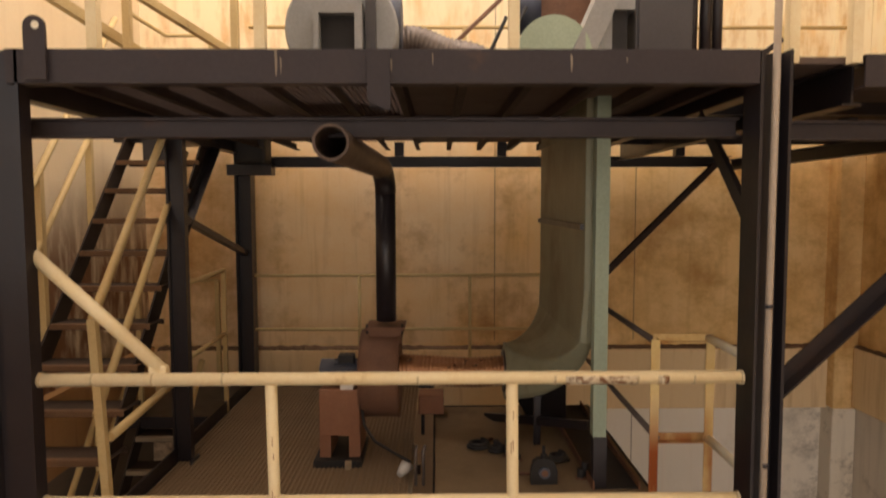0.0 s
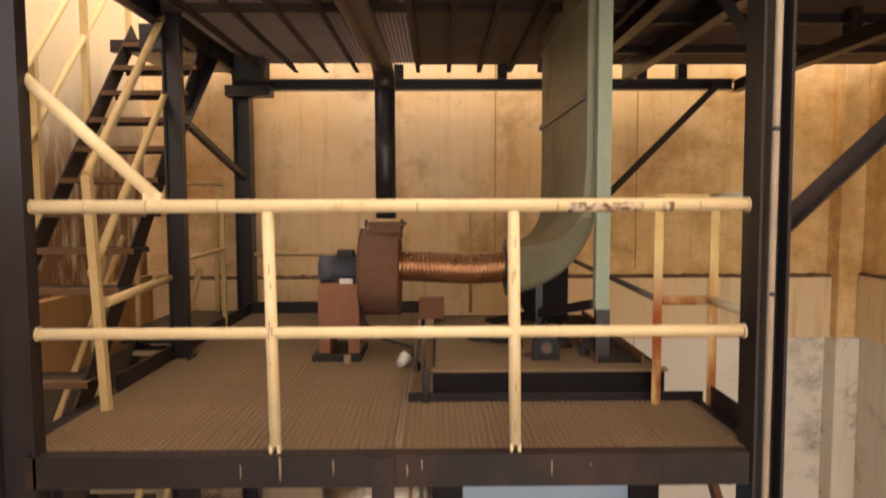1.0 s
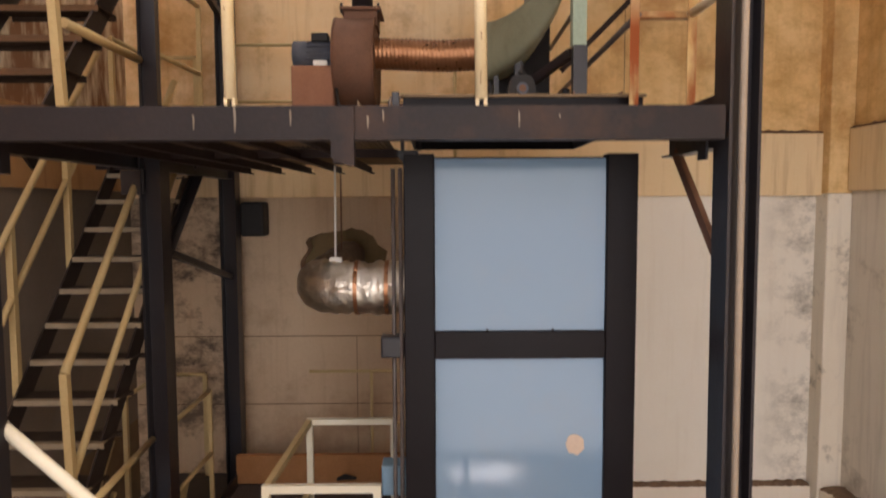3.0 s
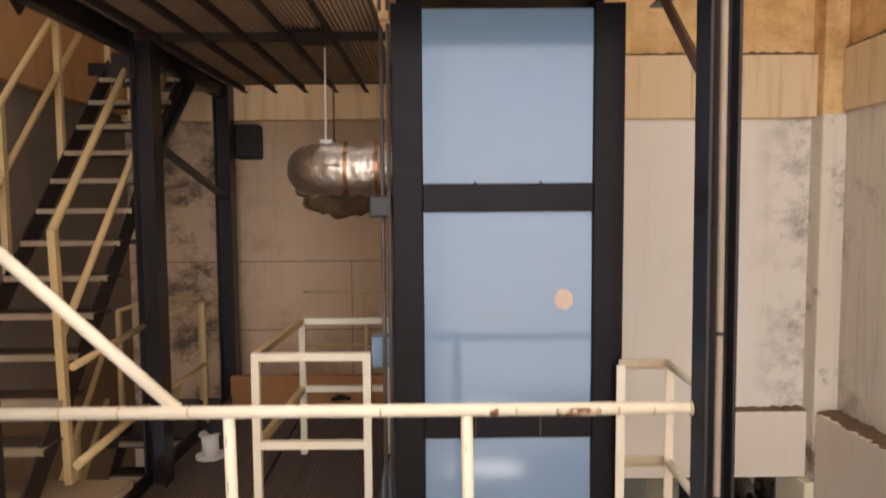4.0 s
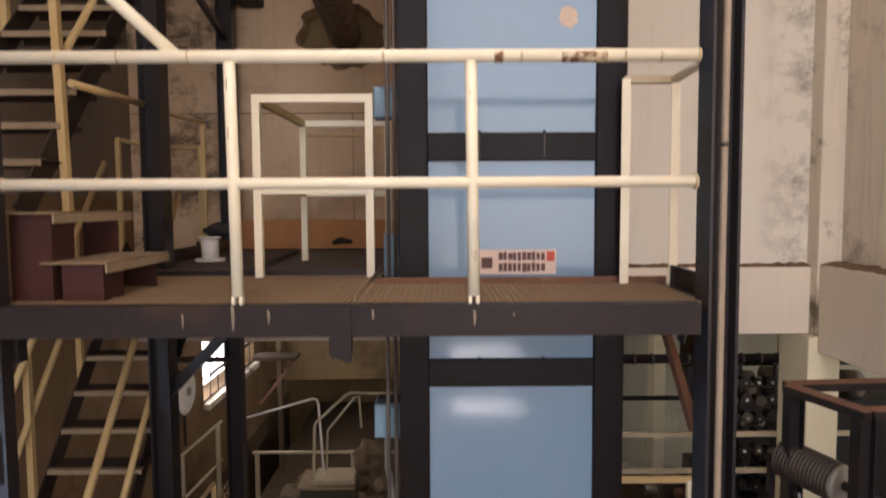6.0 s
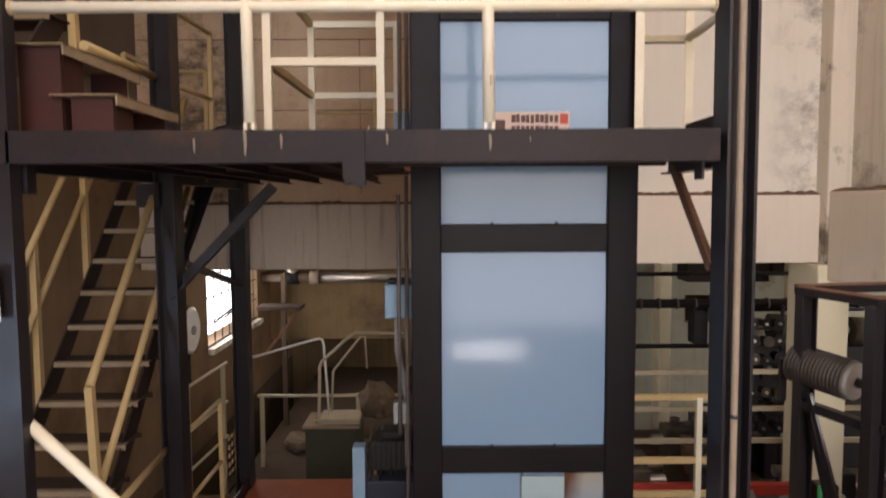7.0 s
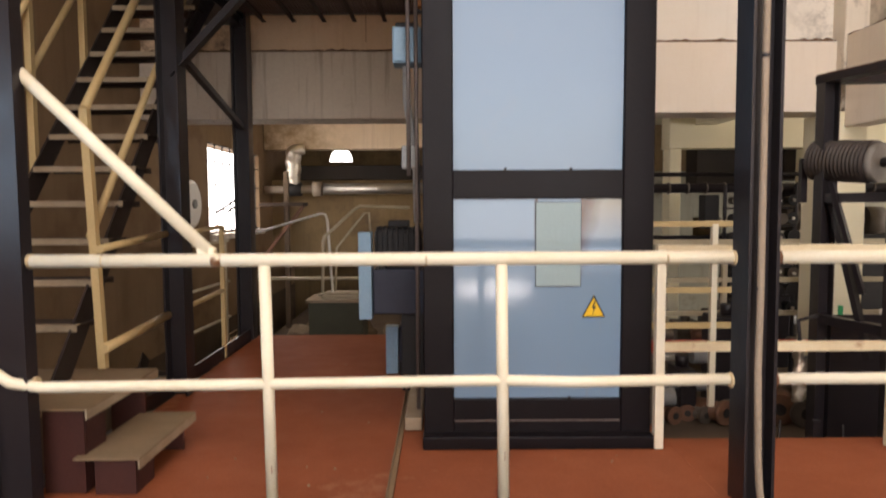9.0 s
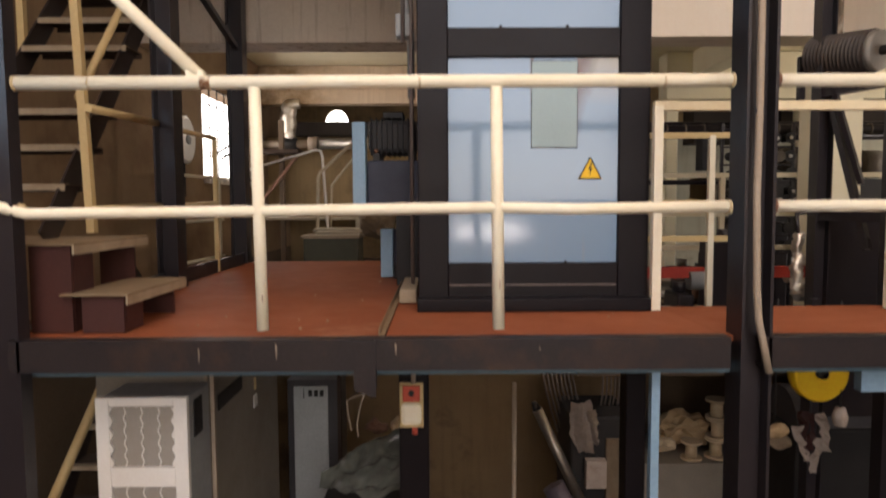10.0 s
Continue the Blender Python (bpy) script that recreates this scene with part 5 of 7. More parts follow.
for i in range(n):
    a0, a1 = 2 * math.pi * i / n, 2 * math.pi * (i + 1) / n
    bm.faces.new([bm.verts.new((-0.382 + r * math.cos(a), 2.68, 10.437 + r * math.sin(a))) for r, a in ((0.058, a0), (0.068, a0), (0.068, a1), (0.058, a1))])
part("lip", bm, M_SOOTY_DUCT, vp)


def flex(name, p0, p1, r, n, mat, label, sag=0.0, seg=24):
    a, b = Vector(p0), Vector(p1)
    pts, rs = [], []
    for i in range(n * 3 + 1):
        u = i / (n * 3)
        pts.append(a + (b - a) * u + Vector((0, 0, -sag * 4 * u * (1 - u) + 0.35 * sag * math.sin(7 * u))))
        rs.append(r * (1.0 if i % 3 == 1 else 0.93))
    return solid(name, tube(B(), pts, rs, seg), mat, label, "duct")


flex("flexible_duct", (-0.235, 4.42, 9.15), (0.45, 4.38, 9.145), 0.1, 27, M_COPPER, "brown corrugated metal flexible duct between blower and hood", 0.012)

# flat green duct whose foot bends towards the flexible duct
gd = thing("flat_duct", (0.8, 4.3, z + 0.4), "grey-green flat sheet metal duct with a bent foot", "duct")
bm = B()
rings = []


def duct_ring(cx, cz, ang, half_t, half_y, cy, sq):
    out = []
    for i in range(32):
        a = 2 * math.pi * i / 32
        c, s = math.cos(a), math.sin(a)
        e = 2 / (2 + sq * 10)
        u = half_t * math.copysign(abs(c) ** e, c)
        v = half_y * math.copysign(abs(s) ** e, s)
        out.append(bm.verts.new((cx + u * math.cos(ang), cy + v, cz - u * math.sin(ang))))
    return out


for zz in (10.87, 10.2, 9.75):
    rings.append(duct_ring(0.8, zz, 0.0, 0.032, 0.72, 4.36, 1.0))
for i in range(1, 11):
    u = i / 10
    a = radians(90 * u)
    k = u ** 1.2
    rings.append(duct_ring(0.435 + 0.365 * math.cos(a), 9.53 - 0.385 * math.sin(a), a, 0.032 + 0.15 * k, 0.72 + (0.15 - 0.72) * min(1, u ** 1.15), 4.36 + 0.02 * u, 1.0 - k))
for a, b in zip(rings, rings[1:]):
    for i in range(32):
        f = bm.faces.new((a[i], a[(i + 1) % 32], b[(i + 1) % 32], b[i]))
bm.faces.new(rings[0])
bm.faces.new(rings[-1])
part("duct_body", bm, M_GREEN, gd)
part("stiffener", bar(B(), (0.762, 3.66, 10.09), (0.762, 5.06, 10.09), 0.02, 0.03), M_STEEL, gd)
part("stiffener", bar(B(), (0.762, 3.66, 10.62), (0.762, 5.06, 10.62), 0.02, 0.03), M_GREEN, gd)
part("outlet_collar", tube(B(), [(0.425, 4.38, 9.145), (0.455, 4.38, 9.145)], 0.135, 24), M_STEEL, gd)
part("hopper", prism(B(), [(0.86, 9.62), (0.86, 8.78), (0.62, 8.78), (0.48, 9.0), (0.7, 9.2)], 4.5, 4.9), M_TOWER, gd, "dark steel hopper behind the duct foot")
gp = thing("support_post", (0.85, 3.6, z + 0.15), "pale green square support post with a dark foot", "post")
part("shaft", section(B(), (0.846, 3.6, z + 0.42), (0.846, 3.6, 10.8), "C", 0.07, 0.06, 0.006, (0, 1, 0)), M_GREENLT, gp)
part("foot", bar(B(), (0.852, 3.6, z + 0.13), (0.852, 3.6, z + 0.42), 0.07, 0.05, (0, 1, 0)), M_STEEL, gp)
bm = B()
bar(bm, (0.84, 3.75, z + 0.42), (0.35, 4.75, z + 0.14), 0.03, 0.05)
bar(bm, (0.62, 4.2, z + 0.15), (0.62, 4.2, z + 0.5), 0.04, 0.04)
bar(bm, (0.5, 4.3, z + 0.15), (0.5, 4.3, z + 0.46), 0.03, 0.03)
solid("duct_stand", bm, M_STEEL, "dark angle iron stand under the duct foot", "stand")
solid("black_actuator", box(B(), -1.69, -1.42, 5.74, 5.98, 10.55, 10.8, 0.03), M_BLACK, "black actuator box bolted under the top deck", "actuator")
solid("wall_fan_box", box(B(), -1.63, -1.415, 6.14, 6.35, 7.93, 8.24, 0.025), M_BLACK, "black exhaust fan box on the sooty wall", "fan box")

# ---- top deck ----
z = DECK[0]
tr = thing("handrail", (0, 2.765, z), "cream painted tubular steel handrail of the top deck", "handrail", "front handrails")
for x in (-1.276, -0.655, 0.296, 1.35, 1.59):
    part("post", bar(B(), (x, 2.78, z - 0.04), (x, 2.78, z + 0.98), 0.04, 0.04, (0, 1, 0)), M_RAIL_TOP, tr)
for dz in (0.975, 0.487):
    part("rail", tube(B(), [(-1.6, 2.78, z + dz), (3.9, 2.78, z + dz)], 0.0235), M_RAIL_TOP, tr)
lg = thing("lifting_lug", (-1.45, 2.7, z), "grey steel lifting lug with a round hole", "lug")
pts = [(-1.492, z - 0.115), (-1.413, z - 0.115), (-1.413, z + 0.07)] + [(-1.4525 + 0.04 * math.cos(a), z + 0.075 + 0.04 * math.sin(a)) for a in [math.pi * k / 8 for k in range(1, 8)]] + [(-1.492, z + 0.07)]
part("plate", prism(B(), pts, 2.7, 2.714), M_BEAM_TOP, lg)
part("hole", tube(B(), [(-1.445, 2.699, z + 0.08), (-1.445, 2.6975, z + 0.08)], 0.014, 14), M_RAIL, lg)
ub = thing("top_blower", (-0.45, 4.2, z), "dull grey snail blower on the top deck", "blower")
part("volute", tube(B(), [(-0.53, 4.02, z + 0.42), (-0.53, 4.04, z + 0.42), (-0.53, 4.3, z + 0.42), (-0.53, 4.32, z + 0.42)], [0.305, 0.32, 0.32, 0.305], 40), M_GREY, ub)
bm = B()
for x0, x1, z0, z1 in ((-0.665, -0.635, 0, 0.53), (-0.44, -0.4, 0, 0.53), (-0.635, -0.44, 0.47, 0.525), (-0.635, -0.44, 0.0, 0.05)):
    box(bm, x0, x1, 3.9, 4.015, z + z0, z + z1)
part("outlet_frame", bm, M_GREY, ub)
part("outlet_throat", box(B(), -0.635, -0.44, 3.98, 4.018, z + 0.05, z + 0.47), M_BLACK, ub)
part("side_plate", box(B(), -0.385, -0.33, 3.95, 4.3, z, z + 0.62), M_CABDARK, ub)
part("motor", tube(B(), [(-0.3, 4.3, z + 0.5), (-0.2, 4.3, z + 0.5)], [0.18, 0.16], 24), M_MOTOR, ub)
part("motor_foot", box(B(), -0.28, -0.22, 4.2, 4.4, z, z + 0.36), M_MOTOR, ub)
fx = []
rs = []
for i in range(61):
    u = i / 60
    fx.append((-0.24 + 0.58 * u, 4.45, z + 0.45 - 0.16 * u * u + 0.015 * math.sin(9 * u)))
    rs.append(0.09 if i % 3 == 1 else 0.082)
solid("flexible_duct", tube(B(), fx, rs, 20), M_GREYFLEX, "dark grey corrugated flexible duct running from the top blower", "duct")
dm = thing("green_dome", (0.66, 4.2, z), "pale green sheet metal dome of the top duct", "dome")
pts = [(0.665 - 0.215 * math.cos(a), z + 0.26 + 0.225 * math.sin(a)) for a in [math.pi * k / 16 for k in range(17)]]
part("shell", prism(B(), [(0.45, z), *pts, (0.88, z)], 3.98, 4.5), M_GREENLT, dm)
part("rust_disc", tube(B(), [(0.82, 4.52, z + 0.66), (0.84, 4.62, z + 0.66)], 0.19, 28), M_RUST, dm)
part("arm", bar(B(), (0.8, 4.0, z + 0.22), (0.98, 4.05, z + 0.62), 0.06, 0.13), M_GREY, dm)
solid("navy_motor", tube(B(), [(0.52, 4.54, z + 0.64), (0.66, 4.54, z + 0.64)], [0.12, 0.13], 20), M_NAVY, "dark navy motor on the green dome", "motor")
uc = thing("control_cabinet", (1.3, 4.2, z), "dark grey steel control cabinet on the top deck", "cabinet")
part("case", box(B(), 1.155, 1.49, 4.1, 4.5, z, z + 0.95, 0.01), M_CABDARK, uc)
part("door", box(B(), 1.17, 1.475, 4.085, 4.1, z + 0.03, z + 0.92, 0.004), M_CABDARK, uc)
part("open_bay", box(B(), 1.02, 1.12, 4.14, 4.4, z, z + 0.55), M_BLACK, uc)
part("bay_frame", box(B(), 0.965, 1.02, 4.1, 4.4, z, z + 0.95), M_GREY, uc)
part("bay_frame", box(B(), 1.02, 1.155, 4.11, 4.4, z + 0.55, z + 0.95), M_GREY, uc)
for x, r in ((1.53, 0.022), (1.6, 0.035), (1.67, 0.03)):
    solid("standing_pipe", tube(B(), [(x, 4.2, z), (x, 4.2, z + 1.4)], r, 12), M_STEEL, "dark standing pipe on the top deck", "pipe", "standing pipes")
solid("loose_cable", tube(B(), [(0.55, 4.3, z + 0.62), (0.5, 4.3, z + 0.5), (0.43, 4.3, z + 0.56), (0.3, 4.3, z + 0.28), (0.12, 4.3, z + 0.02)], 0.012, 8), M_BLACK, "black cable hanging from the top motor", "cable")
lr = thing("sloped_handrail", (-1.6, 4.4, z), "yellowed cream sloped handrail beside the top stairs", "handrail", "stair handrails")
part("rail", bar(B(), (-2.35, 3.6, z + 0.75), (-1.45, 5.9, z + 0.03), 0.05, 0.06), M_STAIR_RAIL, lr)
part("rail", bar(B(), (-2.0, 3.6, z + 0.8), (-1.05, 5.9, z + 0.28), 0.04, 0.05), M_STAIR_RAIL, lr)
for x, y in ((-1.3, 4.6), (-1.9, 4.4), (-0.98, 5.9), (-1.5, 5.9)):
    part("post", bar(B(), (x, y, z), (x, y, z + 0.75), 0.045, 0.045), M_STAIR_RAIL, lr)
tb = thing("back_handrail", (0, 6.0, z), "thin brownish cream handrail along the back wall", "handrail", "back handrails")
for x in (-1.0, 0.25, 2.3, 3.0):
    part("post", bar(B(), (x, 6.0, z), (x, 6.0, z + 0.95), 0.035, 0.035), M_STAIR_RAIL, tb)
for dz in (0.95, 0.4):
    part("rail", tube(B(), [(-1.6, 6.0, z + dz), (3.6, 6.0, z + dz)], 0.017), M_STAIR_RAIL, tb)
solid("slant_pole", tube(B(), [(-0.38, 4.6, z), (0.45, 4.6, z + 0.78)], 0.014, 8), M_RUST, "thin rusty pole leaning on the top deck", "pole")
solid("slant_brace", bar(B(), (1.9, 5.6, z + 0.1), (2.8, 5.6, z + 0.75), 0.04, 0.04), M_STEEL, "dark diagonal angle iron on the top deck", "brace")

# ---- middle deck ----
z = DECK[2]
fo = thing("foil_duct", (-0.4, 4.2, 7.5), "crumpled aluminium foil insulated duct hanging on rods", "duct")
path_ = [(-0.03 - 0.01 * i, 4.2, 7.72) for i in range(0, 37)] + [(-0.39 - 0.2 * math.sin(radians(a)), 4.4 - 0.2 * math.cos(radians(a)), 7.72) for a in range(4, 91, 4)]
tail_ = [(-0.59 - 0.0015 * i, 4.4 + 0.03 * i, 7.72) for i in range(0, 70)]
for nm, run, rad, mat_, lab in (("foil", path_, 0.155, M_FOIL, ""), ("rear_duct", tail_, 0.148, M_SOOTY_DUCT, "dull brown bare duct entering the wall")):
    bm = tube(B(), run, rad, 64)
    for v in bm.verts:
        d = noise.noise(v.co * 9.0) * 0.012 + noise.noise(v.co * 26.0) * 0.008 + noise.noise(v.co * 58.0) * 0.007 + 0.006 * math.sin(v.co.x * 75 + 3 * noise.noise(v.co * 5))
        v.co.z += d * (1 if v.co.z > 7.72 else -1)
        v.co.y += d * 0.7
    part(nm, bm, mat_, fo, lab)
for x in (-0.16, -0.34):
    part("band", tube(B(), [(x - 0.012, 4.2, 7.72), (x + 0.012, 4.2, 7.72)], 0.166, 36, cap=False), M_COPPER, fo)
part("hanger_rod", tube(B(), [(-0.48, 4.25, 7.86), (-0.475, 4.25, 8.45)], 0.006, 8), M_WHITE, fo)
part("hanger_rod", tube(B(), [(-0.61, 5.4, 7.86), (-0.61, 5.4, 8.45)], 0.006, 8), M_RUST, fo)
part("hook", box(B(), -0.515, -0.44, 4.23, 4.27, 7.85, 7.9, 0.006), M_WHITE, fo)
gb = thing("guard_rail", (-0.5, 4.5, z), "cream square tube guard rail round the floor opening", "guard rail")
zt = 6.69
for x, y in ((-0.79, 3.72), (-0.19, 3.72), (-0.766, 4.8), (-0.175, 4.8)):
    part("post", bar(B(), (x, y, z), (x, y, zt), 0.042, 0.042, (0, 1, 0)), M_RAIL, gb)
for zz in (zt, z + 0.47):
    part("rail", bar(B(), (-0.811, 3.72, zz), (-0.169, 3.72, zz), 0.036, 0.042), M_RAIL, gb)
    part("rail", bar(B(), (-0.79, 3.742, zz), (-0.766, 4.78, zz), 0.036, 0.042), M_STAIR_RAIL, gb)
    part("rail", bar(B(), (-0.787, 4.8, zz), (-0.155, 4.8, zz), 0.036, 0.042), M_RAIL, gb)
bo = thing("cable_bobbin", (-1.4, 4.75, z), "empty white plastic bobbin on the deck", "bobbin")
part("base_flange", tube(B(), [(-1.42, 4.75, z + 0.002), (-1.42, 4.75, z + 0.02)], 0.1, 28), M_WHITE, bo)
part("core", tube(B(), [(-1.42, 4.75, z + 0.02), (-1.42, 4.75, z + 0.16)], 0.058, 20), M_WHITE, bo)
part("top_flange", tube(B(), [(-1.42, 4.75, z + 0.16), (-1.42, 4.75, z + 0.175)], 0.075, 24), M_WHITE, bo)
bm = B()
bmesh.ops.create_icosphere(bm, subdivisions=3, radius=0.09, matrix=Matrix.Translation((-1.36, 4.78, z + 0.22)) @ Matrix.Diagonal((1.2, 1, 0.5, 1)))
for v in bm.verts:
    v.co += v.normal * noise.noise(v.co * 22) * 0.03
solid("dark_cloth", bm, M_BLACK, "crumpled dark cloth on the bobbin", "cloth")
solid("wooden_board", box(B(), -1.65, -0.05, 5.93, 5.99, z + 0.005, z + 0.26, 0.004), M_ORANGE, "orange-brown wooden board standing against the back edge", "board")
solid("tool", tube(B(), [(-0.75, 5.88, z + 0.06), (-0.68, 5.88, z + 0.085), (-0.58, 5.88, z + 0.07)], [0.014, 0.026, 0.012], 8), M_BLACK, "dark hand tool lying by the board", "tool")

# ---- lower deck and the hall beyond ----
z = DECK[3]
h = thing("side_handrail", (1.7, 3.36, z), "cream angle iron handrail behind the side walkway", "handrail", "side handrails")
for x in (1.12, 2.26, 3.4):
    part("post", bar(B(), (x, 3.36, z), (x, 3.36, z + 0.972), 0.042, 0.042, (0, 1, 0)), M_RAIL, h)
for dz in (0.972, 0.5):
    part("rail", bar(B(), (1.1, 3.36, z + dz), (3.85, 3.36, z + dz), 0.04, 0.042), M_RAIL_WORN, h)

dr = thing("drive_unit", (-0.2, 4.4, z), "dark motor drive unit with pale blue end plates", "drive unit")
part("end_plate", box(B(), -0.453, -0.372, 4.3, 4.4, 3.33, 3.88, 0.004), M_BLUE, dr)
part("case", box(B(), -0.365, -0.03, 4.32, 4.65, 3.36, 3.645, 0.01), M_NAVY, dr)
mt = part("motor", box(B(), -0.36, -0.06, 4.36, 4.62, 3.69, 3.9, 0.03), M_BLACK, dr)
for i in range(9):
    part("fin", box(B(), -0.345 + i * 0.033, -0.338 + i * 0.033, 4.345, 4.63, 3.68, 3.91, 0.003), M_BLACK, mt)
part("terminal_box", box(B(), -0.27, -0.14, 4.38, 4.55, 3.91, 3.95, 0.006), M_BLACK, dr)
for x in (-0.33, -0.11):
    part("foot", box(B(), x, x + 0.045, 4.33, 4.63, 3.645, 3.69, 0.004), M_BLACK, dr)
    part("bolt", tube(B(), [(x + 0.022, 4.34, 3.69), (x + 0.022, 4.34, 3.715)], 0.012, 8), M_RUST, dr)
part("base", box(B(), -0.19, -0.05, 4.36, 4.6, z, 3.36, 0.006), M_BLACK, dr)
d2 = thing("gear_box", (-0.22, 4.8, z), "small navy gear box with a pale blue end plate", "gear box")
part("end_plate", box(B(), -0.325, -0.24, 4.74, 4.84, z + 0.01, 3.2, 0.004), M_BLUE, d2)
part("case", box(B(), -0.235, -0.04, 4.76, 5.05, 2.95, 3.2, 0.01), M_NAVY, d2)
part("base", box(B(), -0.235, -0.05, 4.76, 5.05, z, 2.95), M_BLACK, d2)
solid("timber_offcut", box(B(), -0.13, -0.04, 3.62, 4.2, z, z + 0.07, 0.006), M_TREAD, "dusty timber offcut beside the tower", "timber")

set_out(-0.03, 0, -0.09)
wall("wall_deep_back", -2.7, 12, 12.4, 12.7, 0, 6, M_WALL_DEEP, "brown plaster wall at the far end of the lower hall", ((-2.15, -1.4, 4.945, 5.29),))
bm = B()
# rounded head of the small window
arc_ = [(-1.775 + 0.22 * math.cos(math.pi * k / 16), 4.94 + 0.27 * math.sin(math.pi * k / 16)) for k in range(17)]
loop = [(-1.4, 4.93)] + [(-1.775 + 0.375 * max(-1, min(1, 1.6 * math.cos(math.pi * k / 16))), 4.93 + 0.375 * min(1, 1.6 * math.sin(math.pi * k / 16))) for k in range(1, 16)] + [(-2.15, 4.93)]
a0 = [bm.verts.new((x, 12.42, zz)) for x, zz in loop]
b0 = [bm.verts.new((x, 12.42, zz)) for x, zz in arc_]
a1 = [bm.verts.new((x, 12.5, zz)) for x, zz in loop]
b1 = [bm.verts.new((x, 12.5, zz)) for x, zz in arc_]
for i in range(16):
    bm.faces.new((a0[i], a0[i + 1], b0[i + 1], b0[i]))
    bm.faces.new((b0[i], b0[i + 1], b1[i + 1], b1[i]))
    bm.faces.new((a1[i], a1[i + 1], b1[i + 1], b1[i]))
solid("arch_surround", bm, M_WALL_DEEP, "plaster surround of a small arched window", "window", kind="structure")
w2 = thing("window_2", (-1.775, 12.5, 4.94), "small bright arched window with one bar", "window", kind="structure")
part("bar", bar(B(), (-1.775, 12.53, 4.92), (-1.775, 12.53, 5.24), 0.015, 0.015), M_BLACK, w2)
solid("pier", box(B(), 3.65, 3.953, BACK - 0.195, BACK + 0.32, 0, 4.96, 0.01), M_CREAM, "greenish cream plastered pier beside the corner column", "pier", kind="structure")
# its two windows are added to hold the lamps of the machine hall
wall("wall_deep_right", 12, 12.3, -7, 12.7, 0, 6, M_GREYWALL, "grey-green wall with added windows at the far side of the machine hall", ((2.0, 5.0, 3.2, 5.2), (7.5, 10.5, 3.2, 5.2)), "y")
solid("ceiling_lower", box(B(), -2.7, 12.3, 6.68, 12.7, 5.6, 5.8), M_CREAM, "pale cream ceiling of the lower machine hall", "ceiling", kind="structure")
solid("ceiling_side", box(B(), 4.3, 12.3, -7.3, 6.66, 5.6, 5.8), M_CREAM, "pale cream ceiling of the machine hall", "ceiling", kind="structure")
wall("wall_side_front", 4.3, 12.3, -7.3, -7, 0, 5.6, M_GREYWALL, "grey-green front wall of the machine hall")
solid("beam_deep", box(B(), -2.66, 0.6, 10.43, 10.7, 5.01, 5.59, 0.01), M_DEEP_BEAM, "plastered beam across the lower hall, side light and its fall-off in the colour", "beam", kind="structure")
solid("beam_deep_side", box(B(), 3.72, 4.02, 6.69, 9.59, 5.25, 5.59, 0.01), M_CREAM, "cream plastered beam over the machine hall", "beam", kind="structure")
solid("beam_deep_cross", box(B(), 3.36, 12, 9.6, 9.95, 4.93, 5.59, 0.01), M_CREAM, "cream plastered cross beam over the machine hall", "beam", kind="structure")
for x, y, w in ((3.46, 9.775, 0.17), (5.43, 9.775, 0.17), (7.6, 9.775, 0.3)):
    solid("hall_column", box(B(), x - w / 2, x + w / 2, y - 0.15, y + 0.15, 0, 4.925, 0.012), M_CREAM, "cream plastered concrete column of the machine hall", "column", "hall columns", kind="structure")
floor2 = solid("mezzanine", box(B(), -2.12, 2.6, 6.7, 12.39, 2.3, 2.45), M_FLOOR_DK, "dark concrete mezzanine behind the red deck", "floor", kind="structure")

# barred window, wall fan and lattice on the stair wall
for nm, a in (("backdrop", (-3.9, -3.88, 6.7, 19.0, 0.6, 7.2)), ("backdrop", (-3.9, -3.88, 0.0, 2.4, 3.2, 5.6)), ("backdrop", (-3.0, -0.6, 13.4, 13.42, 4.4, 5.8))):
    solid(nm, box(B(), *a), M_SKY, "plain bright overcast sky outside the windows", "sky", kind="structure")
set_out(0, 0, -0.09)
w1 = thing("window_1", (-2.85, 8.6, 3.8), "overexposed steel barred window in the side wall", "window", kind="structure")
for y in (8.02, 8.3, 8.58, 8.86, 9.14, 9.42, 9.7, 10.0):
    part("bar", bar(B(), (-2.72, y, 3.8), (-2.72, y, 4.9), 0.012, 0.014), M_BLACK, w1)
for zz in (3.81, 4.1, 4.4, 4.68, 4.89):
    part("bar", bar(B(), (-2.72, 8.0, zz), (-2.72, 10.15, zz), 0.012, 0.012), M_BLACK, w1)
part("open_sash", bar(B(), (-2.74, 8.35, 4.05), (-2.45, 8.75, 4.33), 0.02, 0.02), M_BLACK, w1)
part("open_sash", bar(B(), (-2.74, 8.75, 4.05), (-2.45, 9.05, 4.33), 0.02, 0.02), M_BLACK, w1)
part("sill", box(B(), -2.699, -2.62, 7.98, 10.17, 3.72, 3.795, 0.006), M_WALL_LOW, w1)
set_out(0, 0, 0)
lt = thing("lattice", (-2.85, 8.95, 1.66), "pierced ventilation block lattice letting daylight through", "lattice", kind="structure")
for i in range(9):
    y = 8.45 + i / 8
    part("slat", bar(B(), (-2.85, y, 1.66), (-2.85, y, 2.4), 0.06, 0.05), M_WALL_SIDE, lt)
for i in range(7):
    part("slat", bar(B(), (-2.85, 8.45, 1.66 + 0.74 * i / 6), (-2.85, 9.45, 1.66 + 0.74 * i / 6), 0.06, 0.05), M_WALL_SIDE, lt)
set_out(-0.03, 0, -0.09)
wf = thing("wall_fan", (-2.6, 7.3, 4.16), "round white wall fan on a short arm", "fan")
part("disc", tube(B(), [(-2.62, 7.3, 4.16), (-2.6, 7.3, 4.16), (-2.58, 7.3, 4.16)], [0.23, 0.26, 0.22], 32), M_WHITE, wf)
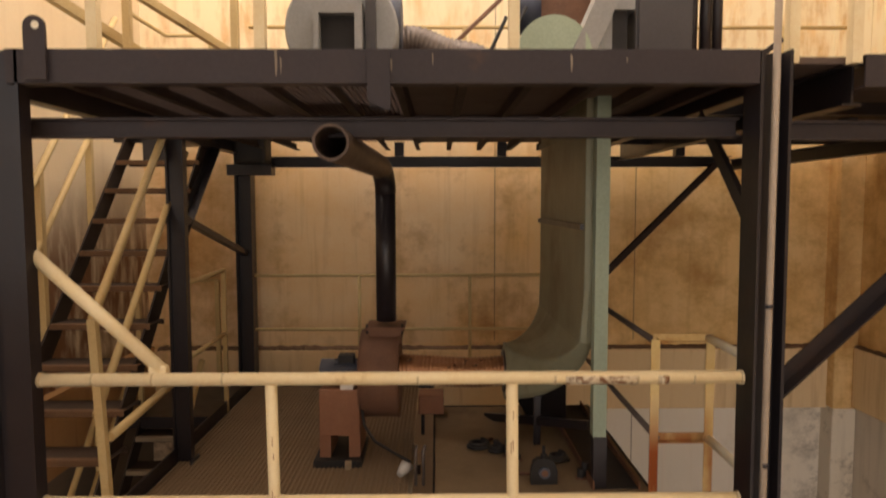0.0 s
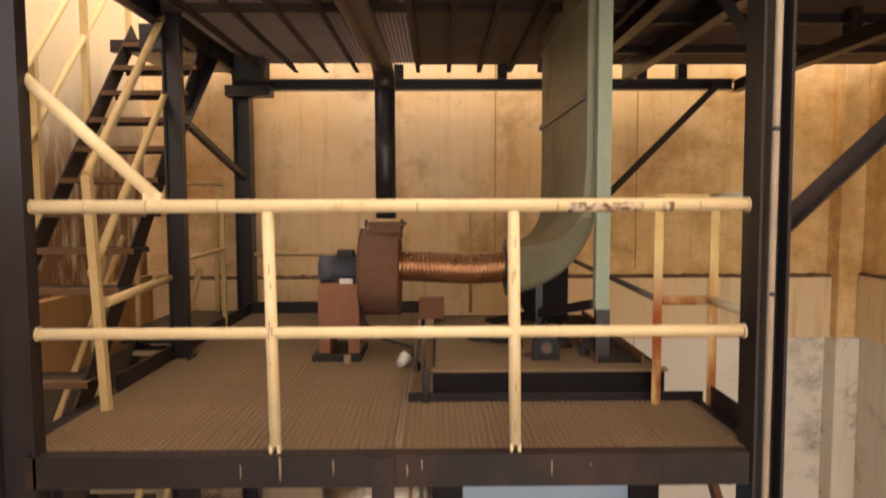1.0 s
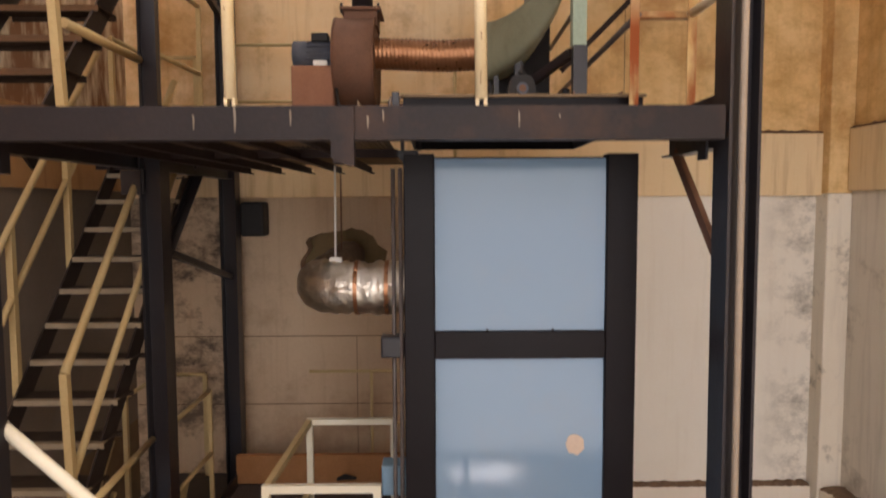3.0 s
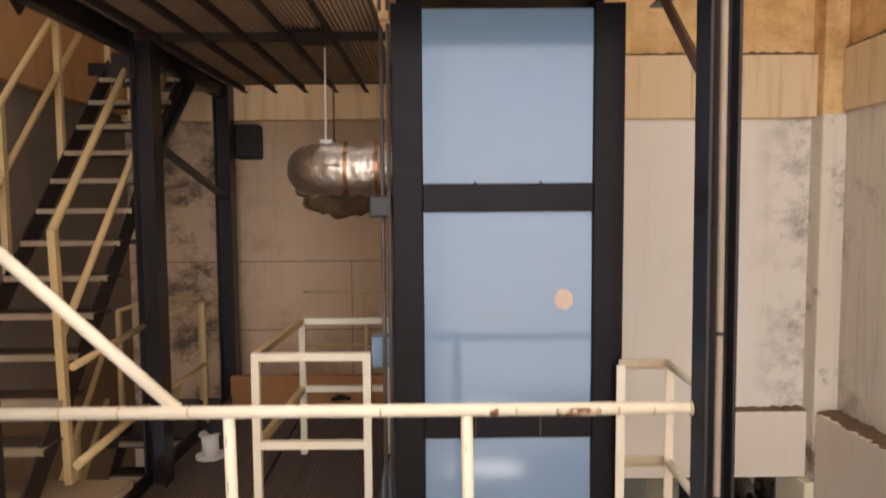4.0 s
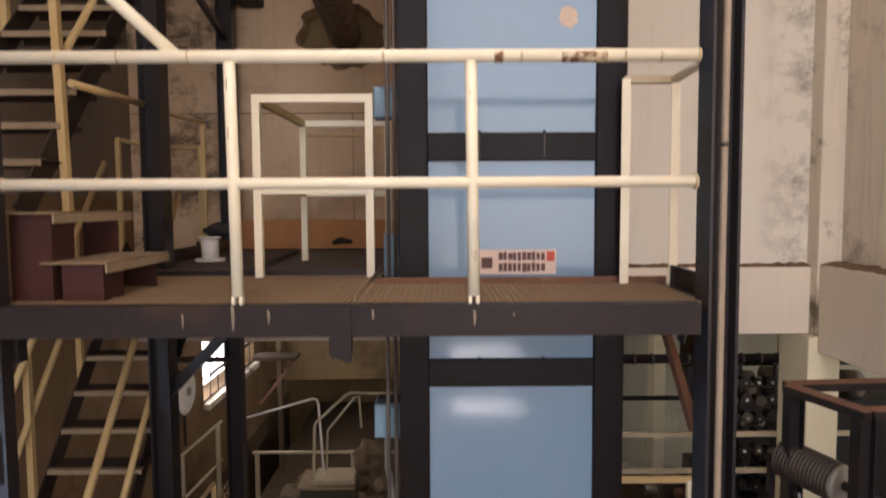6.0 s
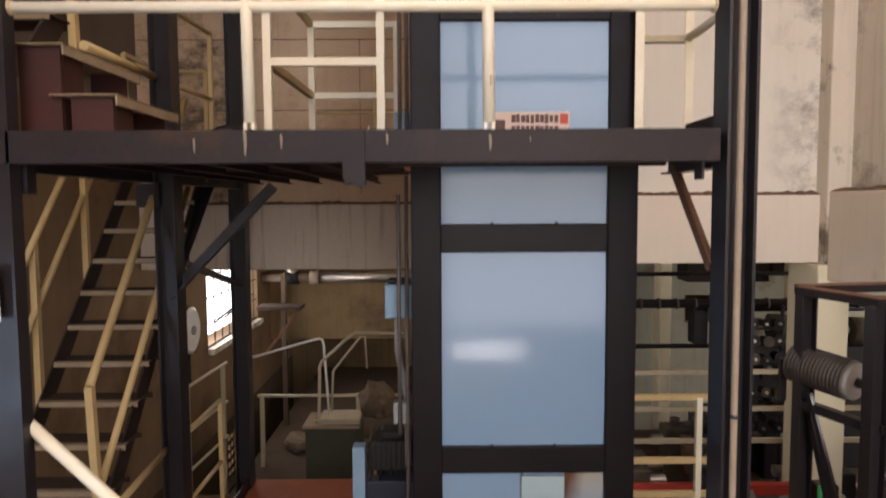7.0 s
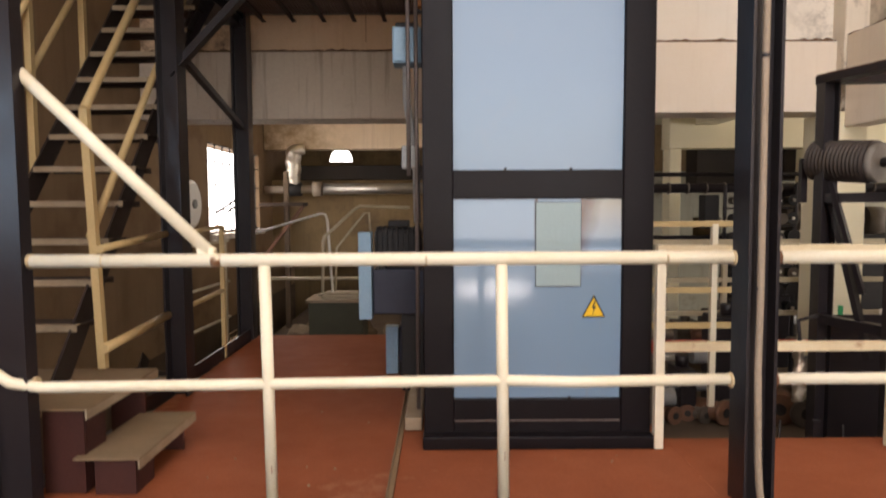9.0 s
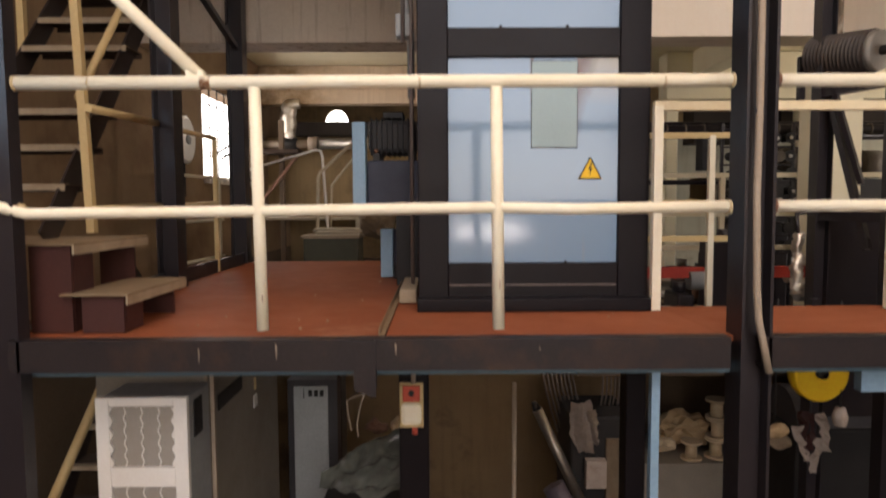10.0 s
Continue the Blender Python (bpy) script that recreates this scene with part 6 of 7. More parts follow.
part("hub", tube(B(), [(-2.58, 7.3, 4.16), (-2.56, 7.3, 4.16)], 0.05, 14), M_GREY, wf)
part("arm", bar(B(), (-2.7, 7.3, 4.16), (-2.62, 7.3, 4.16), 0.04, 0.04), M_BLACK, wf)
part("drop_rod", tube(B(), [(-2.63, 7.3, 3.92), (-2.63, 7.3, 3.55)], 0.015, 8), M_BLACK, wf)

# silver pipe and its bracket
sp = thing("silver_pipe", (-1.4, 10.4, 4.39), "dull metal clad pipe with collars and an upright foil wrapped elbow", "pipe")
part("run", tube(B(), [(-1.74, 10.4, 4.395), (0.5, 10.4, 4.395)], 0.085, 24), M_SILVER, sp)
part("collar", tube(B(), [(-1.9, 10.4, 4.395), (-1.76, 10.4, 4.395)], 0.112, 24), M_CABLE, sp)
part("end_piece", tube(B(), [(-2.65, 10.4, 4.385), (-1.9, 10.4, 4.39)], 0.06, 20), M_CABLE, sp)
part("dark_valve", tube(B(), [(-2.3, 10.4, 4.39), (-2.28, 10.4, 4.39), (-2.08, 10.4, 4.39)], [0.07, 0.105, 0.105], 20), M_BLACK, sp)
bm = tube(B(), [(-2.2 + 0.01 * math.sin(i), 10.4, 4.47 + 0.03 * i) for i in range(17)] + [(-2.19, 10.4, 4.97), (-2.14, 10.4, 5.0), (-2.02, 10.4, 5.01)], [0.09] * 3 + [0.115] * 14 + [0.11, 0.09, 0.07], 20)
for v in bm.verts:
    v.co += Vector((noise.noise(v.co * 14), noise.noise(v.co * 15), 0)) * 0.02
part("upright", bm, M_FOIL, sp, "crumpled foil wrapping")
bk = thing("pipe_bracket", (-1.9, 9.0, 4.2), "brown timber shelf bracket under the pipe", "bracket")
part("shelf", box(B(), -2.3, -1.72, 8.8, 9.1, 4.13, 4.18), M_TREAD_DK, bk)
part("strut", bar(B(), (-1.75, 8.95, 4.13), (-2.25, 8.95, 3.5), 0.04, 0.04), M_RUST, bk)
part("upright", bar(B(), (-2.02, 9.15, 2.45), (-2.02, 9.15, 4.6), 0.06, 0.08, (0, 1, 0)), M_PLASTER_DIM, bk)
solid("dark_duct", box(B(), -2.2, 0.6, 10.8, 11.3, 4.555, 4.78, 0.01), M_DARK, "dark horizontal duct under the far window", "duct")
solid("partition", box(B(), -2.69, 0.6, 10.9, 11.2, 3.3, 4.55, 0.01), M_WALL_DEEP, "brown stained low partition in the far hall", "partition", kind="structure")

# rail, cabinet and plastic chairs behind the deck
dh = thing("hall_handrail", (-1.3, 7.6, 2.45), "greyish cream handrail at the edge of the mezzanine", "handrail")
for zz in (3.3,):
    part("rail", tube(B(), [(-2.0, 7.7, zz), (-0.3, 7.7, zz)], 0.02), M_GREYRAIL, dh)
for x in (-0.82, -1.95):
    part("post", bar(B(), (x, 7.7, 2.45), (x, 7.7, 3.32), 0.045, 0.045), M_GREYRAIL, dh)
mc = thing("green_cabinet", (-1.05, 7.3, 2.45), "dull olive steel cabinet with a dusty top", "cabinet")
part("case", box(B(), -1.335, -0.75, 7.15, 7.6, 2.45, 3.1, 0.01), M_OLIVE, mc)
part("lid", box(B(), -1.36, -0.73, 7.12, 7.62, 3.1, 3.13, 0.004), M_TREAD, mc)

# white chair in a greyed paint: the dim room is put into its colour
pc = thing("plastic_chair", (-1.0, 7.3, 3.13), "white plastic chair with a bent tube frame, greyed for the dim room", "chair")
part("seat", box(B(), -1.2, -0.74, 7.15, 7.55, 3.15, 3.18, 0.012), M_GREYRAIL, pc)
part("seat_edge", tube(B(), [(-1.22, 7.14, 3.18), (-1.16, 7.13, 3.2), (-0.8, 7.13, 3.2), (-0.73, 7.14, 3.19)], 0.017, 10), M_GREYRAIL, pc)
part("frame_tube", tube(B(), [(-1.19, 7.2, 3.14), (-1.19, 7.3, 3.74), (-1.17, 7.3, 3.8), (-0.84, 7.3, 4.1), (-0.78, 7.3, 4.13), (-0.25, 7.3, 4.11)], 0.017, 10), M_GREYRAIL, pc)
part("frame_tube", tube(B(), [(-1.1, 7.5, 3.14), (-1.06, 7.4, 3.67), (-0.75, 7.4, 4.05), (-0.7, 7.4, 4.06), (-0.68, 7.4, 3.7)], 0.013, 10), M_GREYRAIL, pc)
part("foot_bar", bar(B(), (-1.2, 7.2, 3.14), (-0.74, 7.2, 3.14), 0.03, 0.02), M_GREYRAIL, pc)
solid("bent_tube", tube(B(), [(-1.95, 7.35, 3.84), (-1.22, 7.35, 4.05), (-1.17, 7.35, 4.04), (-1.15, 7.35, 3.98), (-1.1, 7.35, 3.13)], 0.014, 8), M_WHITE, "white bent tube leaning behind the handrail", "tube")
bm = B()
bmesh.ops.create_icosphere(bm, subdivisions=3, radius=0.2, matrix=Matrix.Translation((-0.58, 7.5, 3.3)) @ Matrix.Diagonal((1.0, 0.9, 1.1, 1)))
for v in bm.verts:
    v.co += v.normal * (noise.noise(v.co * 9) * 0.07 + noise.noise(v.co * 24) * 0.025)
solid("paper_sack", bm, M_SACK, "crumpled brown paper sack beside the chair", "sack")
for i in range(14):
    rnd = random.Random(200 + i)
    x, y, r = rnd.uniform(-1.7, -0.2), rnd.uniform(8.0, 8.8), rnd.uniform(0.08, 0.17)
    bm = B()
    bmesh.ops.create_icosphere(bm, subdivisions=2, radius=r, matrix=Matrix.Translation((x, y, 2.45 + r * 0.62)) @ Matrix.Diagonal((1, 1, 0.8, 1)))
    for v in bm.verts:
        v.co += v.normal * noise.noise(v.co * 11) * 0.05
    solid("sack", bm, M_SACK, "crumpled brown sack in the heap behind the cabinet", "sack", "heap of sacks")
gr = thing("stair_hall_rail", (-2.2, 6.9, 0), "greyish cream handrail beside the window wall", "handrail")
for x, y in ((-2.35, 6.5), (-2.3, 7.4)):
    part("post", bar(B(), (x, y, 0), (x, y, 3.75), 0.04, 0.04), M_GREYRAIL, gr)
for zz in (3.75, 3.3, 2.9):
    part("rail", tube(B(), [(-2.36, 6.2, zz), (-2.29, 7.5, zz)], 0.016), M_GREYRAIL, gr)

# ---- machine hall at the side ----
set_out(-0.04, 0, -0.02)
fr = thing("roller_frame", (2.6, 4.5, 0), "tall black steel roller frame with cross braces", "machine frame")
for x, y in ((2.64, 4.55), (2.77, 4.02)):
    part("upright", section(B(), (x, y, 0), (x, y, 4.85), "I", 0.1, 0.1, 0.01, (1, 0, 0)), M_STEEL, fr)
for a, b, m_ in (((2.615, 4.58, 4.87), (2.79, 3.99, 4.87), M_BEAM), ((2.61, 4.6, 4.875), (3.88, 4.6, 4.9), M_BEAM), ((2.8, 4.02, 4.875), (3.88, 4.02, 4.9), M_BEAM)):
    part("top_bar", bar(B(), a, b, 0.1, 0.05), m_, fr)
    up = Vector((0, 0, 0.028))
    part("top_plate", bar(B(), Vector(a) + up, Vector(b) + up, 0.104, 0.006), M_RUST, fr, "rusty dusty top plate")
part("upright", section(B(), (3.84, 4.6, 0), (3.84, 4.6, 4.87), "I", 0.1, 0.1, 0.01, (1, 0, 0)), M_STEEL, fr)
part("upright", section(B(), (3.84, 4.02, 0), (3.84, 4.02, 4.87), "I", 0.1, 0.1, 0.01, (1, 0, 0)), M_STEEL, fr)
part("brace", bar(B(), (2.65, 4.5, 4.1), (2.74, 4.2, 3.1), 0.04, 0.04), M_STEEL, fr)
part("brace", bar(B(), (2.62, 4.45, 4.2), (2.72, 4.25, 3.5), 0.03, 0.03), M_STEEL, fr)
for zz in (3.3, 4.1):
    part("shelf_bar", bar(B(), (2.62, 4.55, zz), (2.79, 4.02, zz), 0.06, 0.06), M_STEEL, fr)
    part("shelf_bar", bar(B(), (2.8, 4.02, zz), (3.84, 4.02, zz), 0.06, 0.06), M_STEEL, fr)
# dark sheet added to cover the bright wall between the uprights
part("dark_infill", box(B(), 2.78, 3.8, 4.66, 4.68, 1.9, 3.3, 0.004), M_STEEL, fr)
pts, rs = [], []
for i in range(61):
    u = i / 60
    pts.append((2.64 + 0.17 * u, 4.78 - 0.34 * u, 4.385 - 0.035 * u))
    rs.append(0.135 if i % 4 < 2 else 0.126)
set_out(-0.04, -0.12, -0.05)
rl = thing("ribbed_roller", (2.6, 4.6, 4.2), "dark ribbed roller with a pale end in the frame", "roller")
part("drum", tube(B(), pts, rs, 32), M_ROLL, rl)
part("end_cap", tube(B(), [(2.811, 4.438, 4.35), (2.83, 4.40, 4.346)], [0.128, 0.12], 28), M_MESH, rl)
part("axle", tube(B(), [(2.62, 4.82, 4.39), (2.95, 4.16, 4.32)], 0.03, 12), M_BLACK, rl)
part("hanger", bar(B(), (2.58, 4.83, 4.1), (2.58, 4.83, 4.4), 0.04, 0.04), M_STEEL, rl)
set_out(0, 0.12, -0.06)
rr = thing("walkway_handrail", (2.0, 5.2, 2.0), "cream angle iron handrail of the next walkway", "handrail")
for zz in (3.95, 3.43, 3.15):
    part("rail", bar(B(), (1.25, 5.2, zz), (2.42, 5.2, zz), 0.04, 0.045), M_STAIR_RAIL, rr)
for x in (2.2, 1.3):
    part("post", bar(B(), (x, 5.2, 2.5), (x, 5.2, 3.95), 0.045, 0.045), M_RAIL, rr)
set_out(-0.08, 0, -0.1)
r2 = thing("walkway_handrail", (2.6, 7.0, 2.0), "greyish handrail of a far walkway", "handrail")
for zz in (3.75, 3.35, 3.0):
    part("rail", bar(B(), (1.6, 7.0, zz), (4.8, 7.0, zz), 0.04, 0.05), M_GREYRAIL, r2)
for x in (1.7, 3.1, 4.4):
    part("post", bar(B(), (x, 7.0, 2.3), (x, 7.0, 3.75), 0.05, 0.05), M_GREYRAIL, r2)
solid("red_beam", bar(B(), (1.2, 6.2, 2.83), (3.9, 6.2, 2.83), 0.08, 0.1), M_REDP, "red painted steel beam of the next machine", "beam")
rp = thing("overhead_roller", (3.3, 8.0, 4.3), "dark overhead roller shaft with clamps", "roller")
part("shaft", tube(B(), [(2.2, 8.0, 4.33), (12.02, 8.0, 4.33)], 0.055, 16), M_STEEL, rp)
for i in range(16):
    x = 2.4 + i * 0.22
    part("ring", tube(B(), [(x, 8.0, 4.33), (x + 0.02, 8.0, 4.33)], 0.068, 16), M_IRON, rp)
part("hanger", box(B(), 3.25, 3.42, 7.9, 8.1, 3.85, 4.25, 0.01), M_BLACK, rp)
for zz, y in ((3.72, 8.4), (4.55, 9.3)):
    solid("overhead_pipe", tube(B(), [(2.6, y, zz), (12.1, y, zz)], 0.03, 10), M_STEEL, "dark horizontal pipe across the machine hall", "pipe", "hall pipes")
solid("dark_hood", box(B(), 3.95, 5.2, 9.97, 10.4, 4.35, 5.59, 0.01), M_DARK, "dark hood under the cross beam", "hood")
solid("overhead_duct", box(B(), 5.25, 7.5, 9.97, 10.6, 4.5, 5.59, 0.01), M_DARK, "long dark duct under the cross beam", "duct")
wall("wall_hall_partition", 2.6, 12, 11.75, 11.95, 0, 4.72, M_GREYWALL, "grey-green partition wall of the machine hall", ((4.6, 5.1, 3.4, 3.9), (6.6, 7.2, 3.4, 3.9)))
for i in range(26):
    rnd = random.Random(300 + i)
    x, y = rnd.uniform(1.5, 5.5), rnd.uniform(5.6, 9.0)
    w, d, hh = rnd.uniform(0.15, 0.5), rnd.uniform(0.15, 0.5), rnd.uniform(0.3, 0.95)
    m_ = rnd.choice([M_BLACK, M_STEEL, M_STEEL, M_CABDARK, M_DARK, M_IRON])
    c = thing("machine_block", (x, y, 2.2), "dark boxed machine part with a shaft in the side hall", "machine part", "side hall machines")
    part("case", box(B(), x, x + w, y, y + d, 2.2, 2.2 + hh, 0.02), m_, c)
    part("shaft", tube(B(), [(x - 0.15, y + d / 2, 2.2 + hh * 0.6), (x + w + 0.2, y + d / 2, 2.2 + hh * 0.6)], rnd.uniform(0.03, 0.09), 14), rnd.choice([M_SILVER, M_GREY, M_RUST]), c)
    part("cap", tube(B(), [(x + w / 2, y + d / 2, 2.2 + hh), (x + w / 2, y + d / 2, 2.2 + hh + 0.1)], 0.06, 12), m_, c)
solid("side_mezzanine", box(B(), 1.3, 6.5, 5.5, 9.6, 2.05, 2.2), M_FLOOR_DK, "dusty floor under the side hall machines", "floor", kind="structure")
# made-up dark mass that keeps the open side bay from looking bright
bm_ = thing("dark_filler_machine", (5.6, 5.0, 0), "tall dark machine mass added in the side hall", "machine")
part("body", box(B(), 5.0, 6.4, 3.2, 6.4, 0, 3.6, 0.03), M_BLACK, bm_)
part("head", box(B(), 4.8, 6.4, 3.6, 5.2, 3.6, 4.15, 0.03), M_STEEL, bm_)
for zz in (2.5, 3.0):
    part("shelf", box(B(), 4.86, 4.998, 3.3, 6.3, zz, zz + 0.06, 0.005), M_IRON, bm_)
mb = thing("drum_machine", (4.9, 8.5, 2.2), "black machine bank with dusty drums and shiny shafts", "machine")
part("case", box(B(), 3.86, 6.2, 8.15, 8.9, 2.2, 3.75, 0.02), M_BLACK, mb)
part("frame_post", box(B(), 3.86, 3.95, 8.05, 8.15, 2.2, 4.2, 0.005), M_STEEL, mb)
part("frame_post", box(B(), 4.6, 4.68, 8.05, 8.15, 2.2, 4.2, 0.005), M_STEEL, mb)
for i in range(5):
    x = 4.02 + i * 0.34
    dr_ = part("drum", tube(B(), [(x, 8.3, 3.93 + 0.05 * (i % 2)), (x + 0.2, 8.28, 3.93 + 0.05 * (i % 2))], 0.17, 24), M_IRON, mb)
    part("shaft_end", tube(B(), [(x - 0.04, 8.31, 3.93 + 0.05 * (i % 2)), (x, 8.3, 3.93 + 0.05 * (i % 2))], 0.05, 14), M_SILVER, dr_)
part("top_pipe", tube(B(), [(3.88, 8.1, 4.26), (6.2, 8.1, 4.26)], 0.05, 12), M_STEEL, mb)
for i in range(4):
    part("clamp", tube(B(), [(4.0 + i * 0.25, 8.12, 3.5), (4.0 + i * 0.25, 8.05, 3.5)], 0.04, 12), M_SILVER, mb)
# rack of black bobbins in front of the drums
rk = thing("bobbin_rack", (3.75, 7.6, 2.2), "black steel rack full of dark wire bobbins with shiny hubs", "rack")
for x in (3.36, 3.76, 4.16):
    part("frame_post", box(B(), x - 0.015, x + 0.015, 7.6, 7.64, 2.2, 4.36, 0.003), M_STEEL, rk)
rnd = random.Random(19)
for i in range(7):
    zz = 2.98 + i * 0.2
    part("shelf_bar", bar(B(), (3.34, 7.62, zz - 0.09), (4.18, 7.62, zz - 0.09), 0.03, 0.02), M_BEAM, rk)
    for q in range(5):
        x, y, r = 3.44 + q * 0.155 + rnd.uniform(-0.02, 0.02), 7.5 + rnd.uniform(-0.03, 0.03), rnd.uniform(0.055, 0.075)
        zc = zz + rnd.uniform(-0.015, 0.015)
        bb = part("bobbin", tube(B(), [(x, y - 0.05, zc), (x, y - 0.04, zc), (x, y - 0.038, zc), (x, y + 0.1, zc)], [r, r, r * 0.75, r * 0.75], 16), rnd.choice([M_BLACK, M_BLACK, M_IRON]), rk)
        if rnd.random() < 0.6:
            part("hub", tube(B(), [(x, y - 0.07, zc), (x, y - 0.05, zc)], 0.018, 10), rnd.choice([M_SILVER, M_WHITE]), bb)
# coil blocks lying behind the side rail
rnd = random.Random(41)
for i in range(12):
    x, y, r = 1.55 + i * 0.155 + rnd.uniform(-0.05, 0.05), 5.62 + rnd.uniform(0, 0.35), rnd.uniform(0.07, 0.15)
    zf, t_, dx = 2.2 + r, rnd.uniform(0.1, 0.34), rnd.uniform(-0.16, 0.16)
    m_ = rnd.choice([M_IRON, M_RUST, M_SACK, M_SOOTY_DUCT])
    c = thing("coil_flange", (x, y, 2.2), "dusty rusty cast coil flange lying behind the rail", "flange", "coil flanges")
    part("drum", tube(B(), [(x, y, zf), (x + dx, y + t_, zf)], r * 0.78, 20), m_, c)
    part("flange", tube(B(), [(x - dx * 0.08, y - 0.02, zf), (x + dx * 0.05, y + 0.015, zf)], r, 24), m_, c)
    part("bore", tube(B(), [(x - dx * 0.1, y - 0.026, zf), (x - dx * 0.08, y - 0.021, zf)], r * 0.38, 18), M_BLACK, c)
# form made up: a dark mass added in front of the pale pier
gm = thing("ground_machine", (3.4, 5.3, 0), "dark boxed machine added on the ground floor to cover the pale pier", "machine")
part("case", box(B(), 2.86, 3.96, 5.05, 5.6, 0, 1.75, 0.02), M_BLACK, gm)
part("hood", tube(B(), [(2.88, 5.33, 1.76), (3.94, 5.33, 1.76)], 0.26, 28), M_CABDARK, gm)
part("knob", tube(B(), [(3.0, 5.05, 1.5), (3.0, 5.02, 1.5)], 0.03, 12), M_GREY, gm)
set_out(-0.04, 0, -0.02)
fc = thing("foil_hose", (2.36, 4.3, 2.8), "crumpled silver foil hose hanging beside the frame", "hose")
bm = B()
tube(bm, [(2.366 + 0.006 * math.sin(i), 4.3, 3.2 - 0.02 * i) for i in range(20)], [0.03 + 0.008 * (i % 2) for i in range(20)], 16)
for v in bm.verts:
    v.co += Vector((noise.noise(v.co * 20), noise.noise(v.co * 21), 0)) * 0.018
part("hose", bm, M_FOIL, fc)
part("hanger", tube(B(), [(2.366, 4.3, 3.2), (2.38, 4.35, 3.32), (2.6, 4.5, 3.33)], 0.012, 8), M_STEEL, fc)
solid("green_pipe", tube(B(), [(3.05, 5.0, 2.9), (3.05, 5.0, 3.31)], 0.018, 10), M_GREENP, "bright green painted pipe by the roller frame", "pipe")
solid("valve_block", box(B(), 2.97, 3.13, 4.95, 5.1, 2.01, 2.9, 0.01), M_IRON, "dusty dark valve block under the green pipe", "valve block")
gas = thing("grey_cylinder", (3.3, 4.9, 2.28), "dull grey cylinder with a valve cap", "cylinder")
part("body", tube(B(), [(3.3, 4.9, 2.0), (3.3, 4.9, 3.15), (3.3, 4.9, 3.22)], [0.075, 0.075, 0.03], 20), M_GREY, gas)
part("valve", tube(B(), [(3.3, 4.9, 3.22), (3.3, 4.9, 3.3)], 0.025, 10), M_WHITE, gas)

# ---- ground floor under the red deck ----
set_out(0, 0, 0)
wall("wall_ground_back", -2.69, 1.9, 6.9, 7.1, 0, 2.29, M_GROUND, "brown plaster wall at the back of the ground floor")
wall("wall_ground_side", 1.9, 12, 7.0, 7.2, 0, 2.04, M_PLASTER_DIM, "brown wall behind the spool table, shade in its colour")
wall("wall_ground_right", 4.03, 4.25, -7, 6.99, 0, 2.04, M_PLASTER_DIM, "brown wall beside the ground floor, shade in its colour", (), "y")
solid("blue_channel", bar(B(), (-1.57, 2.83, DECK[3] - 0.14), (3.9, 2.83, DECK[3] - 0.14), 0.03, 0.045), M_BLUE_DULL, "dull teal steel channel under the red deck", "beam", kind="structure")
set_out(-0.03, 0, -0.02)
ac = thing("air_unit", (-1.25, 3.1, 0), "white louvred air unit on a grey cabinet side", "air unit")
AX0, AX1, AY, AZ = -1.427, -1.019, 3.1, 2.54
bm = B()
for x0, x1, z0, z1 in ((AX0, AX0 + 0.06, 0.6, AZ), (AX1 - 0.06, AX1, 0.6, AZ), (AX0 + 0.06, AX1 - 0.06, AZ - 0.04, AZ), (AX0 + 0.06, AX1 - 0.06, 2.13, 2.22), (AX0 + 0.06, AX1 - 0.06, 0.6, 1.8)):
    box(bm, x0, x1, AY, AY + 0.03, z0, z1, 0.003)
part("frame", bm, M_WHITE, ac)
part("grille", box(B(), AX0 + 0.06, AX1 - 0.06, AY + 0.018, AY + 0.024, 1.8, AZ - 0.04), M_MESH, ac)
for i in range(3):
    x = AX0 + 0.125 + i * 0.076
    part("wavy_bar", tube(B(), [(x + 0.005 * math.sin(j * 1.3), AY + 0.012, 1.83 + j * 0.0118) for j in range(57)], 0.0032, 6), M_WHITE, ac)
for x, sgn in ((AX0 + 0.06, 1), (AX1 - 0.06, -1)):
    edge = [(x + sgn * (0.006 + 0.007 * math.sin(j * 0.9)), 2.222 + j * 0.0093) for j in range(30)]
    part("scalloped_edge", prism(B(), [(x, 2.222)] + edge + [(x, 2.222 + 29 * 0.0093)], AY + 0.003, AY + 0.015), M_WHITE, ac)
part("case", box(B(), AX0 + 0.003, AX1 - 0.003, AY + 0.032, 3.39, 0.6, AZ - 0.01, 0.006), M_GREY, ac)
part("side_vent", box(B(), AX1 - 0.006, AX1 + 0.003, 3.18, 3.28, 2.33, 2.5), M_BLACK, ac)
part("base", box(B(), AX0, AX1, AY + 0.02, 3.39, 0.0, 0.6), M_CABINET, ac)
set_out(-0.028, 0, -0.025)
c1 = thing("tall_cabinet", (-1.3, 4.1, 0), "tall brown-grey steel cabinet with a white tag on its side", "cabinet", "ground floor cabinets")
part("case", box(B(), -1.6, -1.04, 3.43, 4.77, 0, 2.62, 0.008), M_CABINET, c1)
part("edge_trim", box(B(), -1.055, -1.036, 3.405, 3.43, 0, 2.62, 0.003), M_CABLE, c1)
part("edge_trim", box(B(), -1.028, -1.008, 3.41, 3.435, 0, 2.62, 0.003), M_CABLE, c1)
part("tag", box(B(), -1.041, -1.034, 4.18, 4.25, 2.15, 2.225), M_WHITE, c1)
part("clip", box(B(), -1.041, -1.03, 4.205, 4.22, 2.26, 2.33), M_STAIR_RAIL, c1)
# flat black plate that stands in for a dark recess
part("recess_plate", prism(B(), [(-1.039, 2.42), (-1.033, 2.42), (-1.033, 2.34), (-1.039, 2.34)], 3.55, 3.95), M_BLACK, c1)
set_out(-0.02, 0, -0.035)
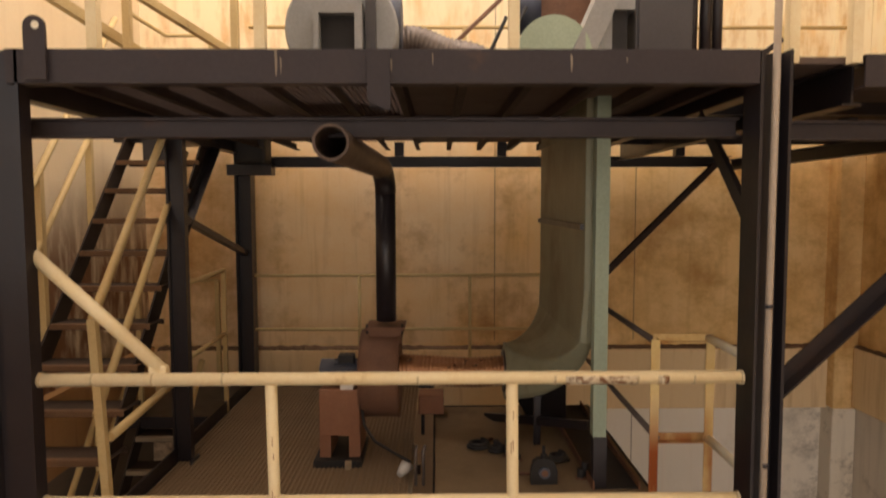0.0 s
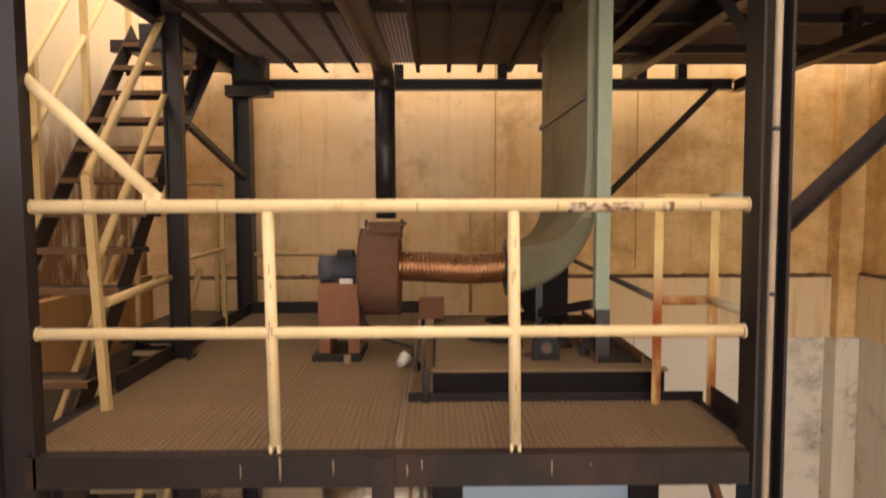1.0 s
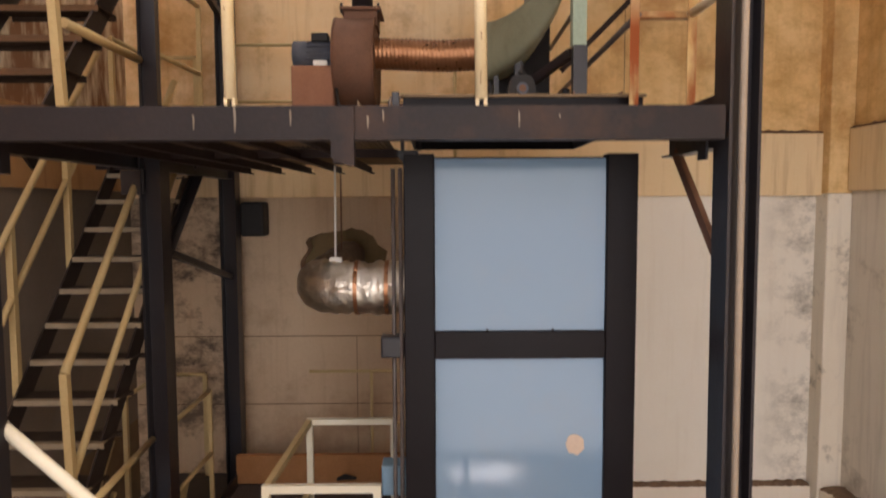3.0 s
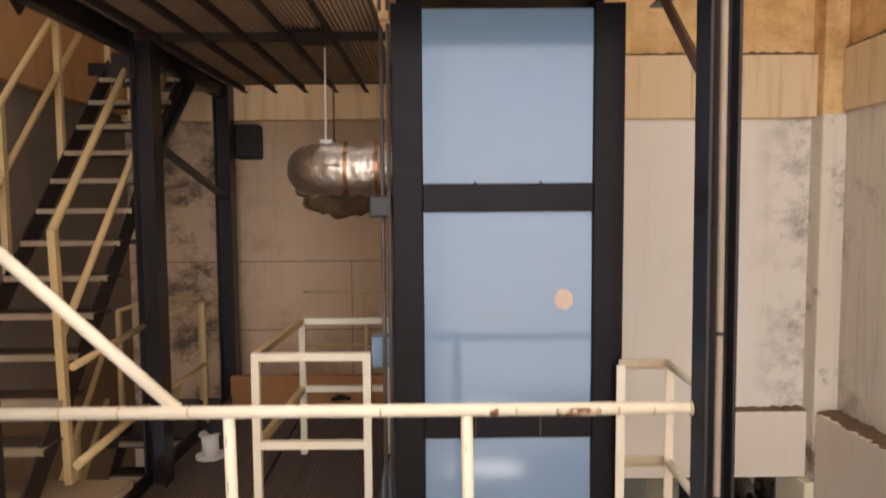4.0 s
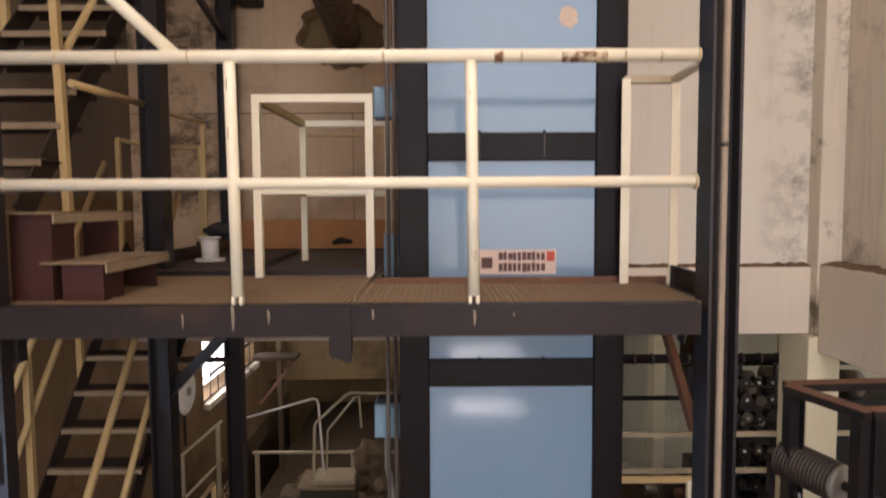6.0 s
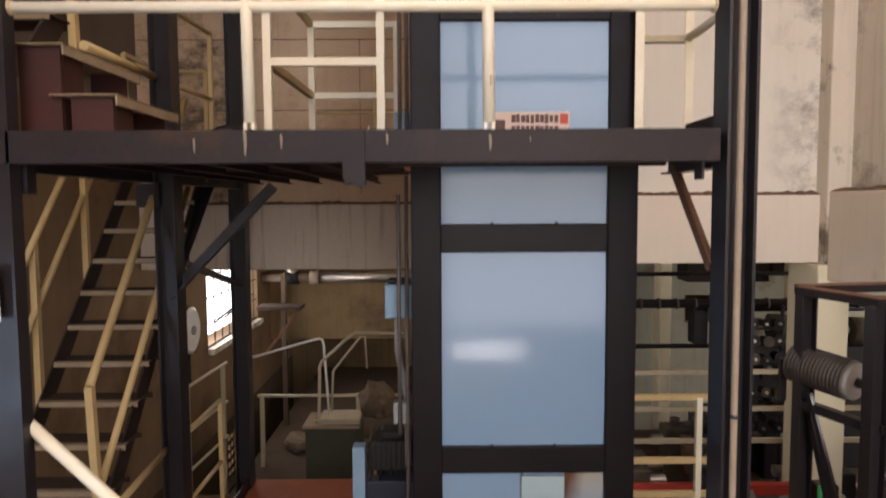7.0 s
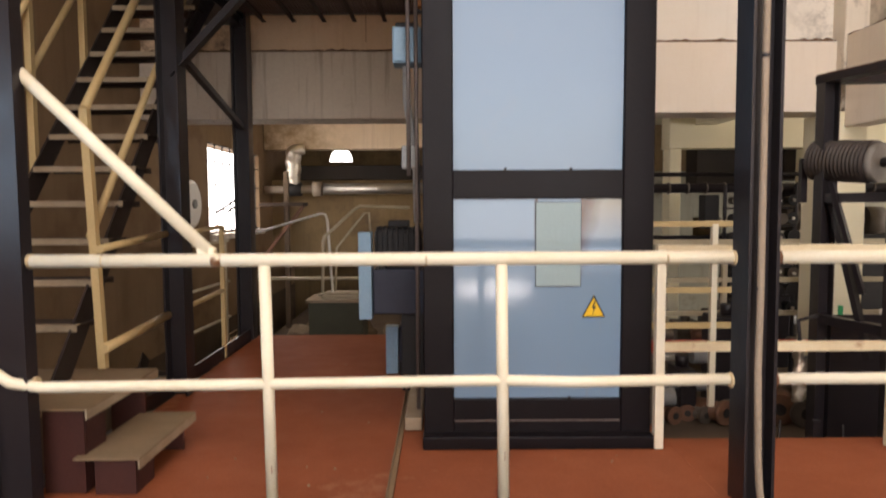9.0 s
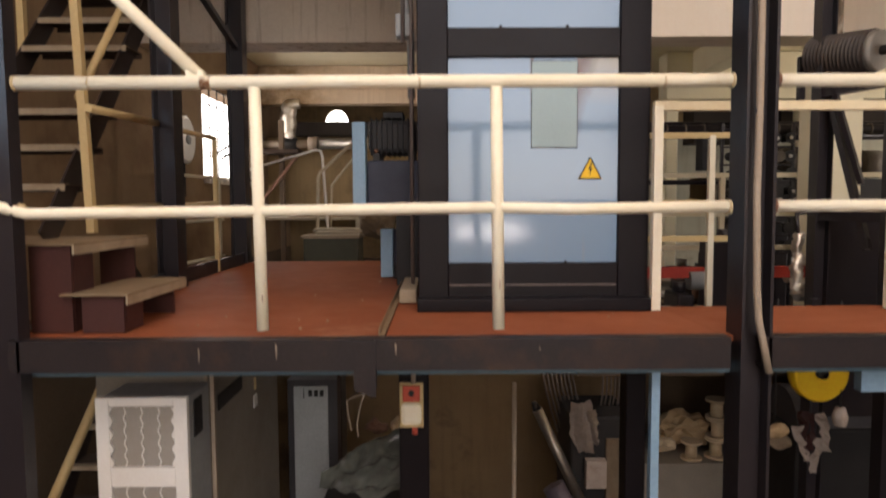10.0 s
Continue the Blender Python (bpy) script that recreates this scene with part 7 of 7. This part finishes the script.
c2 = thing("switch_cabinet", (-0.75, 5.2, 0), "pale bluish grey switch cabinet with three small windows", "cabinet", "ground floor cabinets")
part("case", box(B(), -1.12, -0.7, 5.35, 5.7, 0, 2.01, 0.008), M_CABDARK, c2)
part("door", box(B(), -1.065, -0.795, 5.33, 5.349, 0.1, 1.965, 0.004), M_PALEDOOR, c2)
for i in range(3):
    part("meter", box(B(), -0.945 + i * 0.045, -0.915 + i * 0.045, 5.322, 5.33, 1.885, 1.935), M_BLACK, c2)
part("seam", box(B(), -0.985, -0.98, 5.324, 5.33, 1.87, 1.95), M_BLACK, c2)
part("frame_strip", box(B(), -0.72, -0.69, 5.34, 5.36, 0, 2.05, 0.003), M_TREAD_DK, c2)
set_out(0, 0, -0.017)
sw = thing("wall_box", (-0.05, 3.42, 2.28), "red and cream isolator box fixed to the dark post", "switch")
part("back", box(B(), -0.12, -0.002, 3.405, 3.425, 2.285, 2.51, 0.003), M_STAIR_RAIL, sw)
part("red_cover", box(B(), -0.104, -0.018, 3.385, 3.405, 2.42, 2.5, 0.006), M_SIGN, sw)
part("cream_cover", box(B(), -0.112, -0.01, 3.38, 3.405, 2.305, 2.41, 0.02), M_RAIL, sw)
part("knob", tube(B(), [(-0.061, 3.385, 2.467), (-0.061, 3.365, 2.467)], 0.014, 12), M_BLACK, sw)
part("cable_gland", tube(B(), [(-0.045, 3.4, 2.285), (-0.045, 3.4, 2.255)], 0.014, 12), M_SIGN, sw)
part("feed", tube(B(), [(-0.05, 3.4, 2.51), (-0.05, 3.41, 2.66), (-0.04, 3.42, 2.8)], 0.012, 8), M_CABLE, sw)
set_out(0, 0, 0)
for x0, x1 in ((-0.125, 0.024), (1.01, 1.11)):
    solid("tower_leg", box(B(), x0, x1, 3.43, 3.55, 0, DECK[3] - 0.04, 0.006), M_TOWER, "black steel leg under the machine tower", "post", "tower legs")
solid("blue_post", bar(B(), (0.97, 2.9, 0), (0.97, 2.9, DECK[3] - 0.13), 0.034, 0.04), M_BLUE, "pale blue square post under the deck", "post")
set_out(0.008, 0, -0.022)
solid("thin_post", tube(B(), [(0.533, 4.2, 0), (0.533, 4.2, 2.29)], 0.014, 10), M_CABLE, "thin grey upright rod under the deck", "rod")
set_out(0.02, 0, -0.045)
ro = thing("metal_roller", (0.8, 5.2, 1.3), "bright steel rollers leaning in the machine below", "roller")
part("roller_tube", tube(B(), [(0.83, 5.28, 1.79), (1.2, 5.2, 1.0)], 0.042, 18), M_SILVER, ro)
part("end_knob", tube(B(), [(0.8, 5.285, 1.85), (0.83, 5.28, 1.79)], [0.02, 0.036], 14), M_BLACK, ro)
part("roller_tube", tube(B(), [(0.9, 4.95, 1.32), (1.1, 4.85, 0.95)], 0.085, 20), M_MAUVE, ro, "dull mauve grey roller")
ms = thing("wire_machine", (1.2, 5.6, 0), "dark wire machine with rows of curved rods and torn paper tags", "machine")
for i in range(8):
    x = 0.95 + i * 0.036
    part("rod", tube(B(), [(x, 5.78, 1.97), (x + 0.03, 5.77, 1.8), (x + 0.075, 5.76, 1.62), (x + 0.13, 5.75, 1.44)], 0.0085, 8), M_GREYFLEX, ms)
for i in range(5):
    x = 1.4 + i * 0.034
    part("hook_rod", tube(B(), [(x, 5.6, 1.66), (x + 0.025, 5.6, 1.8), (x + 0.03, 5.6, 1.96), (x + 0.02, 5.6, 2.1)], 0.008, 8), M_GREYFLEX, ms)
part("block", box(B(), 1.1, 1.6, 5.3, 5.9, 0, 1.72, 0.02), M_BLACK, ms)
part("side_panel", box(B(), 1.375, 1.53, 5.26, 5.298, 0.6, 1.55, 0.006), M_SACK, ms)


def torn_paper(x0, x1, y, z0, z1, seed, mat, parent):
    """A curled sheet with torn edges."""
    rnd = random.Random(seed)
    bm = B()
    rows = []
    for i in range(13):
        v = i / 12
        l, r = (x0 + rnd.uniform(0, 0.02), x1 - rnd.uniform(0, 0.025))
        r -= max(0, v - 0.55) * (x1 - x0) * 0.2
        l += max(0, 0.3 - v) * (x1 - x0) * 1.1
        rows.append([bm.verts.new((l + (r - l) * j / 6, y + 0.02 * math.sin(j * 0.9 + v * 3) + 0.008 * rnd.random(), z0 + (z1 - z0) * v + 0.012 * rnd.uniform(-1, 1))) for j in range(7)])
    for a, b in zip(rows, rows[1:]):
        for j in range(6):
            bm.faces.new((a[j], a[j + 1], b[j + 1], b[j]))
    bmesh.ops.solidify(bm, geom=bm.faces[:], thickness=0.002)
    part("paper", bm, mat, parent)


torn_paper(1.073, 1.29, 5.25, 1.45, 1.86, 3, M_PAPER, ms)
torn_paper(1.2, 1.32, 5.24, 1.52, 1.8, 5, M_PAPER, ms)
part("paper_block", box(B(), 1.205, 1.365, 5.2, 5.28, 1.175, 1.4, 0.004), M_PAPER, ms)


def bmesh_rag(at, r, seed):
    bm = B()
    bmesh.ops.create_icosphere(bm, subdivisions=3, radius=r, matrix=Matrix.Translation(at) @ Matrix.Diagonal((1.2, 0.8, 0.6, 1)))
    for v in bm.verts:
        v.co += v.normal * (noise.noise(v.co * 13 + Vector((seed, 0, 0))) * 0.5 + noise.noise(v.co * 31) * 0.25) * r
    return bm


set_out(-0.012, 0, -0.04)
sh = thing("plastic_sheet", (-0.35, 4.2, 1.75), "crumpled clear plastic sheet over a workbench", "sheet")
bm = B()
bmesh.ops.create_grid(bm, x_segments=30, y_segments=22, size=0.5)
for v in bm.verts:
    u, w = v.co.x + 0.5, v.co.y
    w *= min(1.0, 0.15 + 1.5 * u) * (1 + 0.18 * noise.noise(Vector((u * 5, 0, 1))))
    v.co = Vector((-0.68 + 0.56 * u, 4.31 + 0.62 * w - 0.1 * u, 1.66 + 0.17 * u + 0.16 * w))
    v.co.z += noise.noise(v.co * 7) * 0.05 + noise.noise(v.co * 17) * 0.02
    v.co.z = max(v.co.z, 1.585)
part("film", bm, M_SHEET, sh)
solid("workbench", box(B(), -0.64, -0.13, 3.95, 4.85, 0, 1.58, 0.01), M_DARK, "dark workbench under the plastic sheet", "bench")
solid("wooden_disc", tube(B(), [(-0.2, 4.74, 1.83), (-0.17, 4.72, 1.86)], 0.075, 20), M_SPOOL, "round wooden disc leaning on the bench", "disc")
solid("red_rag", bmesh_rag((-0.36, 4.74, 1.84), 0.075, 12), M_RUST, "crumpled rusty red rag on the bench", "rag")
set_out(0, 0, 0)
wh = thing("yellow_wheel", (2.15, 3.76, 2.44), "yellow painted pulley wheel under the walkway", "pulley")
part("rim", tube(B(), [(2.15, 3.7, 2.44), (2.15, 3.715, 2.44), (2.15, 3.765, 2.44), (2.15, 3.78, 2.44)], [0.143, 0.155, 0.155, 0.143], 44), M_YELLOW, wh)
part("web", tube(B(), [(2.15, 3.695, 2.44), (2.15, 3.7, 2.44)], 0.13, 36), M_YELLOW, wh)
part("hub", tube(B(), [(2.14, 3.67, 2.45), (2.14, 3.695, 2.45)], 0.03, 14), M_BLACK, wh)
part("hanger", bar(B(), (2.15, 3.8, 2.42), (2.15, 3.8, 2.84), 0.04, 0.03), M_STEEL, wh)
part("axle", tube(B(), [(2.15, 3.67, 2.44), (2.15, 3.83, 2.44)], 0.014, 10), M_STEEL, wh)
set_out(0, 0, 0)
solid("walkway_rib", bar(B(), (1.85, 2.95, DECK[3] - 0.2), (3.9, 2.95, DECK[3] - 0.2), 0.05, 0.16), M_BLUE, "pale blue plate under the side walkway", "beam", kind="structure")


def spool(x, y, z, s, lab):
    c = thing("wire_spool", (x, y, z), lab, "spool", "wire spools")
    for dz in (0.0, 0.165):
        part("flange", tube(B(), [(x, y, z + dz * s), (x, y, z + (dz + 0.022) * s)], 0.103 * s, 24), M_SPOOL, c)
    part("core", tube(B(), [(x, y, z + 0.02 * s), (x, y, z + 0.17 * s)], 0.056 * s, 18), M_SPOOL, c)


set_out(0.05, 0, -0.055)
for x, y, zz, s in ((2.648, 6.26, 1.012, 1.0), (2.66, 6.26, 1.2, 1.0), (2.65, 6.26, 1.388, 1.0), (2.4, 6.22, 1.012, 0.95)):
    spool(x, y, zz, s, "empty pale plastic wire spool standing on the table")
solid("crumpled_paper", bmesh_rag((2.16, 6.35, 1.13), 0.11, 4), M_SPOOL, "crumpled white paper beside the spools", "paper")
solid("tan_sack", bmesh_rag((2.42, 6.5, 1.23), 0.22, 7), M_SACKTAN, "crumpled tan paper sack behind the spools", "sack")
solid("spool_table", box(B(), 1.9, 3.8, 6.1, 6.9, 0.0, 1.01, 0.01), M_CABINET, "brown work table carrying spools", "table")
set_out(0, 0, 0)
pp = thing("paper_bundle", (2.13, 3.75, 1.85), "hanging bundle of torn white and maroon paper strips", "paper", "paper tags")
for i, (x, x2, za, zb_, m_) in enumerate(((2.05, 2.105, 2.14, 1.94, M_PAPER), (2.085, 2.11, 2.22, 1.98, M_REDBOX), (2.135, 2.14, 2.2, 1.99, M_REDBOX), (2.205, 2.24, 2.2, 1.98, M_PAPER), (2.22, 2.17, 2.05, 1.85, M_PAPER))):
    rnd = random.Random(500 + i)
    bm = B()
    rows = []
    for k in range(9):
        u = k / 8
        xc, w = x + (x2 - x) * u + 0.012 * rnd.uniform(-1, 1), 0.026 * (1.2 - 0.5 * u) * rnd.uniform(0.7, 1.3)
        rows.append([bm.verts.new((xc + q * w, 3.75 + 0.012 * i + 0.014 * rnd.uniform(-1, 1), za + (zb_ - za) * u)) for q in (-1, 0, 1)])
    for a, b in zip(rows, rows[1:]):
        for q in (0, 1):
            bm.faces.new((a[q], a[q + 1], b[q + 1], b[q]))
    bmesh.ops.solidify(bm, geom=bm.faces[:], thickness=0.002)
    part("strip", bm, m_, pp)
part("cord", tube(B(), [(2.15, 3.82, 2.6), (2.15, 3.8, 2.2), (2.13, 3.77, 2.1)], 0.006, 6), M_BLACK, pp)
part("bulb", tube(B(), [(2.255, 3.7, 2.16), (2.255, 3.7, 2.21), (2.255, 3.7, 2.26)], [0.032, 0.04, 0.024], 14), M_PAPER, pp)
part("bulb_cord", tube(B(), [(2.255, 3.7, 2.26), (2.255, 3.72, 2.84)], 0.005, 6), M_BLACK, pp)
rg = thing("hanging_rag", (1.93, 3.8, 2.1), "small crumpled tan and brown rag hanging beside the post", "rag")
part("cloth", bmesh_rag((1.95, 3.8, 2.1), 0.06, 21), M_SACKTAN, rg)
part("cloth", bmesh_rag((1.985, 3.81, 2.03), 0.055, 23), M_SACK, rg)
part("cord", tube(B(), [(1.95, 3.8, 2.84), (1.95, 3.8, 2.14)], 0.005, 6), M_BLACK, rg)

set_out(0, 0, 0)
# loose ends under the red deck and specks on it
hc = thing("hanging_cable", (-0.3, 3.2, 2.6), "thin grey cables with a white connector hanging under the deck", "cable")
part("connector", tube(B(), [(-0.263, 3.2, 2.56), (-0.265, 3.2, 2.5)], [0.012, 0.014], 10), M_WHITE, hc)
part("wire", tube(B(), [(-0.262, 3.2, 2.84), (-0.262, 3.2, 2.56)], 0.004, 6), M_CABLE, hc)
part("wire", tube(B(), [(-0.265, 3.2, 2.5), (-0.31, 3.2, 2.49), (-0.35, 3.2, 2.47), (-0.345, 3.2, 2.4), (-0.33, 3.2, 2.33)], 0.004, 6), M_CABLE, hc)
part("wire", tube(B(), [(-0.268, 3.2, 2.5), (-0.29, 3.2, 2.44), (-0.305, 3.2, 2.36), (-0.3, 3.2, 2.3)], 0.004, 6), M_CABLE, hc)
bm = B()
rnd = random.Random(91)
for i in range(16):
    x, y, r = rnd.uniform(-1.1, 1.15), rnd.uniform(2.85, 3.35 if i % 2 else 5.2), rnd.uniform(0.002, 0.005)
    if x > -0.15 and y > 3.35:
        x -= 1.2
    box(bm, x - r, x + r, y - r * 0.7, y + r * 0.7, DECK[3] - 0.004, DECK[3] + r * 0.5)
solid("grit", bm, M_TREAD, "pale grit and paint flakes scattered on the red floor", "grit", kind="stuff")
bm = B()
rnd = random.Random(92)
for k in (1, 2):
    for i in range(50):
        x, y, r = rnd.uniform(-1.5, -0.2), rnd.uniform(2.9, 3.8 if k == 2 else 5.5), rnd.uniform(0.004, 0.011)
        box(bm, x - r, x + r, y - r * 0.7, y + r * 0.7, DECK[k] - 0.002, DECK[k] + r * 0.5)
solid("grit", bm, M_DUST, "brown grit lying on the grating decks", "grit", kind="stuff")
